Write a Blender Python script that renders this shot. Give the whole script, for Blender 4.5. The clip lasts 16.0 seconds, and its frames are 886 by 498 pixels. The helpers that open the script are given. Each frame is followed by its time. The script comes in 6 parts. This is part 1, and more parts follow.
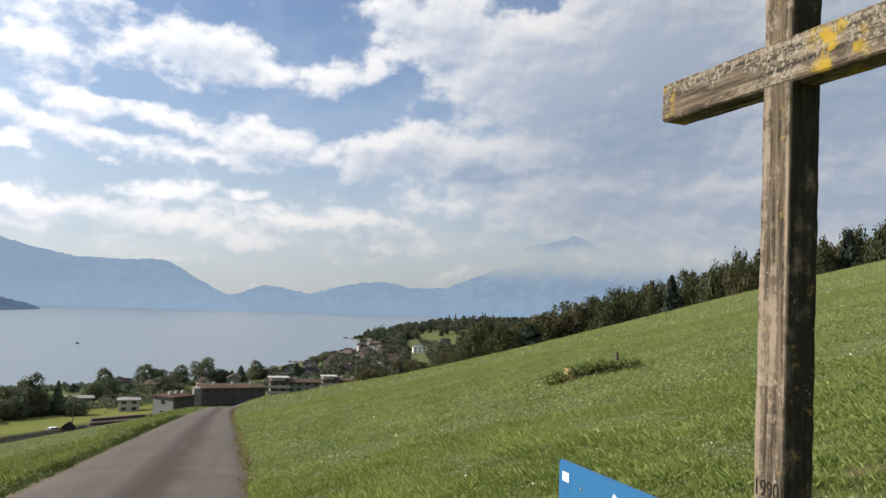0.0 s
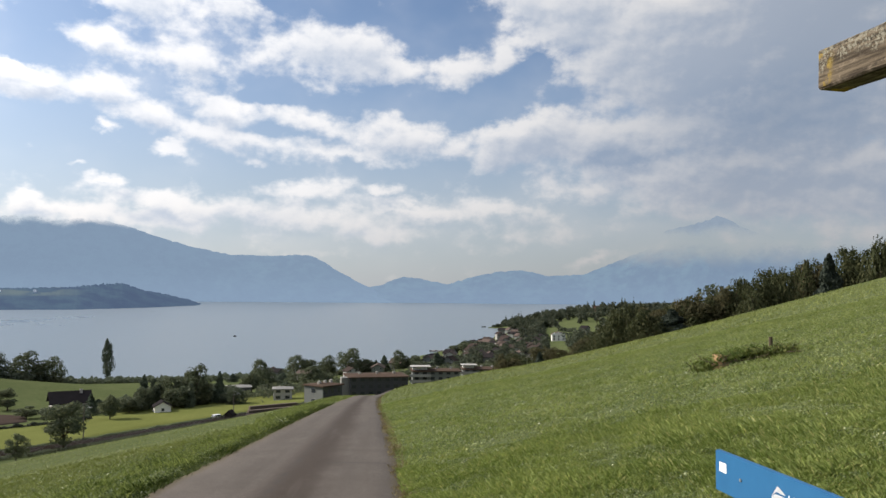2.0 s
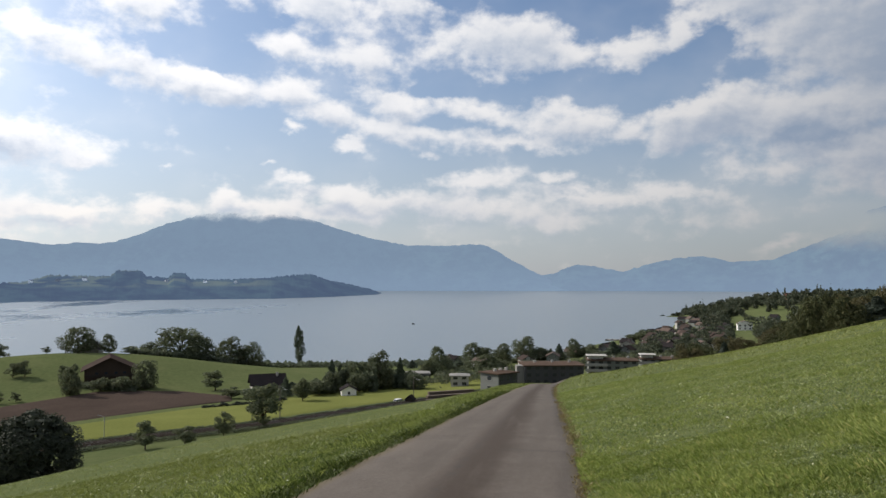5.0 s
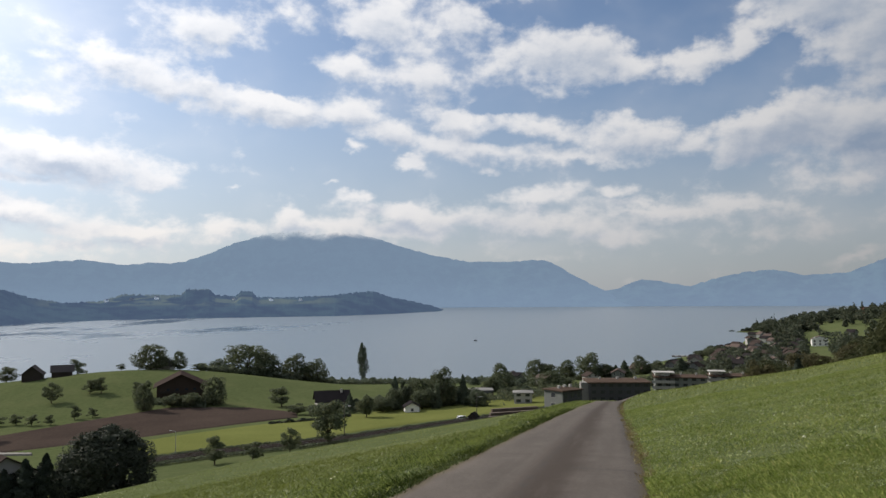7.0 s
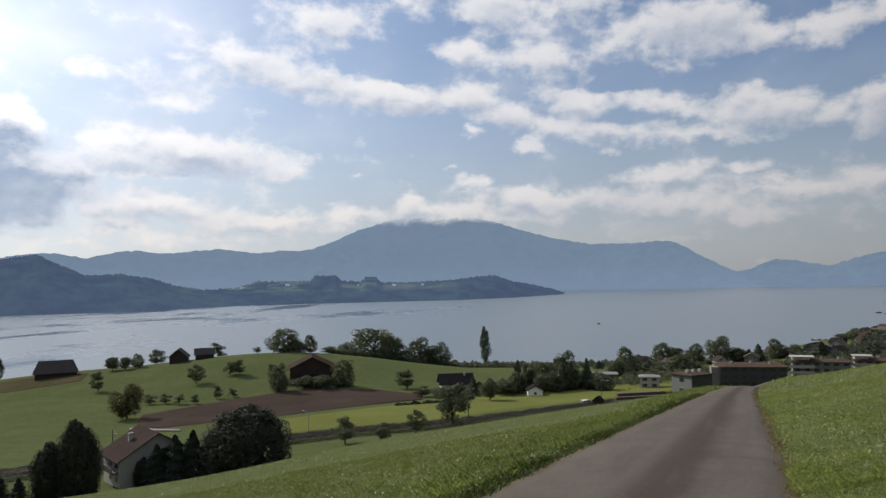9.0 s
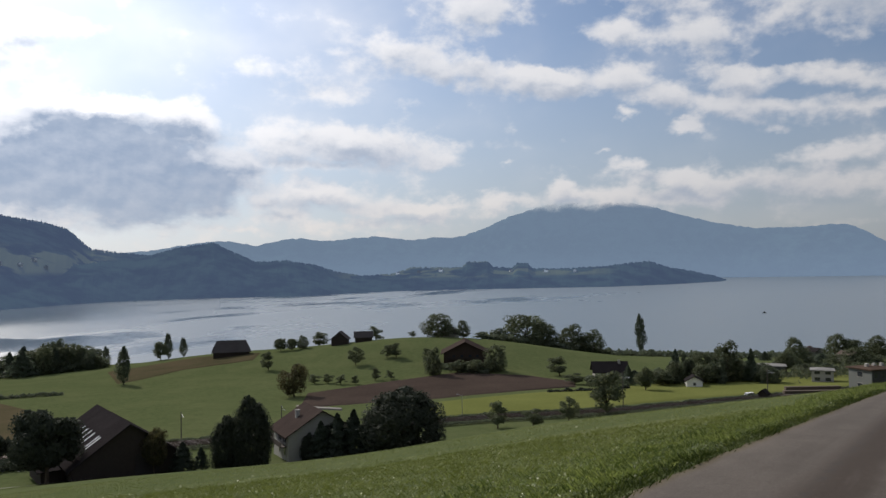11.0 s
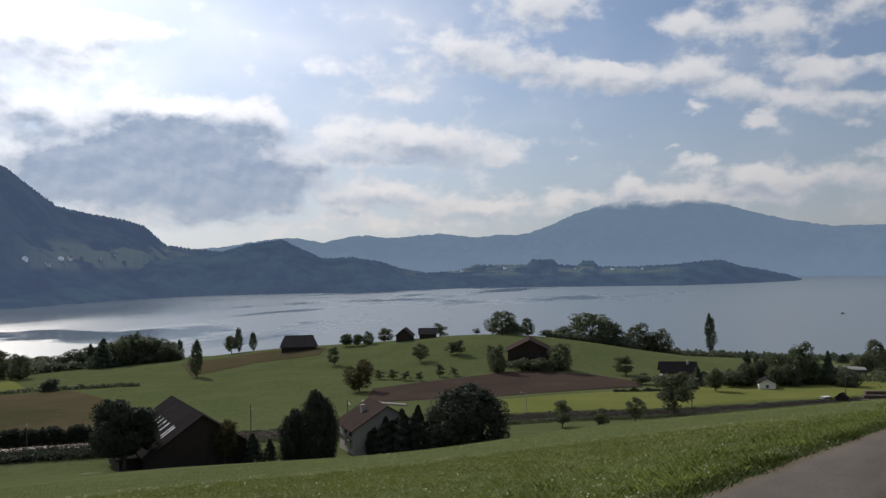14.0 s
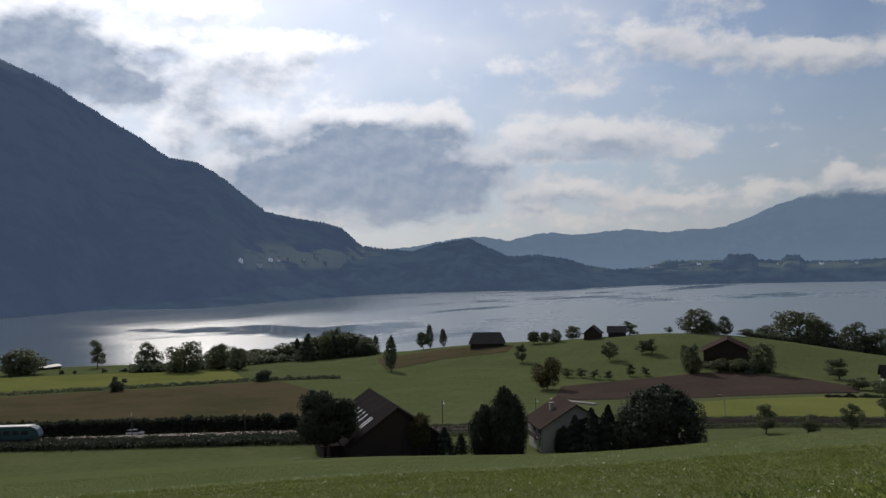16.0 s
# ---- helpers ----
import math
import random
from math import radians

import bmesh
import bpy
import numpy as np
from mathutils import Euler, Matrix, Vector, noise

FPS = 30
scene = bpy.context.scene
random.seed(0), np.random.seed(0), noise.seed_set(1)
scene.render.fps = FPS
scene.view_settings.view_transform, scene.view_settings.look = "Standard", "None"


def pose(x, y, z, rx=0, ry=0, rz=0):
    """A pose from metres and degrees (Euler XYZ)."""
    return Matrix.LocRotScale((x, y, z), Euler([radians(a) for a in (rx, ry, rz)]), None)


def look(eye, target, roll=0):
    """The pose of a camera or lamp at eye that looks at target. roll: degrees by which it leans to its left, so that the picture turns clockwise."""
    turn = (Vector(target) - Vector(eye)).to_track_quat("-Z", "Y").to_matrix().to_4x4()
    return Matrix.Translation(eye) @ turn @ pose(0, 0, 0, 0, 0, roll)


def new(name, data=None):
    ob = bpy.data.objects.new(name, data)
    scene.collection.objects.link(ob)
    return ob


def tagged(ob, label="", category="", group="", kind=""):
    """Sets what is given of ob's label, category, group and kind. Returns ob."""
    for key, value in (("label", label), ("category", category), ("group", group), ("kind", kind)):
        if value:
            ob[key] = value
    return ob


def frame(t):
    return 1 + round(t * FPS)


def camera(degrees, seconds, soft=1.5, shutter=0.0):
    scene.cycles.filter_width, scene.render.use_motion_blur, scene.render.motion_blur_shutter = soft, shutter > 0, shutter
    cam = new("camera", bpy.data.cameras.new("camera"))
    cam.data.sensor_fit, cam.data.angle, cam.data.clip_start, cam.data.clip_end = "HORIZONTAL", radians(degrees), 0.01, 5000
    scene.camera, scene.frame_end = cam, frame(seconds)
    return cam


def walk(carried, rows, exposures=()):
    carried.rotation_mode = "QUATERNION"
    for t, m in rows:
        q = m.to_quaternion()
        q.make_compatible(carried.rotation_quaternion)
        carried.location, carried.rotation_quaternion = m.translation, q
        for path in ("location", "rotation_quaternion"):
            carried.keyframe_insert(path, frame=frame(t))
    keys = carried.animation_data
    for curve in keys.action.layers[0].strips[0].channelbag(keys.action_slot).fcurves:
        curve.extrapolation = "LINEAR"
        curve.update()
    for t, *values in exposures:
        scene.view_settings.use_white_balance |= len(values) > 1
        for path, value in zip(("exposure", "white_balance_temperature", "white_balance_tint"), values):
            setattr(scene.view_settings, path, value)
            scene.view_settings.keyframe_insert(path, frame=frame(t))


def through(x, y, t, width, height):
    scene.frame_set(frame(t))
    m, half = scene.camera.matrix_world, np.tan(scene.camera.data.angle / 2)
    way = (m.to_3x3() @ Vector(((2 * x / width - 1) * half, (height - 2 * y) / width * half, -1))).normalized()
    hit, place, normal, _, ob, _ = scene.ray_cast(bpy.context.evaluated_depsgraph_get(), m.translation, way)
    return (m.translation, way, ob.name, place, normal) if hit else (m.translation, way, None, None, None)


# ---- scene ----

# ================= camera and walk =================
EYE = 1.65
SWING = 0.18            # the camera swings about the person who holds it
cam = camera(59.85, 16.0, soft=1.5)


def held(yaw, pitch, roll):
    """Camera pose: yaw to the right of the +y axis, pitch up, roll clockwise, in degrees."""
    a = radians(yaw)
    return (pose(SWING * math.sin(a), SWING * math.cos(a) - SWING, EYE, 0, 0, -yaw)
            @ pose(0, 0, 0, 90 + pitch, 0, 0) @ pose(0, 0, 0, 0, 0, roll))


PATH = [
    (0.0, 27.38, 4.35, 1.94), (0.5, 24.12, 4.36, 0.80), (1.0, 22.46, 4.24, 0.49), (1.5, 20.20, 3.87, 0.42),
    (2.0, 17.36, 3.29, 0.52), (2.5, 14.26, 1.82, 0.81), (3.0, 12.35, 1.34, 0.70), (3.5, 9.76, 1.88, 0.82),
    (4.0, 7.58, 1.83, 0.47), (6.5, 1.15, 3.53, -0.12), (7.0, 0.0, 3.60, -0.40), (7.5, -0.92, 3.65, -0.72),
    (8.0, -3.06, 3.72, -1.04), (8.5, -6.40, 2.94, -0.98), (9.0, -8.94, 2.51, -1.08), (9.5, -11.55, 2.46, -0.90),
    (10.0, -14.77, 2.24, -0.89), (12.5, -24.36, 1.18, -0.99), (13.0, -24.67, 1.19, -0.88), (13.5, -24.67, 1.43, -0.70),
    (14.0, -24.99, 1.55, -0.69), (14.5, -25.73, 1.80, -0.66), (15.0, -28.54, 1.73, -0.88), (15.5, -33.43, 1.64, -1.08),
    (16.0, -38.75, 1.60, -1.27)]
# seconds, stops, kelvin, tint
EXPOSURES = [(0.0, 0.39, 6590, 11), (2.0, 0.21, 6590, 11), (3.4, 0.23, 6580, 11), (4.1, 0.15, 6580, 11), (7.0, -0.11, 6550, 11), (9.0, -0.23, 6520, 12), (12.5, -0.46, 6430, 12), (14.5, -0.54, 6420, 12),
             (16.0, -0.76, 6420, 12)]
walk(cam, [(t, held(y, p, r)) for t, y, p, r in PATH], EXPOSURES)

# ================= world, sun =================
SUN_AZ, SUN_EL = -57.0, 32.0


class Nodes:
    """Small helper to write node trees as expressions."""

    def __init__(self, tree):
        self.t = tree
        tree.nodes.clear()

    def n(self, kind, out=0, props=None, **inputs):
        nd = self.t.nodes.new(kind)
        for k, v in (props or {}).items():
            setattr(nd, k, v)
        for k, v in inputs.items():
            key = int(k[1:]) if k[0] == "i" and k[1:].isdigit() else k.replace("_", " ")
            self.put(nd.inputs[key], v)
        return nd.outputs[out] if len(nd.outputs) else nd

    def put(self, sock, v):
        if isinstance(v, bpy.types.NodeSocket):
            self.t.links.new(v, sock)
        else:
            sock.default_value = v

    def m(self, op, a, b=0.0, c=0.0, clamp=False):
        nd = self.t.nodes.new("ShaderNodeMath")
        nd.operation, nd.use_clamp = op, clamp
        self.put(nd.inputs[0], a)
        self.put(nd.inputs[1], b)
        self.put(nd.inputs[2], c)
        return nd.outputs[0]

    def mix(self, f, a, b):
        nd = self.t.nodes.new("ShaderNodeMix")
        nd.data_type = "RGBA"
        self.put(nd.inputs[0], f)
        self.put(nd.inputs[6], a)
        self.put(nd.inputs[7], b)
        return nd.outputs[2]

    def ramp(self, f, lo, hi, smooth=True):
        nd = self.t.nodes.new("ShaderNodeMapRange")
        nd.interpolation_type = "SMOOTHSTEP" if smooth else "LINEAR"
        self.put(nd.inputs[0], f)
        self.put(nd.inputs[1], lo)
        self.put(nd.inputs[2], hi)
        return nd.outputs[0]

    def noise(self, vec, scale, detail=4.0, rough=0.55, dim="3D"):
        return self.n("ShaderNodeTexNoise", 0, {"noise_dimensions": dim}, Vector=vec, Scale=scale, Detail=detail, Roughness=rough)


def rgb(r, g, b):
    return (r, g, b, 1.0)


# clouds: azimuth, elevation, half width, half height (degrees), turn (degrees), weight, greyness
CLOUDS = []
CLOUDS += [         # broken cumulus high over the lake
    (-17.6, 19, 4.4, 2.1, 4, 1.2, 0), (-10.2, 20.1, 3.7, 1.7, -17, 0.9, 0), (-4.6, 19.8, 4.7, 2.5, 0, 1.3, 0), (1.4, 20, 3.4, 2.3, -2, 1.2, 0),
    (-6.8, 16.6, 2.9, 1.2, -19, 1.2, 0), (-1.3, 16.1, 4.3, 1.6, -11, 1.3, 0), (4.7, 17.1, 2.9, 1.7, 16, 1.2, 0),
    (9.7, 17.2, 5.3, 2.4, -9, 1.6, 0.15), (13.7, 16.4, 2.4, 1.6, -6, 1.2, 0), (18.6, 16.2, 2.5, 1.5, 24, 1.3, 0), (22, 17.4, 1.9, 1.5, 12, 1.2, 0)]
CLOUDS += [         # the long roll below it
    (-21.6, 15.7, 4.9, 1.7, -11, 1.1, 0), (-17.6, 14.7, 3.9, 1.4, -17, 1.4, 0), (-12.3, 13.9, 5.4, 1.3, -7, 1.6, 0),
    (-7.3, 13.6, 3.4, 1.3, -5, 1.4, 0), (-3.9, 12.3, 3.4, 1.2, -15, 1.4, 0), (1.2, 13, 3.8, 1.4, -12, 1.4, 0), (7.5, 12.3, 4.5, 1, -7, 1.3, 0),
    (2, 11, 7.1, 1, -10, 1.4, 0), (9.4, 10.4, 6.1, 0.9, -7, 1.3, 0.2), (14.3, 11.5, 4.3, 1.7, -5, 1.4, 0.15), (18, 10.6, 3, 1.3, -5, 1.3, 0.2)]
CLOUDS += [         # scraps and low streaks
    (-6.5, 10.9, 1.1, 0.5, 0, 1.2, 0), (-2.5, 10.2, 1.9, 0.5, -1, 1.2, 0), (3.6, 9.4, 1.4, 0.5, -2, 1, 0), (-15.2, 10.6, 1.2, 1, 1, 0.6, 0),
    (-15.5, 8, 1.4, 0.3, 1, 1, 0), (-8.2, 8.6, 1.4, 0.3, 0, 0.9, 0), (-6.1, 7.3, 1.8, 0.6, 4, 1.2, 0), (6.1, 7.3, 6.8, 0.8, 4, 1, 0),
    (12.6, 7.7, 1.7, 0.7, -3, 1.1, 0), (14.8, 6.6, 6.5, 0.6, -3, 1, 0), (22.1, 6.2, 4.2, 0.7, -4, 1, 0)]
CLOUDS += [         # cloud lying on the long mountain
    (-11.2, 6, 1.9, 0.7, 0, 1.3, 0), (-9.1, 5.3, 4.2, 0.9, 0, 1.3, 0), (-2.3, 6.1, 5.1, 0.8, -4, 1.5, 0), (-4, 5.1, 7.1, 1, -1, 1.4, 0),
    (5.2, 5.4, 7, 0.9, -2, 1.3, 0), (12, 4.5, 6.7, 1, -2, 1.1, 0.15), (-15.7, 5, 3.6, 1, 14, 1.3, 0), (-21.5, 4.1, 4.2, 0.7, 9, 1.1, 0),
    (-28.1, 5.8, 5.9, 0.8, 2, 1.2, 0), (-31.8, 4.2, 3.6, 1.5, 1, 1, 0.2)]
CLOUDS += [         # great cumulus over the meadow
    (21.7, 11.1, 2.8, 1.7, 18, 1.7, 0), (24.8, 11.6, 3.6, 2.4, 10, 1.7, 0.1), (23.1, 11.5, 3.8, 2, 11, 1.7, 0.1), (30, 11, 7.2, 2.5, 1, 1.6, 0.2),
    (30.8, 9.7, 6.3, 1.6, 1, 1.4, 0.8), (28.8, 7.5, 2.5, 0.8, 12, 1.2, 0), (37.1, 10.8, 6.6, 3.7, 0, 1.4, 0.15)]
CLOUDS += [         # grey deck above the wood
    (23.8, 21, 2.6, 2.2, 3, 1.5, 0), (27.5, 20, 4.7, 3.3, 2, 1.7, 0), (30.2, 16.5, 4.7, 2.3, 1, 1.6, 0), (36.1, 16.9, 8.3, 5, -1, 2.2, 0.08),
    (43.1, 17.9, 8.7, 7, -3, 2.4, 0.35), (41.6, 12.8, 10.3, 3.7, -1, 2.2, 0.7), (40.4, 8.4, 11.9, 2.9, 0, 2, 0.3),
    (49.3, 7.9, 8, 2.9, -1, 1.9, 0.35), (54.6, 16.2, 6.5, 7, -6, 2.3, 0.7), (55.9, 8.8, 6.6, 3.3, -2, 2, 0.45)]
CLOUDS += [         # low bank towards the far range
    (1.2, 5.9, 6.5, 1.3, 2, 1.4, 0), (7.7, 5.3, 8.6, 1.2, 1, 1.2, 0), (15.1, 6.1, 7.6, 0.7, -1, 1.1, 0), (21.3, 4.6, 10.7, 1.7, 2, 0.75, 0),
    (44.4, 4.8, 6.9, 1.7, 1, 0.9, 0), (6.8, 7.4, 5.9, 0.9, 2, 1, 0), (12.6, 7.7, 2.2, 0.7, 4, 1.1, 0), (28.5, 2.5, 2.5, 0.5, 17, 1, 0)]
CLOUDS += [         # dark cloud over the strait, lit along its top
    (-45.4, 11.7, 7.1, 0.9, 2, 1.4, 0), (-39.1, 11.2, 4.6, 1, -9, 1.5, 0), (-44.2, 9.5, 8.1, 2.6, 0, 2.1, 1.1), (-48.8, 7.6, 7.9, 2.7, 0, 2.1, 1.15),
    (-39.6, 7.5, 7.3, 2.3, -1, 1.9, 1), (-42.2, 5.5, 7.9, 1.7, -1, 1.7, 1), (-51.3, 6.4, 4.4, 2.1, 0, 1.4, 1), (-44.7, 7.2, 11.1, 4.6, -1, 1.6, 0.9),
    (-26.3, 9.5, 6.8, 1.4, -6, 1.7, 0), (-31.6, 9.4, 4.6, 1.2, -2, 1.4, 0), (-21, 8.5, 2.1, 0.7, -14, 1.4, 0), (-29.2, 7.8, 7.4, 0.9, -3, 1.1, 0.6),
    (-37.2, 4.8, 2.9, 1.2, -1, 1.2, 1)]
CLOUDS += [         # bright cloud near the sun
    (-56.3, 12.8, 3.1, 3.3, 3, 1.5, 0), (-53.1, 15.1, 6.3, 2, 2, 1.6, 0), (-58.9, 16, 3.6, 1.2, 4, 1.5, 0), (-48.4, 16.4, 4.5, 1.1, 1, 1.4, 0),
    (-53.6, 10.6, 5.1, 1.5, 1, 1.5, 0), (-57.8, 10.1, 2.3, 2.1, 2, 1.4, 0), (-57, 18.4, 5.7, 1.2, 4, 1.3, 0), (-66.7, 14.7, 6.3, 3.7, 6, 2.1, 1.2),
    (-61.5, 13.7, 4.3, 2.1, 4, 1.9, 1.1), (-65.3, 17.6, 3.8, 1.7, 7, 1.4, 1)]
CLOUDS += [         # warm banks over the near hills
    (-29.6, 5.8, 7.4, 1.1, -6, 1.4, 0), (-32.5, 5.3, 3.1, 0.9, -2, 1.3, 0), (-22.8, 4.8, 8.1, 0.8, 0, 1.4, 0), (-27.2, 3.6, 7.2, 0.6, -2, 1, 0),
    (-41, 3.7, 6.3, 0.4, -1, 1, 0), (-34.7, 3.3, 5.4, 0.4, -2, 1, 0), (-23.3, 16, 4.5, 1.4, -5, 1.4, 0), (-19.8, 15, 3.4, 1.4, -6, 1.4, 0),
    (-31, 14.6, 7.4, 1.1, 1, 1, 0), (-29.4, 12.9, 8.2, 0.9, -3, 0.7, 0)]
VEIL = [            # thin high cloud
    (-28.9, 18.7, 11.5, 4.1, 7, 0.55), (-29.2, 14.3, 11.4, 3.3, 5, 0.55), (-24.6, 12, 4.4, 1.7, 3, 0.35), (-35.6, 16.4, 12.5, 3.7, -2, 0.6),
    (-29.5, 11.3, 12.2, 2.5, -3, 0.4), (-51.6, 11.6, 11.1, 6.6, 1, 0.5), (-0.2, 17, 10.3, 5, 10, 0.35), (42.4, 12.4, 19.3, 10.4, -1, 0.7),
    (7.7, 4.3, 15.5, 2.5, 3, 0.5), (32.2, 5, 20.1, 2.9, 2, 0.5)]
GAPS = [            # blue holes
    (-12.3, 15.7, 4.1, 1.2, -3, 0.9), (-7, 18.4, 1.3, 0.6, 0, 0.8), (-12.4, 10.9, 6.2, 1.5, 1, 0.6), (15.5, 13.9, 6.1, 1.5, -5, 0.7),
    (-3.1, 8.6, 10.5, 0.9, -1, 0.5), (4.4, 20.4, 1.7, 0.8, -3, 0.6), (16, 19.5, 3.9, 2.5, 5, 1), (24, 16.3, 2.3, 1.4, 3, 0.9),
    (20.9, 13.5, 4.6, 1.2, 11, 0.9), (33.9, 22.1, 2.1, 0.8, -1, 1), (3.5, 13.9, 3.9, 0.7, 3, 0.7), (-43.7, 14.1, 3.1, 1.6, 0, 1.2),
    (-47.8, 18.6, 3.7, 1.1, 2, 0.9)]


def make_world():
    w = bpy.data.worlds.new("sky")
    scene.world = w
    w.use_nodes = True
    N = Nodes(w.node_tree)
    sky = N.n("ShaderNodeTexSky", 0, {"sky_type": "NISHITA", "sun_disc": False, "sun_elevation": radians(SUN_EL),
                                      "sun_rotation": radians(SUN_AZ), "altitude": 450.0, "air_density": 1.0,
                                      "dust_density": 1.0, "ozone_density": 1.5})
    d = N.n("ShaderNodeTexCoord", 0)
    sep = N.t.nodes.new("ShaderNodeSeparateXYZ")
    N.t.links.new(d, sep.inputs[0])
    x, y, z = sep.outputs
    az = N.m("MULTIPLY", N.m("ARCTAN2", x, y), 57.2958)
    el = N.m("MULTIPLY", N.m("ARCSINE", z), 57.2958)
    flat = N.n("ShaderNodeCombineXYZ", 0, X=az, Y=el, Z=0.0)
    puff = N.n("ShaderNodeCombineXYZ", 0, X=az, Y=N.m("MULTIPLY", el, 1.5), Z=0.0)

    def moved(v, by):
        return N.n("ShaderNodeVectorMath", 0, {"operation": "ADD"}, i0=v, i1=by)

    def warped(v, amount, scale):
        c = N.n("ShaderNodeTexNoise", 1, {"noise_dimensions": "2D"}, Vector=v, Scale=scale, Detail=4.0, Roughness=0.6)
        c = N.n("ShaderNodeVectorMath", 0, {"operation": "SUBTRACT"}, i0=c, i1=(0.5, 0.5, 0.5))
        return N.n("ShaderNodeVectorMath", 0, {"operation": "MULTIPLY"}, i0=c, i1=(amount, amount * 0.6, 0.0))

    bend = warped(puff, 3.2, 0.30)
    place = N.n("ShaderNodeVectorMath", 0, {"operation": "ADD"}, i0=flat, i1=bend)

    def heap(v, rows, spread, column=5, blend=0.25):
        """Union of soft ellipses: each falls off from its weight to nothing."""
        total = None
        for r in rows:
            mp = N.n("ShaderNodeMapping", 0, {"vector_type": "TEXTURE"}, Vector=v, Location=(r[0], r[1], 0.0), Rotation=(0.0, 0.0, radians(r[4])),
                     Scale=(r[2] * spread, r[3] * spread, 1.0))
            g = N.n("ShaderNodeTexGradient", 1, {"gradient_type": "SPHERICAL"}, Vector=mp)
            g = N.m("MULTIPLY", g, r[column])
            total = g if total is None else N.m("SMOOTH_MAX", total, g, blend)
        return total

    mass = N.m("SUBTRACT", N.m("MINIMUM", heap(place, CLOUDS, 1.62), 1.2), heap(place, GAPS, 1.3))
    sunward = moved(place, (-0.4, 1.0, 0.0))
    above = N.m("SUBTRACT", heap(sunward, CLOUDS, 1.6), heap(sunward, GAPS, 1.3))
    grey_heap = heap(place, [r for r in CLOUDS if r[6] > 0], 2.0, 6, 0.5)
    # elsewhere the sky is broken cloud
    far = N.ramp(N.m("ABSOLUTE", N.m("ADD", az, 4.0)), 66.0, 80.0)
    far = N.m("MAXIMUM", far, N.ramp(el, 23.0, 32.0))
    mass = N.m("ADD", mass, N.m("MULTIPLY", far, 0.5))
    broad = N.noise(puff, 0.16, 3.0, 0.5, "2D")
    fine = N.noise(puff, 0.38, 10.0, 0.56, "2D")
    fine_up = N.noise(moved(puff, (-0.30, 0.75, 0.0)), 0.38, 6.0, 0.53, "2D")
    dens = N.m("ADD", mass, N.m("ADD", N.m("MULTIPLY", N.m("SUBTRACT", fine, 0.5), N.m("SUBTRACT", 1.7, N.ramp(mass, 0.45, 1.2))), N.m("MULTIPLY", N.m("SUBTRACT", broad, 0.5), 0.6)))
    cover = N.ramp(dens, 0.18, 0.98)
    veil = N.m("MULTIPLY", N.ramp(N.m("ADD", heap(place, VEIL, 1.4), N.m("MULTIPLY", N.m("SUBTRACT", broad, 0.5), 0.6)), 0.0, 1.2), 0.8)
    cover = N.m("SUBTRACT", 1.0, N.m("MULTIPLY", N.m("SUBTRACT", 1.0, cover), N.m("SUBTRACT", 1.0, veil)))
    relief = N.m("MULTIPLY", N.m("SUBTRACT", fine_up, fine), 2.0)
    deep = N.m("ADD", above, relief)
    shade = N.m("MULTIPLY", N.ramp(deep, 0.4, 1.8), 0.38)
    thick = N.ramp(N.m("ADD", above, N.m("MULTIPLY", relief, 0.16)), 0.1, 1.25)
    shade = N.m("MINIMUM", N.m("ADD", shade, N.m("MULTIPLY", grey_heap, N.m("MULTIPLY", thick, 1.05))), N.m("ADD", 0.93, N.m("MULTIPLY", relief, 0.22)), clamp=True)
    sx, sy, sz = (math.sin(radians(SUN_AZ)) * math.cos(radians(SUN_EL)), math.cos(radians(SUN_AZ)) * math.cos(radians(SUN_EL)), math.sin(radians(SUN_EL)))
    dot = N.n("ShaderNodeVectorMath", 1, {"operation": "DOT_PRODUCT"}, i0=d, i1=(sx, sy, sz))
    toward = N.m("MAXIMUM", dot, 0.0)
    glow = N.m("POWER", toward, 10.0)
    low = N.ramp(el, 9.0, 0.0)
    white = N.mix(N.m("MULTIPLY", low, toward), rgb(0.94, 0.95, 0.97), rgb(0.95, 0.88, 0.78))
    grey = N.mix(low, rgb(0.38, 0.505, 0.70), rgb(0.48, 0.595, 0.75))
    lit = N.m("ADD", N.m("ADD", 5.5, N.m("MULTIPLY", toward, 6.7)), N.m("ADD", N.m("MULTIPLY", glow, 7.0), N.m("MULTIPLY", N.m("POWER", toward, 24.0), 15.0)))
    lit = N.m("MULTIPLY", lit, N.m("SUBTRACT", 1.0, N.m("MULTIPLY", N.m("MULTIPLY", low, N.m("SUBTRACT", 1.0, toward)), 0.28)))
    dim = N.m("ADD", 5.2, N.m("MULTIPLY", toward, 5.0))
    white = N.n("ShaderNodeVectorMath", 0, {"operation": "SCALE"}, i0=white, Scale=lit)
    grey = N.n("ShaderNodeVectorMath", 0, {"operation": "SCALE"}, i0=grey, Scale=dim)
    cloud = N.mix(N.m("MULTIPLY", shade, 0.92), white, grey)
    haze = N.ramp(el, 20.0, -1.0)
    sky = N.n("ShaderNodeVectorMath", 0, {"operation": "MULTIPLY"}, i0=sky, i1=(0.94, 0.97, 1.02))
    air = N.mix(N.m("MULTIPLY", haze, 0.78), sky, N.n("ShaderNodeVectorMath", 0, {"operation": "SCALE"}, i0=(4.9, 5.4, 6.1), Scale=N.m("ADD", 0.58, N.m("MULTIPLY", toward, 0.6))))
    aureole = N.n("ShaderNodeVectorMath", 0, {"operation": "SCALE"}, i0=(4.9, 5.7, 6.6), Scale=N.m("POWER", toward, 6.0))
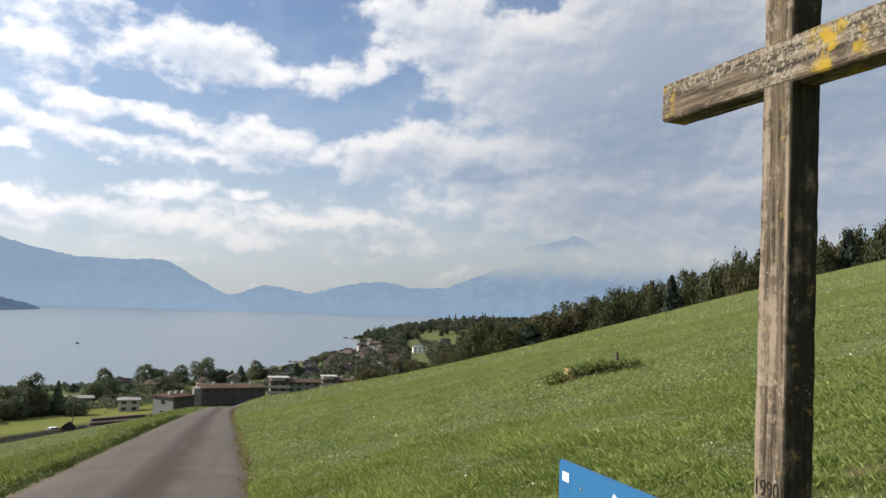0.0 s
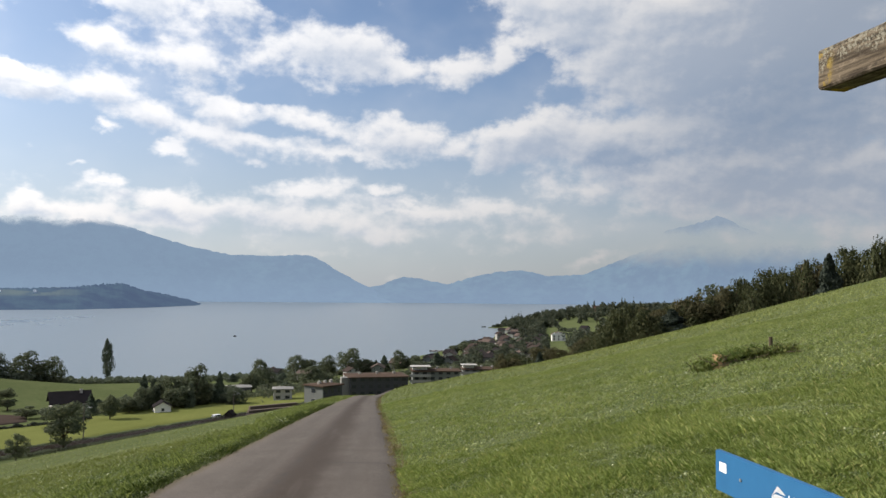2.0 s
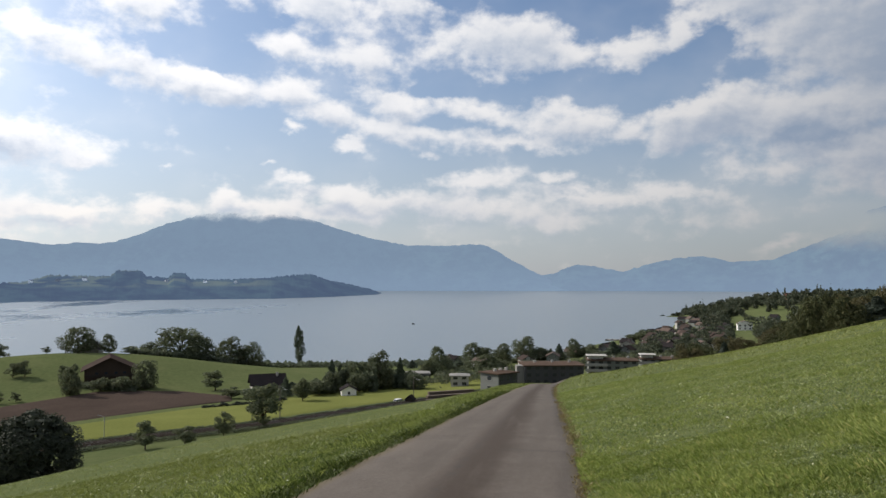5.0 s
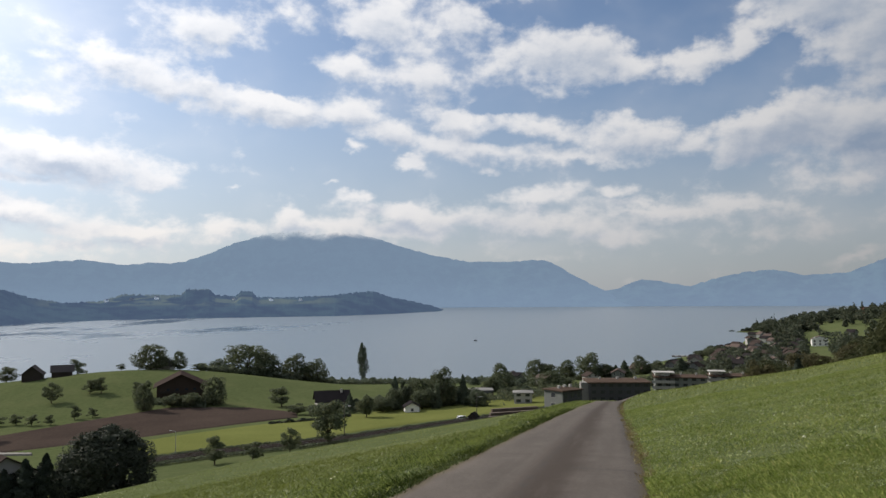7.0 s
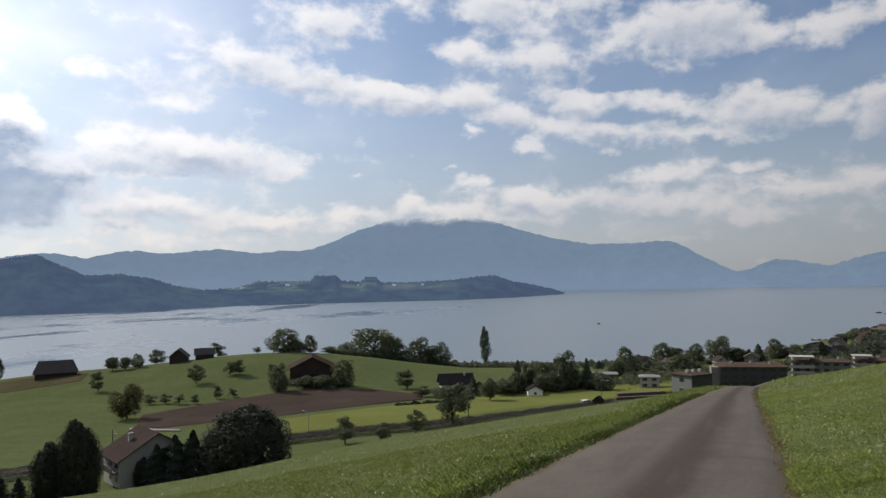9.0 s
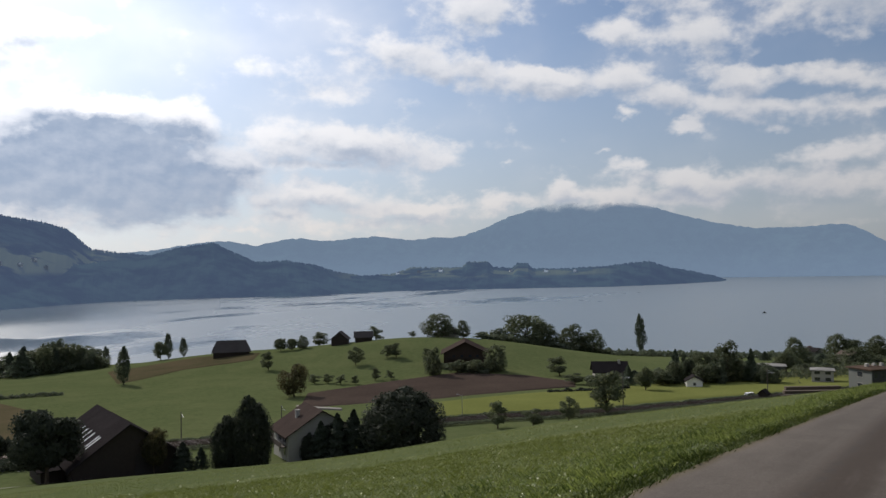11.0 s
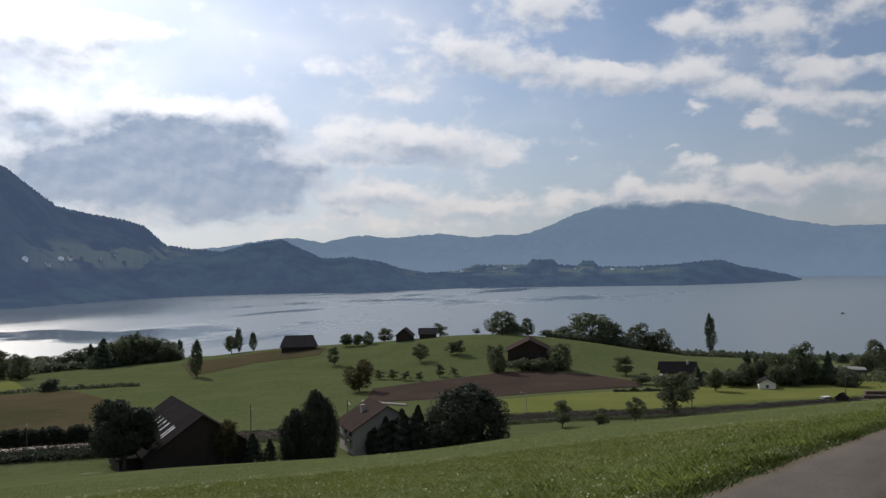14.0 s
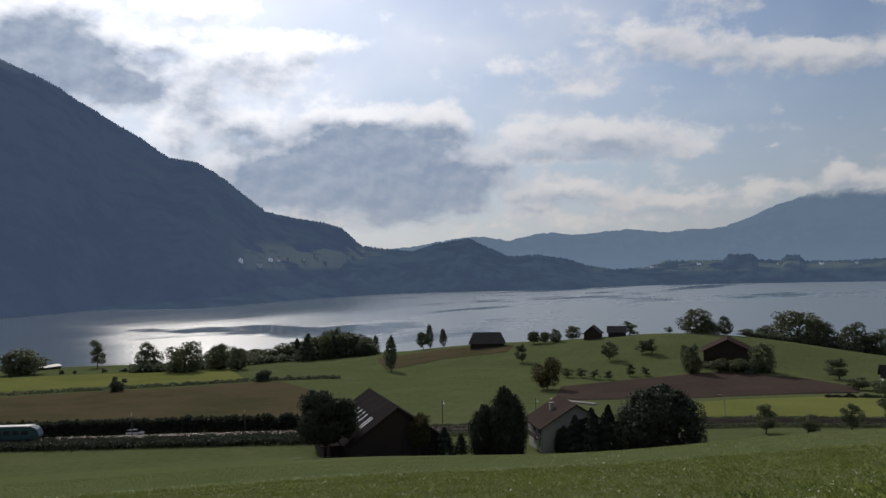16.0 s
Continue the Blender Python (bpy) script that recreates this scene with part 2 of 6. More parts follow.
    air = N.n("ShaderNodeVectorMath", 0, {"operation": "ADD"}, i0=air, i1=aureole)
    col = N.mix(cover, air, cloud)
    bg = N.n("ShaderNodeBackground", 0, Color=col, Strength=0.10)
    N.n("ShaderNodeOutputWorld", 0, Surface=bg)


make_world()
sun = new("sun", bpy.data.lights.new("sun", "SUN"))
sun.data.energy, sun.data.angle, sun.data.color = 5.0, radians(0.6), (1.0, 0.93, 0.82)
sun.matrix_world = look((0, 0, 0), (-math.sin(radians(SUN_AZ)) * math.cos(radians(SUN_EL)),
                                    -math.cos(radians(SUN_AZ)) * math.cos(radians(SUN_EL)), -math.sin(radians(SUN_EL))))


# ================= materials =================
def material(name):
    m = bpy.data.materials.new(name)
    m.use_nodes = True
    return m, Nodes(m.node_tree)


def surface(name, colour, rough=0.8, var=0.25, scale=3.0, bump=0.2, metal=0.0, coarse=0.3, spec=0.3, per_object=0.0):
    """Plain material: a base colour that varies at two scales, with fine relief."""
    m, N = material(name)
    pos = N.n("ShaderNodeTexCoord", 3)
    a = N.noise(pos, scale, 6.0, 0.6)
    b = N.noise(pos, scale * coarse * 0.3, 3.0, 0.5)
    f = N.m("ADD", N.m("MULTIPLY", N.m("SUBTRACT", a, 0.5), 2.0 * var), N.m("MULTIPLY", N.m("SUBTRACT", b, 0.5), 2.0 * var))
    if per_object:
        rnd = N.n("ShaderNodeObjectInfo", 5)
        f = N.m("ADD", f, N.m("MULTIPLY", N.m("SUBTRACT", rnd, 0.5), per_object))
    hsv = N.n("ShaderNodeHueSaturation", 0, Color=rgb(*colour), Value=N.m("ADD", 1.0, f))
    bs = N.n("ShaderNodeBsdfPrincipled", 0, Base_Color=hsv, Roughness=rough, Metallic=metal,
             Normal=N.n("ShaderNodeBump", 0, Strength=bump, Distance=0.02, Height=a))
    bs.node.inputs["Specular IOR Level"].default_value = spec
    N.n("ShaderNodeOutputMaterial", 0, Surface=bs)
    return m


def foliage(name, colour, autumn=0.15, warm=(0.16, 0.075, 0.02), gloss=0.12, through=0.34):
    """Leaves: each leaf takes its own shade; light comes through."""
    m, N = material(name)
    isl = N.n("ShaderNodeNewGeometry", 8)
    rnd = N.n("ShaderNodeObjectInfo", 5)
    pos = N.n("ShaderNodeTexCoord", 3)
    clump = N.noise(pos, 0.35, 2.0, 0.5)
    val = N.m("ADD", 0.6, N.m("ADD", N.m("MULTIPLY", isl, 0.45), N.m("ADD", N.m("MULTIPLY", rnd, 0.25), N.m("MULTIPLY", clump, 0.3))))
    col = N.mix(N.m("MULTIPLY", N.ramp(N.m("ADD", clump, N.m("MULTIPLY", isl, 0.3)), 0.5, 0.95), autumn), rgb(*colour), rgb(*warm))
    col = N.n("ShaderNodeHueSaturation", 0, Color=col, Value=val)
    bs = N.n("ShaderNodeBsdfPrincipled", 0, Base_Color=col, Roughness=0.75)
    bs.node.inputs["Specular IOR Level"].default_value = gloss
    tr = N.n("ShaderNodeBsdfTranslucent", 0, Color=N.n("ShaderNodeHueSaturation", 0, Color=col, Saturation=1.15, Value=1.2))
    N.n("ShaderNodeOutputMaterial", 0, Surface=N.n("ShaderNodeMixShader", 0, i0=through, i1=bs, i2=tr))
    return m


M_LEAF = foliage("leaf_green", (0.088, 0.105, 0.064))
M_LEAF_DARK = foliage("leaf_dark", (0.092, 0.110, 0.074), 0.05)
M_LEAF_WARM = foliage("leaf_autumn", (0.070, 0.068, 0.036), 0.4, (0.10, 0.066, 0.032))
M_LEAF_DENSE = foliage("leaf_dense_dark", (0.040, 0.049, 0.036), 0.2, (0.07, 0.052, 0.026), 0.14, 0.2)
M_NEEDLE_DENSE = foliage("needles_dense_dark", (0.038, 0.049, 0.037), 0.0, gloss=0.14, through=0.2)
M_LEAF_WOOD = foliage("leaf_wood_edge", (0.046, 0.054, 0.026), 0.35, (0.075, 0.05, 0.022), 0.08, 0.26)
M_LEAF_FAR = foliage("leaf_far_woods", (0.058, 0.072, 0.050), 0.12)
M_NEEDLE = foliage("needles", (0.080, 0.100, 0.070), 0.0)
M_BARK = surface("bark", (0.075, 0.058, 0.042), 0.9, 0.35, 4.0, 0.6)


def grass_ground():
    m, N = material("meadow")
    pos = N.n("ShaderNodeNewGeometry", 0)
    a = N.noise(pos, 2.2, 8.0, 0.7)
    b = N.noise(pos, 0.06, 4.0, 0.6)
    c = N.noise(pos, 0.6, 5.0, 0.6)
    f = N.m("ADD", N.m("MULTIPLY", a, 0.5), N.m("MULTIPLY", c, 0.5))
    col = N.mix(N.ramp(f, 0.3, 0.7), rgb(0.068, 0.088, 0.036), rgb(0.113, 0.133, 0.060))
    col = N.mix(N.m("MULTIPLY", N.ramp(b, 0.42, 0.7), 0.5), col, rgb(0.124, 0.136, 0.064))
    bs = N.n("ShaderNodeBsdfPrincipled", 0, Base_Color=col, Roughness=0.9, Diffuse_Roughness=0.24, Normal=N.n("ShaderNodeBump", 0, Strength=0.6, Distance=0.12, Height=a))
    bs.node.inputs["Specular IOR Level"].default_value = 0.0
    N.n("ShaderNodeOutputMaterial", 0, Surface=bs)
    return m


def field_material(name, c1, c2, rows=0.0):
    m, N = material(name)
    pos = N.n("ShaderNodeNewGeometry", 0)
    a = N.noise(pos, 1.2, 8.0, 0.7)
    b = N.noise(pos, 0.035, 4.0, 0.6)
    col = N.mix(N.ramp(N.m("ADD", N.m("MULTIPLY", a, 0.5), N.m("MULTIPLY", b, 0.5)), 0.35, 0.65), rgb(*c1), rgb(*c2))
    bs = N.n("ShaderNodeBsdfPrincipled", 0, Base_Color=col, Roughness=0.95, Diffuse_Roughness=0.24, Normal=N.n("ShaderNodeBump", 0, Strength=0.7, Distance=0.15, Height=a))
    bs.node.inputs["Specular IOR Level"].default_value = 0.0
    N.n("ShaderNodeOutputMaterial", 0, Surface=bs)
    return m


M_MEADOW = grass_ground()
M_FIELD_YELLOW = field_material("mown_field", (0.122, 0.137, 0.042), (0.165, 0.178, 0.058))
M_FIELD_BROWN = field_material("ploughed_soil", (0.052, 0.040, 0.034), (0.080, 0.061, 0.051))
M_FIELD_STUBBLE = field_material("stubble_field", (0.062, 0.062, 0.032), (0.106, 0.084, 0.052))


def asphalt_material():
    m, N = material("worn_asphalt")
    pos = N.n("ShaderNodeNewGeometry", 0)
    uv = N.n("ShaderNodeTexCoord", 2)
    sep = N.t.nodes.new("ShaderNodeSeparateXYZ")
    N.t.links.new(uv, sep.inputs[0])
    a = N.noise(pos, 60.0, 6.0, 0.7)
    b = N.noise(pos, 0.7, 5.0, 0.65)
    u, l = sep.outputs[0], sep.outputs[1]
    wob = N.m("MULTIPLY", N.m("SUBTRACT", b, 0.5), 0.16)
    col = N.mix(N.ramp(N.m("ADD", N.m("MULTIPLY", a, 0.72), N.m("MULTIPLY", b, 0.28)), 0.40, 0.60), rgb(0.060, 0.049, 0.040), rgb(0.108, 0.089, 0.074))
    long = N.noise(N.n("ShaderNodeCombineXYZ", 0, X=N.m("MULTIPLY", u, 7.0), Y=N.m("MULTIPLY", l, 0.12), Z=0.0), 1.0, 5.0, 0.6)
    col = N.mix(N.m("MULTIPLY", N.ramp(long, 0.45, 0.65), 0.6), col, rgb(0.060, 0.048, 0.039))
    mid = N.ramp(N.m("ABSOLUTE", N.m("ADD", N.m("SUBTRACT", u, 0.55), wob)), 0.21, 0.02)
    col = N.mix(N.m("MULTIPLY", N.m("MULTIPLY", mid, 0.95), N.ramp(long, 0.22, 0.46)), col, rgb(0.032, 0.020, 0.012))
    rut = N.ramp(N.m("ABSOLUTE", N.m("ADD", N.m("SUBTRACT", u, 0.47), N.m("MULTIPLY", wob, 0.4))), 0.035, 0.0)
    col = N.mix(N.m("MULTIPLY", rut, N.m("MULTIPLY", N.ramp(N.noise(pos, 3.0, 5.0, 0.7), 0.45, 0.6), 0.7)), col, rgb(0.035, 0.029, 0.025))
    seam = N.m("MULTIPLY", N.ramp(N.m("ABSOLUTE", N.m("ADD", N.m("SUBTRACT", l, 13.9), N.m("MULTIPLY", wob, 0.7))), 0.10, 0.03), N.m("MULTIPLY", N.ramp(u, 0.60, 0.66), N.ramp(u, 0.97, 0.92)))
    col = N.mix(N.m("MULTIPLY", seam, 0.7), col, rgb(0.045, 0.04, 0.037))
    edge = N.ramp(N.m("ADD", N.m("ABSOLUTE", N.m("SUBTRACT", u, 0.5)), N.m("MULTIPLY", wob, 0.25)), 0.44, 0.495)
    col = N.mix(edge, col, rgb(0.085, 0.066, 0.036))
    grit = N.noise(pos, 14.0, 4.0, 0.75)
    col = N.mix(N.m("MULTIPLY", N.ramp(grit, 0.5, 0.68), 0.5), col, rgb(0.046, 0.037, 0.029))
    col = N.mix(N.m("MULTIPLY", N.ramp(grit, 0.42, 0.30), 0.45), col, rgb(0.16, 0.135, 0.11))
    bs = N.n("ShaderNodeBsdfPrincipled", 0, Base_Color=col, Roughness=0.9, Specular_IOR_Level=0.3, Normal=N.n("ShaderNodeBump", 0, Strength=0.5, Distance=0.006, Height=a))
    N.n("ShaderNodeOutputMaterial", 0, Surface=bs)
    return m


M_ASPHALT = asphalt_material()


def water_material():
    """Rippled lake; the water under the steep mountainside lies sheltered and smooth, with streaks of calm."""
    m, N = material("lake_water")
    pos = N.n("ShaderNodeNewGeometry", 0)
    sep = N.t.nodes.new("ShaderNodeSeparateXYZ")
    N.t.links.new(pos, sep.inputs[0])
    mp = N.n("ShaderNodeMapping", 0, {"vector_type": "POINT"}, Vector=pos, Rotation=(0, 0, radians(25)), Scale=(1.0, 0.35, 1.0))
    a = N.noise(pos, 0.5, 3.0, 0.6)
    b = N.noise(mp, 0.005, 4.0, 0.6)
    calm = N.ramp(b, 0.55, 0.66)
    way = N.m("ADD", N.m("MULTIPLY", sep.outputs[0], -0.866), N.m("MULTIPLY", sep.outputs[1], 0.5))
    side = N.m("MULTIPLY", N.m("ARCTAN2", sep.outputs[0], sep.outputs[1]), 57.2958)
    lee = N.m("MULTIPLY", N.ramp(N.m("ADD", way, N.m("MULTIPLY", N.m("SUBTRACT", b, 0.5), 900.0)), 750.0, 1300.0), N.ramp(side, -34.0, -50.0))
    lee = N.m("MAXIMUM", lee, N.ramp(N.m("ADD", side, N.m("MULTIPLY", N.m("SUBTRACT", b, 0.5), 8.0)), -60.0, -66.0))
    calm = N.m("MAXIMUM", N.m("MULTIPLY", calm, N.ramp(side, 0.0, -16.0)), lee)
    dist = N.n("ShaderNodeVectorMath", 1, {"operation": "LENGTH"}, i0=pos)
    slick = N.noise(N.n("ShaderNodeCombineXYZ", 0, X=N.m("MULTIPLY", side, 0.075), Y=N.m("MULTIPLY", dist, 0.0042), Z=3.0), 1.0, 4.0, 0.55)
    slick = N.m("MULTIPLY", N.ramp(slick, 0.56, 0.63), N.m("MULTIPLY", N.ramp(side, -22.0, -36.0), N.ramp(dist, 620.0, 800.0)))
    calm = N.m("MAXIMUM", calm, slick)
    rough = N.m("SUBTRACT", 0.285, N.m("MULTIPLY", calm, 0.19))
    bs = N.n("ShaderNodeBsdfPrincipled", 0, Base_Color=rgb(0.135, 0.168, 0.195), Roughness=rough, IOR=1.33, Specular_IOR_Level=0.45,
             Normal=N.n("ShaderNodeBump", 0, Strength=N.m("SUBTRACT", 0.55, N.m("MULTIPLY", calm, 0.45)), Distance=0.5, Height=a))
    N.n("ShaderNodeOutputMaterial", 0, Surface=bs)
    return m


M_WATER = water_material()


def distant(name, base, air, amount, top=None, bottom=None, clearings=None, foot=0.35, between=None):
    """Woods and slopes kilometres away, with haze put in as a glow of air colour; cloud may hide them above or below a
    height.
    """
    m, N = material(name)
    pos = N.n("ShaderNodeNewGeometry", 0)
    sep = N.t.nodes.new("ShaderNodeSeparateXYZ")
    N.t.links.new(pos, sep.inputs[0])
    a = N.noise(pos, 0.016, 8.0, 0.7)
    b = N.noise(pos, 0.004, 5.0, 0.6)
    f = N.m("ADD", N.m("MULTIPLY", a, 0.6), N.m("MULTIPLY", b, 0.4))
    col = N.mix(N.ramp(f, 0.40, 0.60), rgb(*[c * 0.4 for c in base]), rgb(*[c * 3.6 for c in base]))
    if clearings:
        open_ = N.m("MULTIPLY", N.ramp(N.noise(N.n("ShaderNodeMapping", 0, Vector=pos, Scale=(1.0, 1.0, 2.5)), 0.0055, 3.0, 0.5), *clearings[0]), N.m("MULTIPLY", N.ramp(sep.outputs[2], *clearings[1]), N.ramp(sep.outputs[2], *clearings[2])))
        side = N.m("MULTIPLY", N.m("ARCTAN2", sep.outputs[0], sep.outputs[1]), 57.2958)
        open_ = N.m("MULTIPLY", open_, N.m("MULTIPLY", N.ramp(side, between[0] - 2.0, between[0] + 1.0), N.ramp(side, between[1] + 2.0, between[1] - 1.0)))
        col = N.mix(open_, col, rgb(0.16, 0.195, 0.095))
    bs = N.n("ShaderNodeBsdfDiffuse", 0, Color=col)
    # haze painted in as emission, with a larger share towards the foot
    haze_glow = N.n("ShaderNodeEmission", 0, Color=rgb(*air), Strength=1.0)
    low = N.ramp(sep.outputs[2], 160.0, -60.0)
    sh = N.n("ShaderNodeMixShader", 0, i0=N.m("ADD", amount, N.m("MULTIPLY", low, (1 - amount) * foot)), i1=bs, i2=haze_glow)
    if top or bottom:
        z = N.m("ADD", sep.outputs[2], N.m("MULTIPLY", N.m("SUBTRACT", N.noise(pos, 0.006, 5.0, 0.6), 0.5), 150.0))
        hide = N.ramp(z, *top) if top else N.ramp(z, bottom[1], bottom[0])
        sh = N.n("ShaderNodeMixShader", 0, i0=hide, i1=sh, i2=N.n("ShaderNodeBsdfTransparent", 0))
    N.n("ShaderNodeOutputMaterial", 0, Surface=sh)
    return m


# ================= terrain =================
ROAD_AZ = 12.5
LAKE_Z = -57.0
CA, SA = math.cos(radians(ROAD_AZ)), math.sin(radians(ROAD_AZ))
ROAD_L, ROAD_R = -3.0, 0.40      # edges of the road beside its axis


def smooth(a, b, v):
    t = np.clip((v - a) / (b - a), 0.0, 1.0)
    return t * t * (3 - 2 * t)


def road_z(l):
    return -0.1 * l - 0.00006 * l * l * np.sign(l)


def shore_distance(az):
    return np.interp(az, [-180, -90, -68, -58, -44, -20, 0, 8, 11.8, 14, 17.6, 18.8, 20.4, 21.2, 21.6, 22, 25, 30, 40],
                     [800, 700, 584, 550, 560, 548, 532, 570, 606, 660, 794, 850, 930, 1000, 1200, 1390, 1480, 1600, 1750])


def rail_distance(az):
    """Distance of the railway from the viewpoint, along a bearing."""
    return valley_distance(az) * (1 - 0.046 * smooth(-19, -6, az))


def valley_distance(az):
    """Distance at which the hillside gives way to the valley floor."""
    a = np.radians(np.clip(az, -90, 30))
    nx, ny = -0.648, 0.762
    return np.clip(1.42 * (52 * 0.648 + 133 * 0.762) / np.maximum(np.sin(a) * nx + np.cos(a) * ny, 0.3), 170, 470)


KNOLL = [(-20, 415, 13.6, 72), (-28, 440, 4.6, 60), (-36, 475, 7.2, 66), (-11, 440, 2.0, 60)]


def ground_z(x, y):
    """Height of the land, for arrays or numbers."""
    x, y = np.asarray(x, float), np.asarray(y, float)
    d = np.hypot(x, y)
    az = np.degrees(np.arctan2(x, y))
    l, c = x * SA + y * CA, x * CA - y * SA
    # the hillside with the road's bench cut into it
    bench = road_z(np.clip(l, -200, 400))
    up = bench + 0.235 * np.maximum(c - ROAD_R, 0)
    up = up - 1.2 * np.exp(-((x - 55) ** 2 + (y - 95) ** 2) / 35 ** 2)
    side = np.maximum(ROAD_L - c, 0)
    down = up - 0.06 * smooth(0, 1.5, side) - (0.20 + 0.015 * np.exp(-((az + 26) / 13) ** 2)) * side
    hill = np.where(c < ROAD_L, down, up)
    hill = np.clip(hill, -60, 60)
    # the meadow rounds off: gently to the left of the lane, sharply on the rise to the right
    front = smooth(-130, -80, az) * (1 - smooth(75, 120, az))
    right = smooth(8, 22, az)
    gentle = (0.00002 + 0.0004 * smooth(-25, 9, az) ** 2 + 0.00012 * np.exp(-((az + 27) / 13) ** 2)) * np.maximum(d - 45, 0) ** 2
    over = np.maximum(d - np.interp(az, [8, 14, 25, 60], [72, 80, 100, 118]), 0)
    sharp = 0.006 * np.minimum(over, 40) ** 2 + 0.25 * over
    hill = hill - front * (gentle * (1 - right) + sharp * right)
    hill = hill + 0.42 * np.exp(-((az - 14.6) / 1.9) ** 2 - ((d - 78) / 16) ** 2)
    hill = hill - 0.5 * smooth(18, 25, az) * smooth(15, 75, d)
    # valley floor down to the lake
    dr, ds = valley_distance(az), shore_distance(az)
    m = np.clip((d - dr) / (ds - dr), -0.3, 1.25)
    floor = -38.7 - 18.3 * (0.85 * m + 0.15 * m * np.abs(m))
    for ka, kd, kh, kr in KNOLL:
        kx, ky = kd * math.sin(radians(ka)), kd * math.cos(radians(ka))
        floor = floor + kh * np.exp(-((x - kx) ** 2 + (y - ky) ** 2) / kr ** 2)
    # the wooded shore that runs on beyond the town
    floor = floor + smooth(20, 30, az) * smooth(520, 1250, d) * 27 * (1 - smooth(-160, 40, d - ds))
    floor = np.maximum(floor, -62 + 6.4 * smooth(20.1, 20.7, az) * (1 - smooth(22, 24, az)) * np.exp(-((d - 1335) / 50) ** 2))
    floor = floor + smooth(22, 34, az) * smooth(95, 150, d) * 25 * (1 - smooth(280, 700, d))
    floor = np.maximum(floor, -62)
    hmix = np.maximum(hill, floor) + np.log1p(np.exp(-np.abs(hill - floor) / 1.2)) * 1.2 - 1.2 * math.log(2) * np.exp(-np.abs(hill - floor) / 1.2)
    return np.where(front > 0.5, hmix, hill)


def at(az, d, lift=0.0):
    x, y = d * math.sin(radians(az)), d * math.cos(radians(az))
    return Vector((x, y, float(ground_z(x, y)) + lift))


def mesh_object(name, verts, faces, mat, parent=None, smooth_shade=True):
    me = bpy.data.meshes.new(name)
    me.from_pydata([tuple(v) for v in verts], [], faces)
    if mat:
        me.materials.append(mat)
    if smooth_shade:
        me.polygons.foreach_set("use_smooth", [True] * len(me.polygons))
    me.update()
    ob = new(name, me)
    ob.parent = parent
    return ob


def grid_faces(nr, nc, wrap=False):
    out = []
    for i in range(nr - 1):
        for j in range(nc if wrap else nc - 1):
            k = (j + 1) % nc
            out.append((i * nc + j, i * nc + k, (i + 1) * nc + k, (i + 1) * nc + j))
    return out


def build_ground():
    azs = np.concatenate([np.arange(-180, -75, 5.0), np.arange(-75, 65, 0.5), np.arange(65, 180, 5.0)])
    rad = np.concatenate([[0.02], np.geomspace(0.8, 700, 210), np.geomspace(715, 1800, 40), np.geomspace(1850, 4850, 20)])
    A, R = np.meshgrid(np.radians(azs), rad)
    X, Y = R * np.sin(A), R * np.cos(A)
    Z = ground_z(X, Y)
    l, c = X * SA + Y * CA, X * CA - Y * SA
    inroad = (c > ROAD_L + 0.2) & (c < ROAD_R - 0.2) & (l > -25) & (l < 60)
    Z = np.where(inroad, Z - 0.04, Z)
    ob = mesh_object("ground", np.stack([X, Y, Z], -1).reshape(-1, 3), grid_faces(len(rad), len(azs), True), M_MEADOW)
    tagged(ob, "green hillside meadow falling to a lake valley", "meadow", kind="structure")
    return ob


ground = build_ground()


def build_lake():
    azs = np.radians(np.arange(-180, 180, 3.0))
    rad = np.geomspace(250, 4930, 40)
    A, R = np.meshgrid(azs, rad)
    v = np.stack([R * np.sin(A), R * np.cos(A), np.full_like(R, LAKE_Z)], -1).reshape(-1, 3)
    ob = mesh_object("lake_water", v, grid_faces(len(rad), len(azs), True), M_WATER)
    tagged(ob, "calm pale grey-blue lake under broken cloud", "lake", kind="structure")


build_lake()


def road_left(l):
    return np.interp(l, [0, 12, 20, 33, 45, 60, 75, 95, 118], [-3.02, -2.92, -2.72, -2.4, -2.0, -1.3, 0.2, 4.0, 10.0])


def road_right(l):
    return np.interp(l, [0, 15, 25, 40, 50, 60, 70, 80, 95, 118], [0.40, 0.44, 0.36, 0.16, 0.2, 0.5, 1.2, 2.5, 6.4, 12.5])


def build_road():
    ls = np.concatenate([np.arange(-30, 20, 0.4), np.arange(20, 118, 1.2)])
    cs = np.concatenate([[-0.05], np.linspace(0, 1, 9), [1.05]])
    verts, uvs = [], []
    for l in ls:
        c0, c1 = float(road_left(l)), float(road_right(l))
        for u in cs:
            c = c0 + (c1 - c0) * u
            if u in (0, 1):
                c += 0.07 * noise.fractal(Vector((l * 1.1, 5 * u, 0)), 0.8, 2.0, 4)
            x, y = l * SA + c * CA, l * CA - c * SA
            z = float(ground_z(x, y)) if l > 58 else float(road_z(l))
            drop = 0.10 if u < 0 or u > 1 else 0.0
            verts.append((x, y, z + 0.022 - drop + 0.03 * (1 - (2 * u - 1) ** 2)))
            uvs.append((u, l))
    ob = mesh_object("road", verts, grid_faces(len(ls), len(cs)), M_ASPHALT)
    lay = ob.data.uv_layers.new(name="uv")
    for lp in ob.data.loops:
        lay.data[lp.index].uv = uvs[lp.vertex_index]
    tagged(ob, "narrow worn grey asphalt lane running downhill", "road", kind="structure")


build_road()


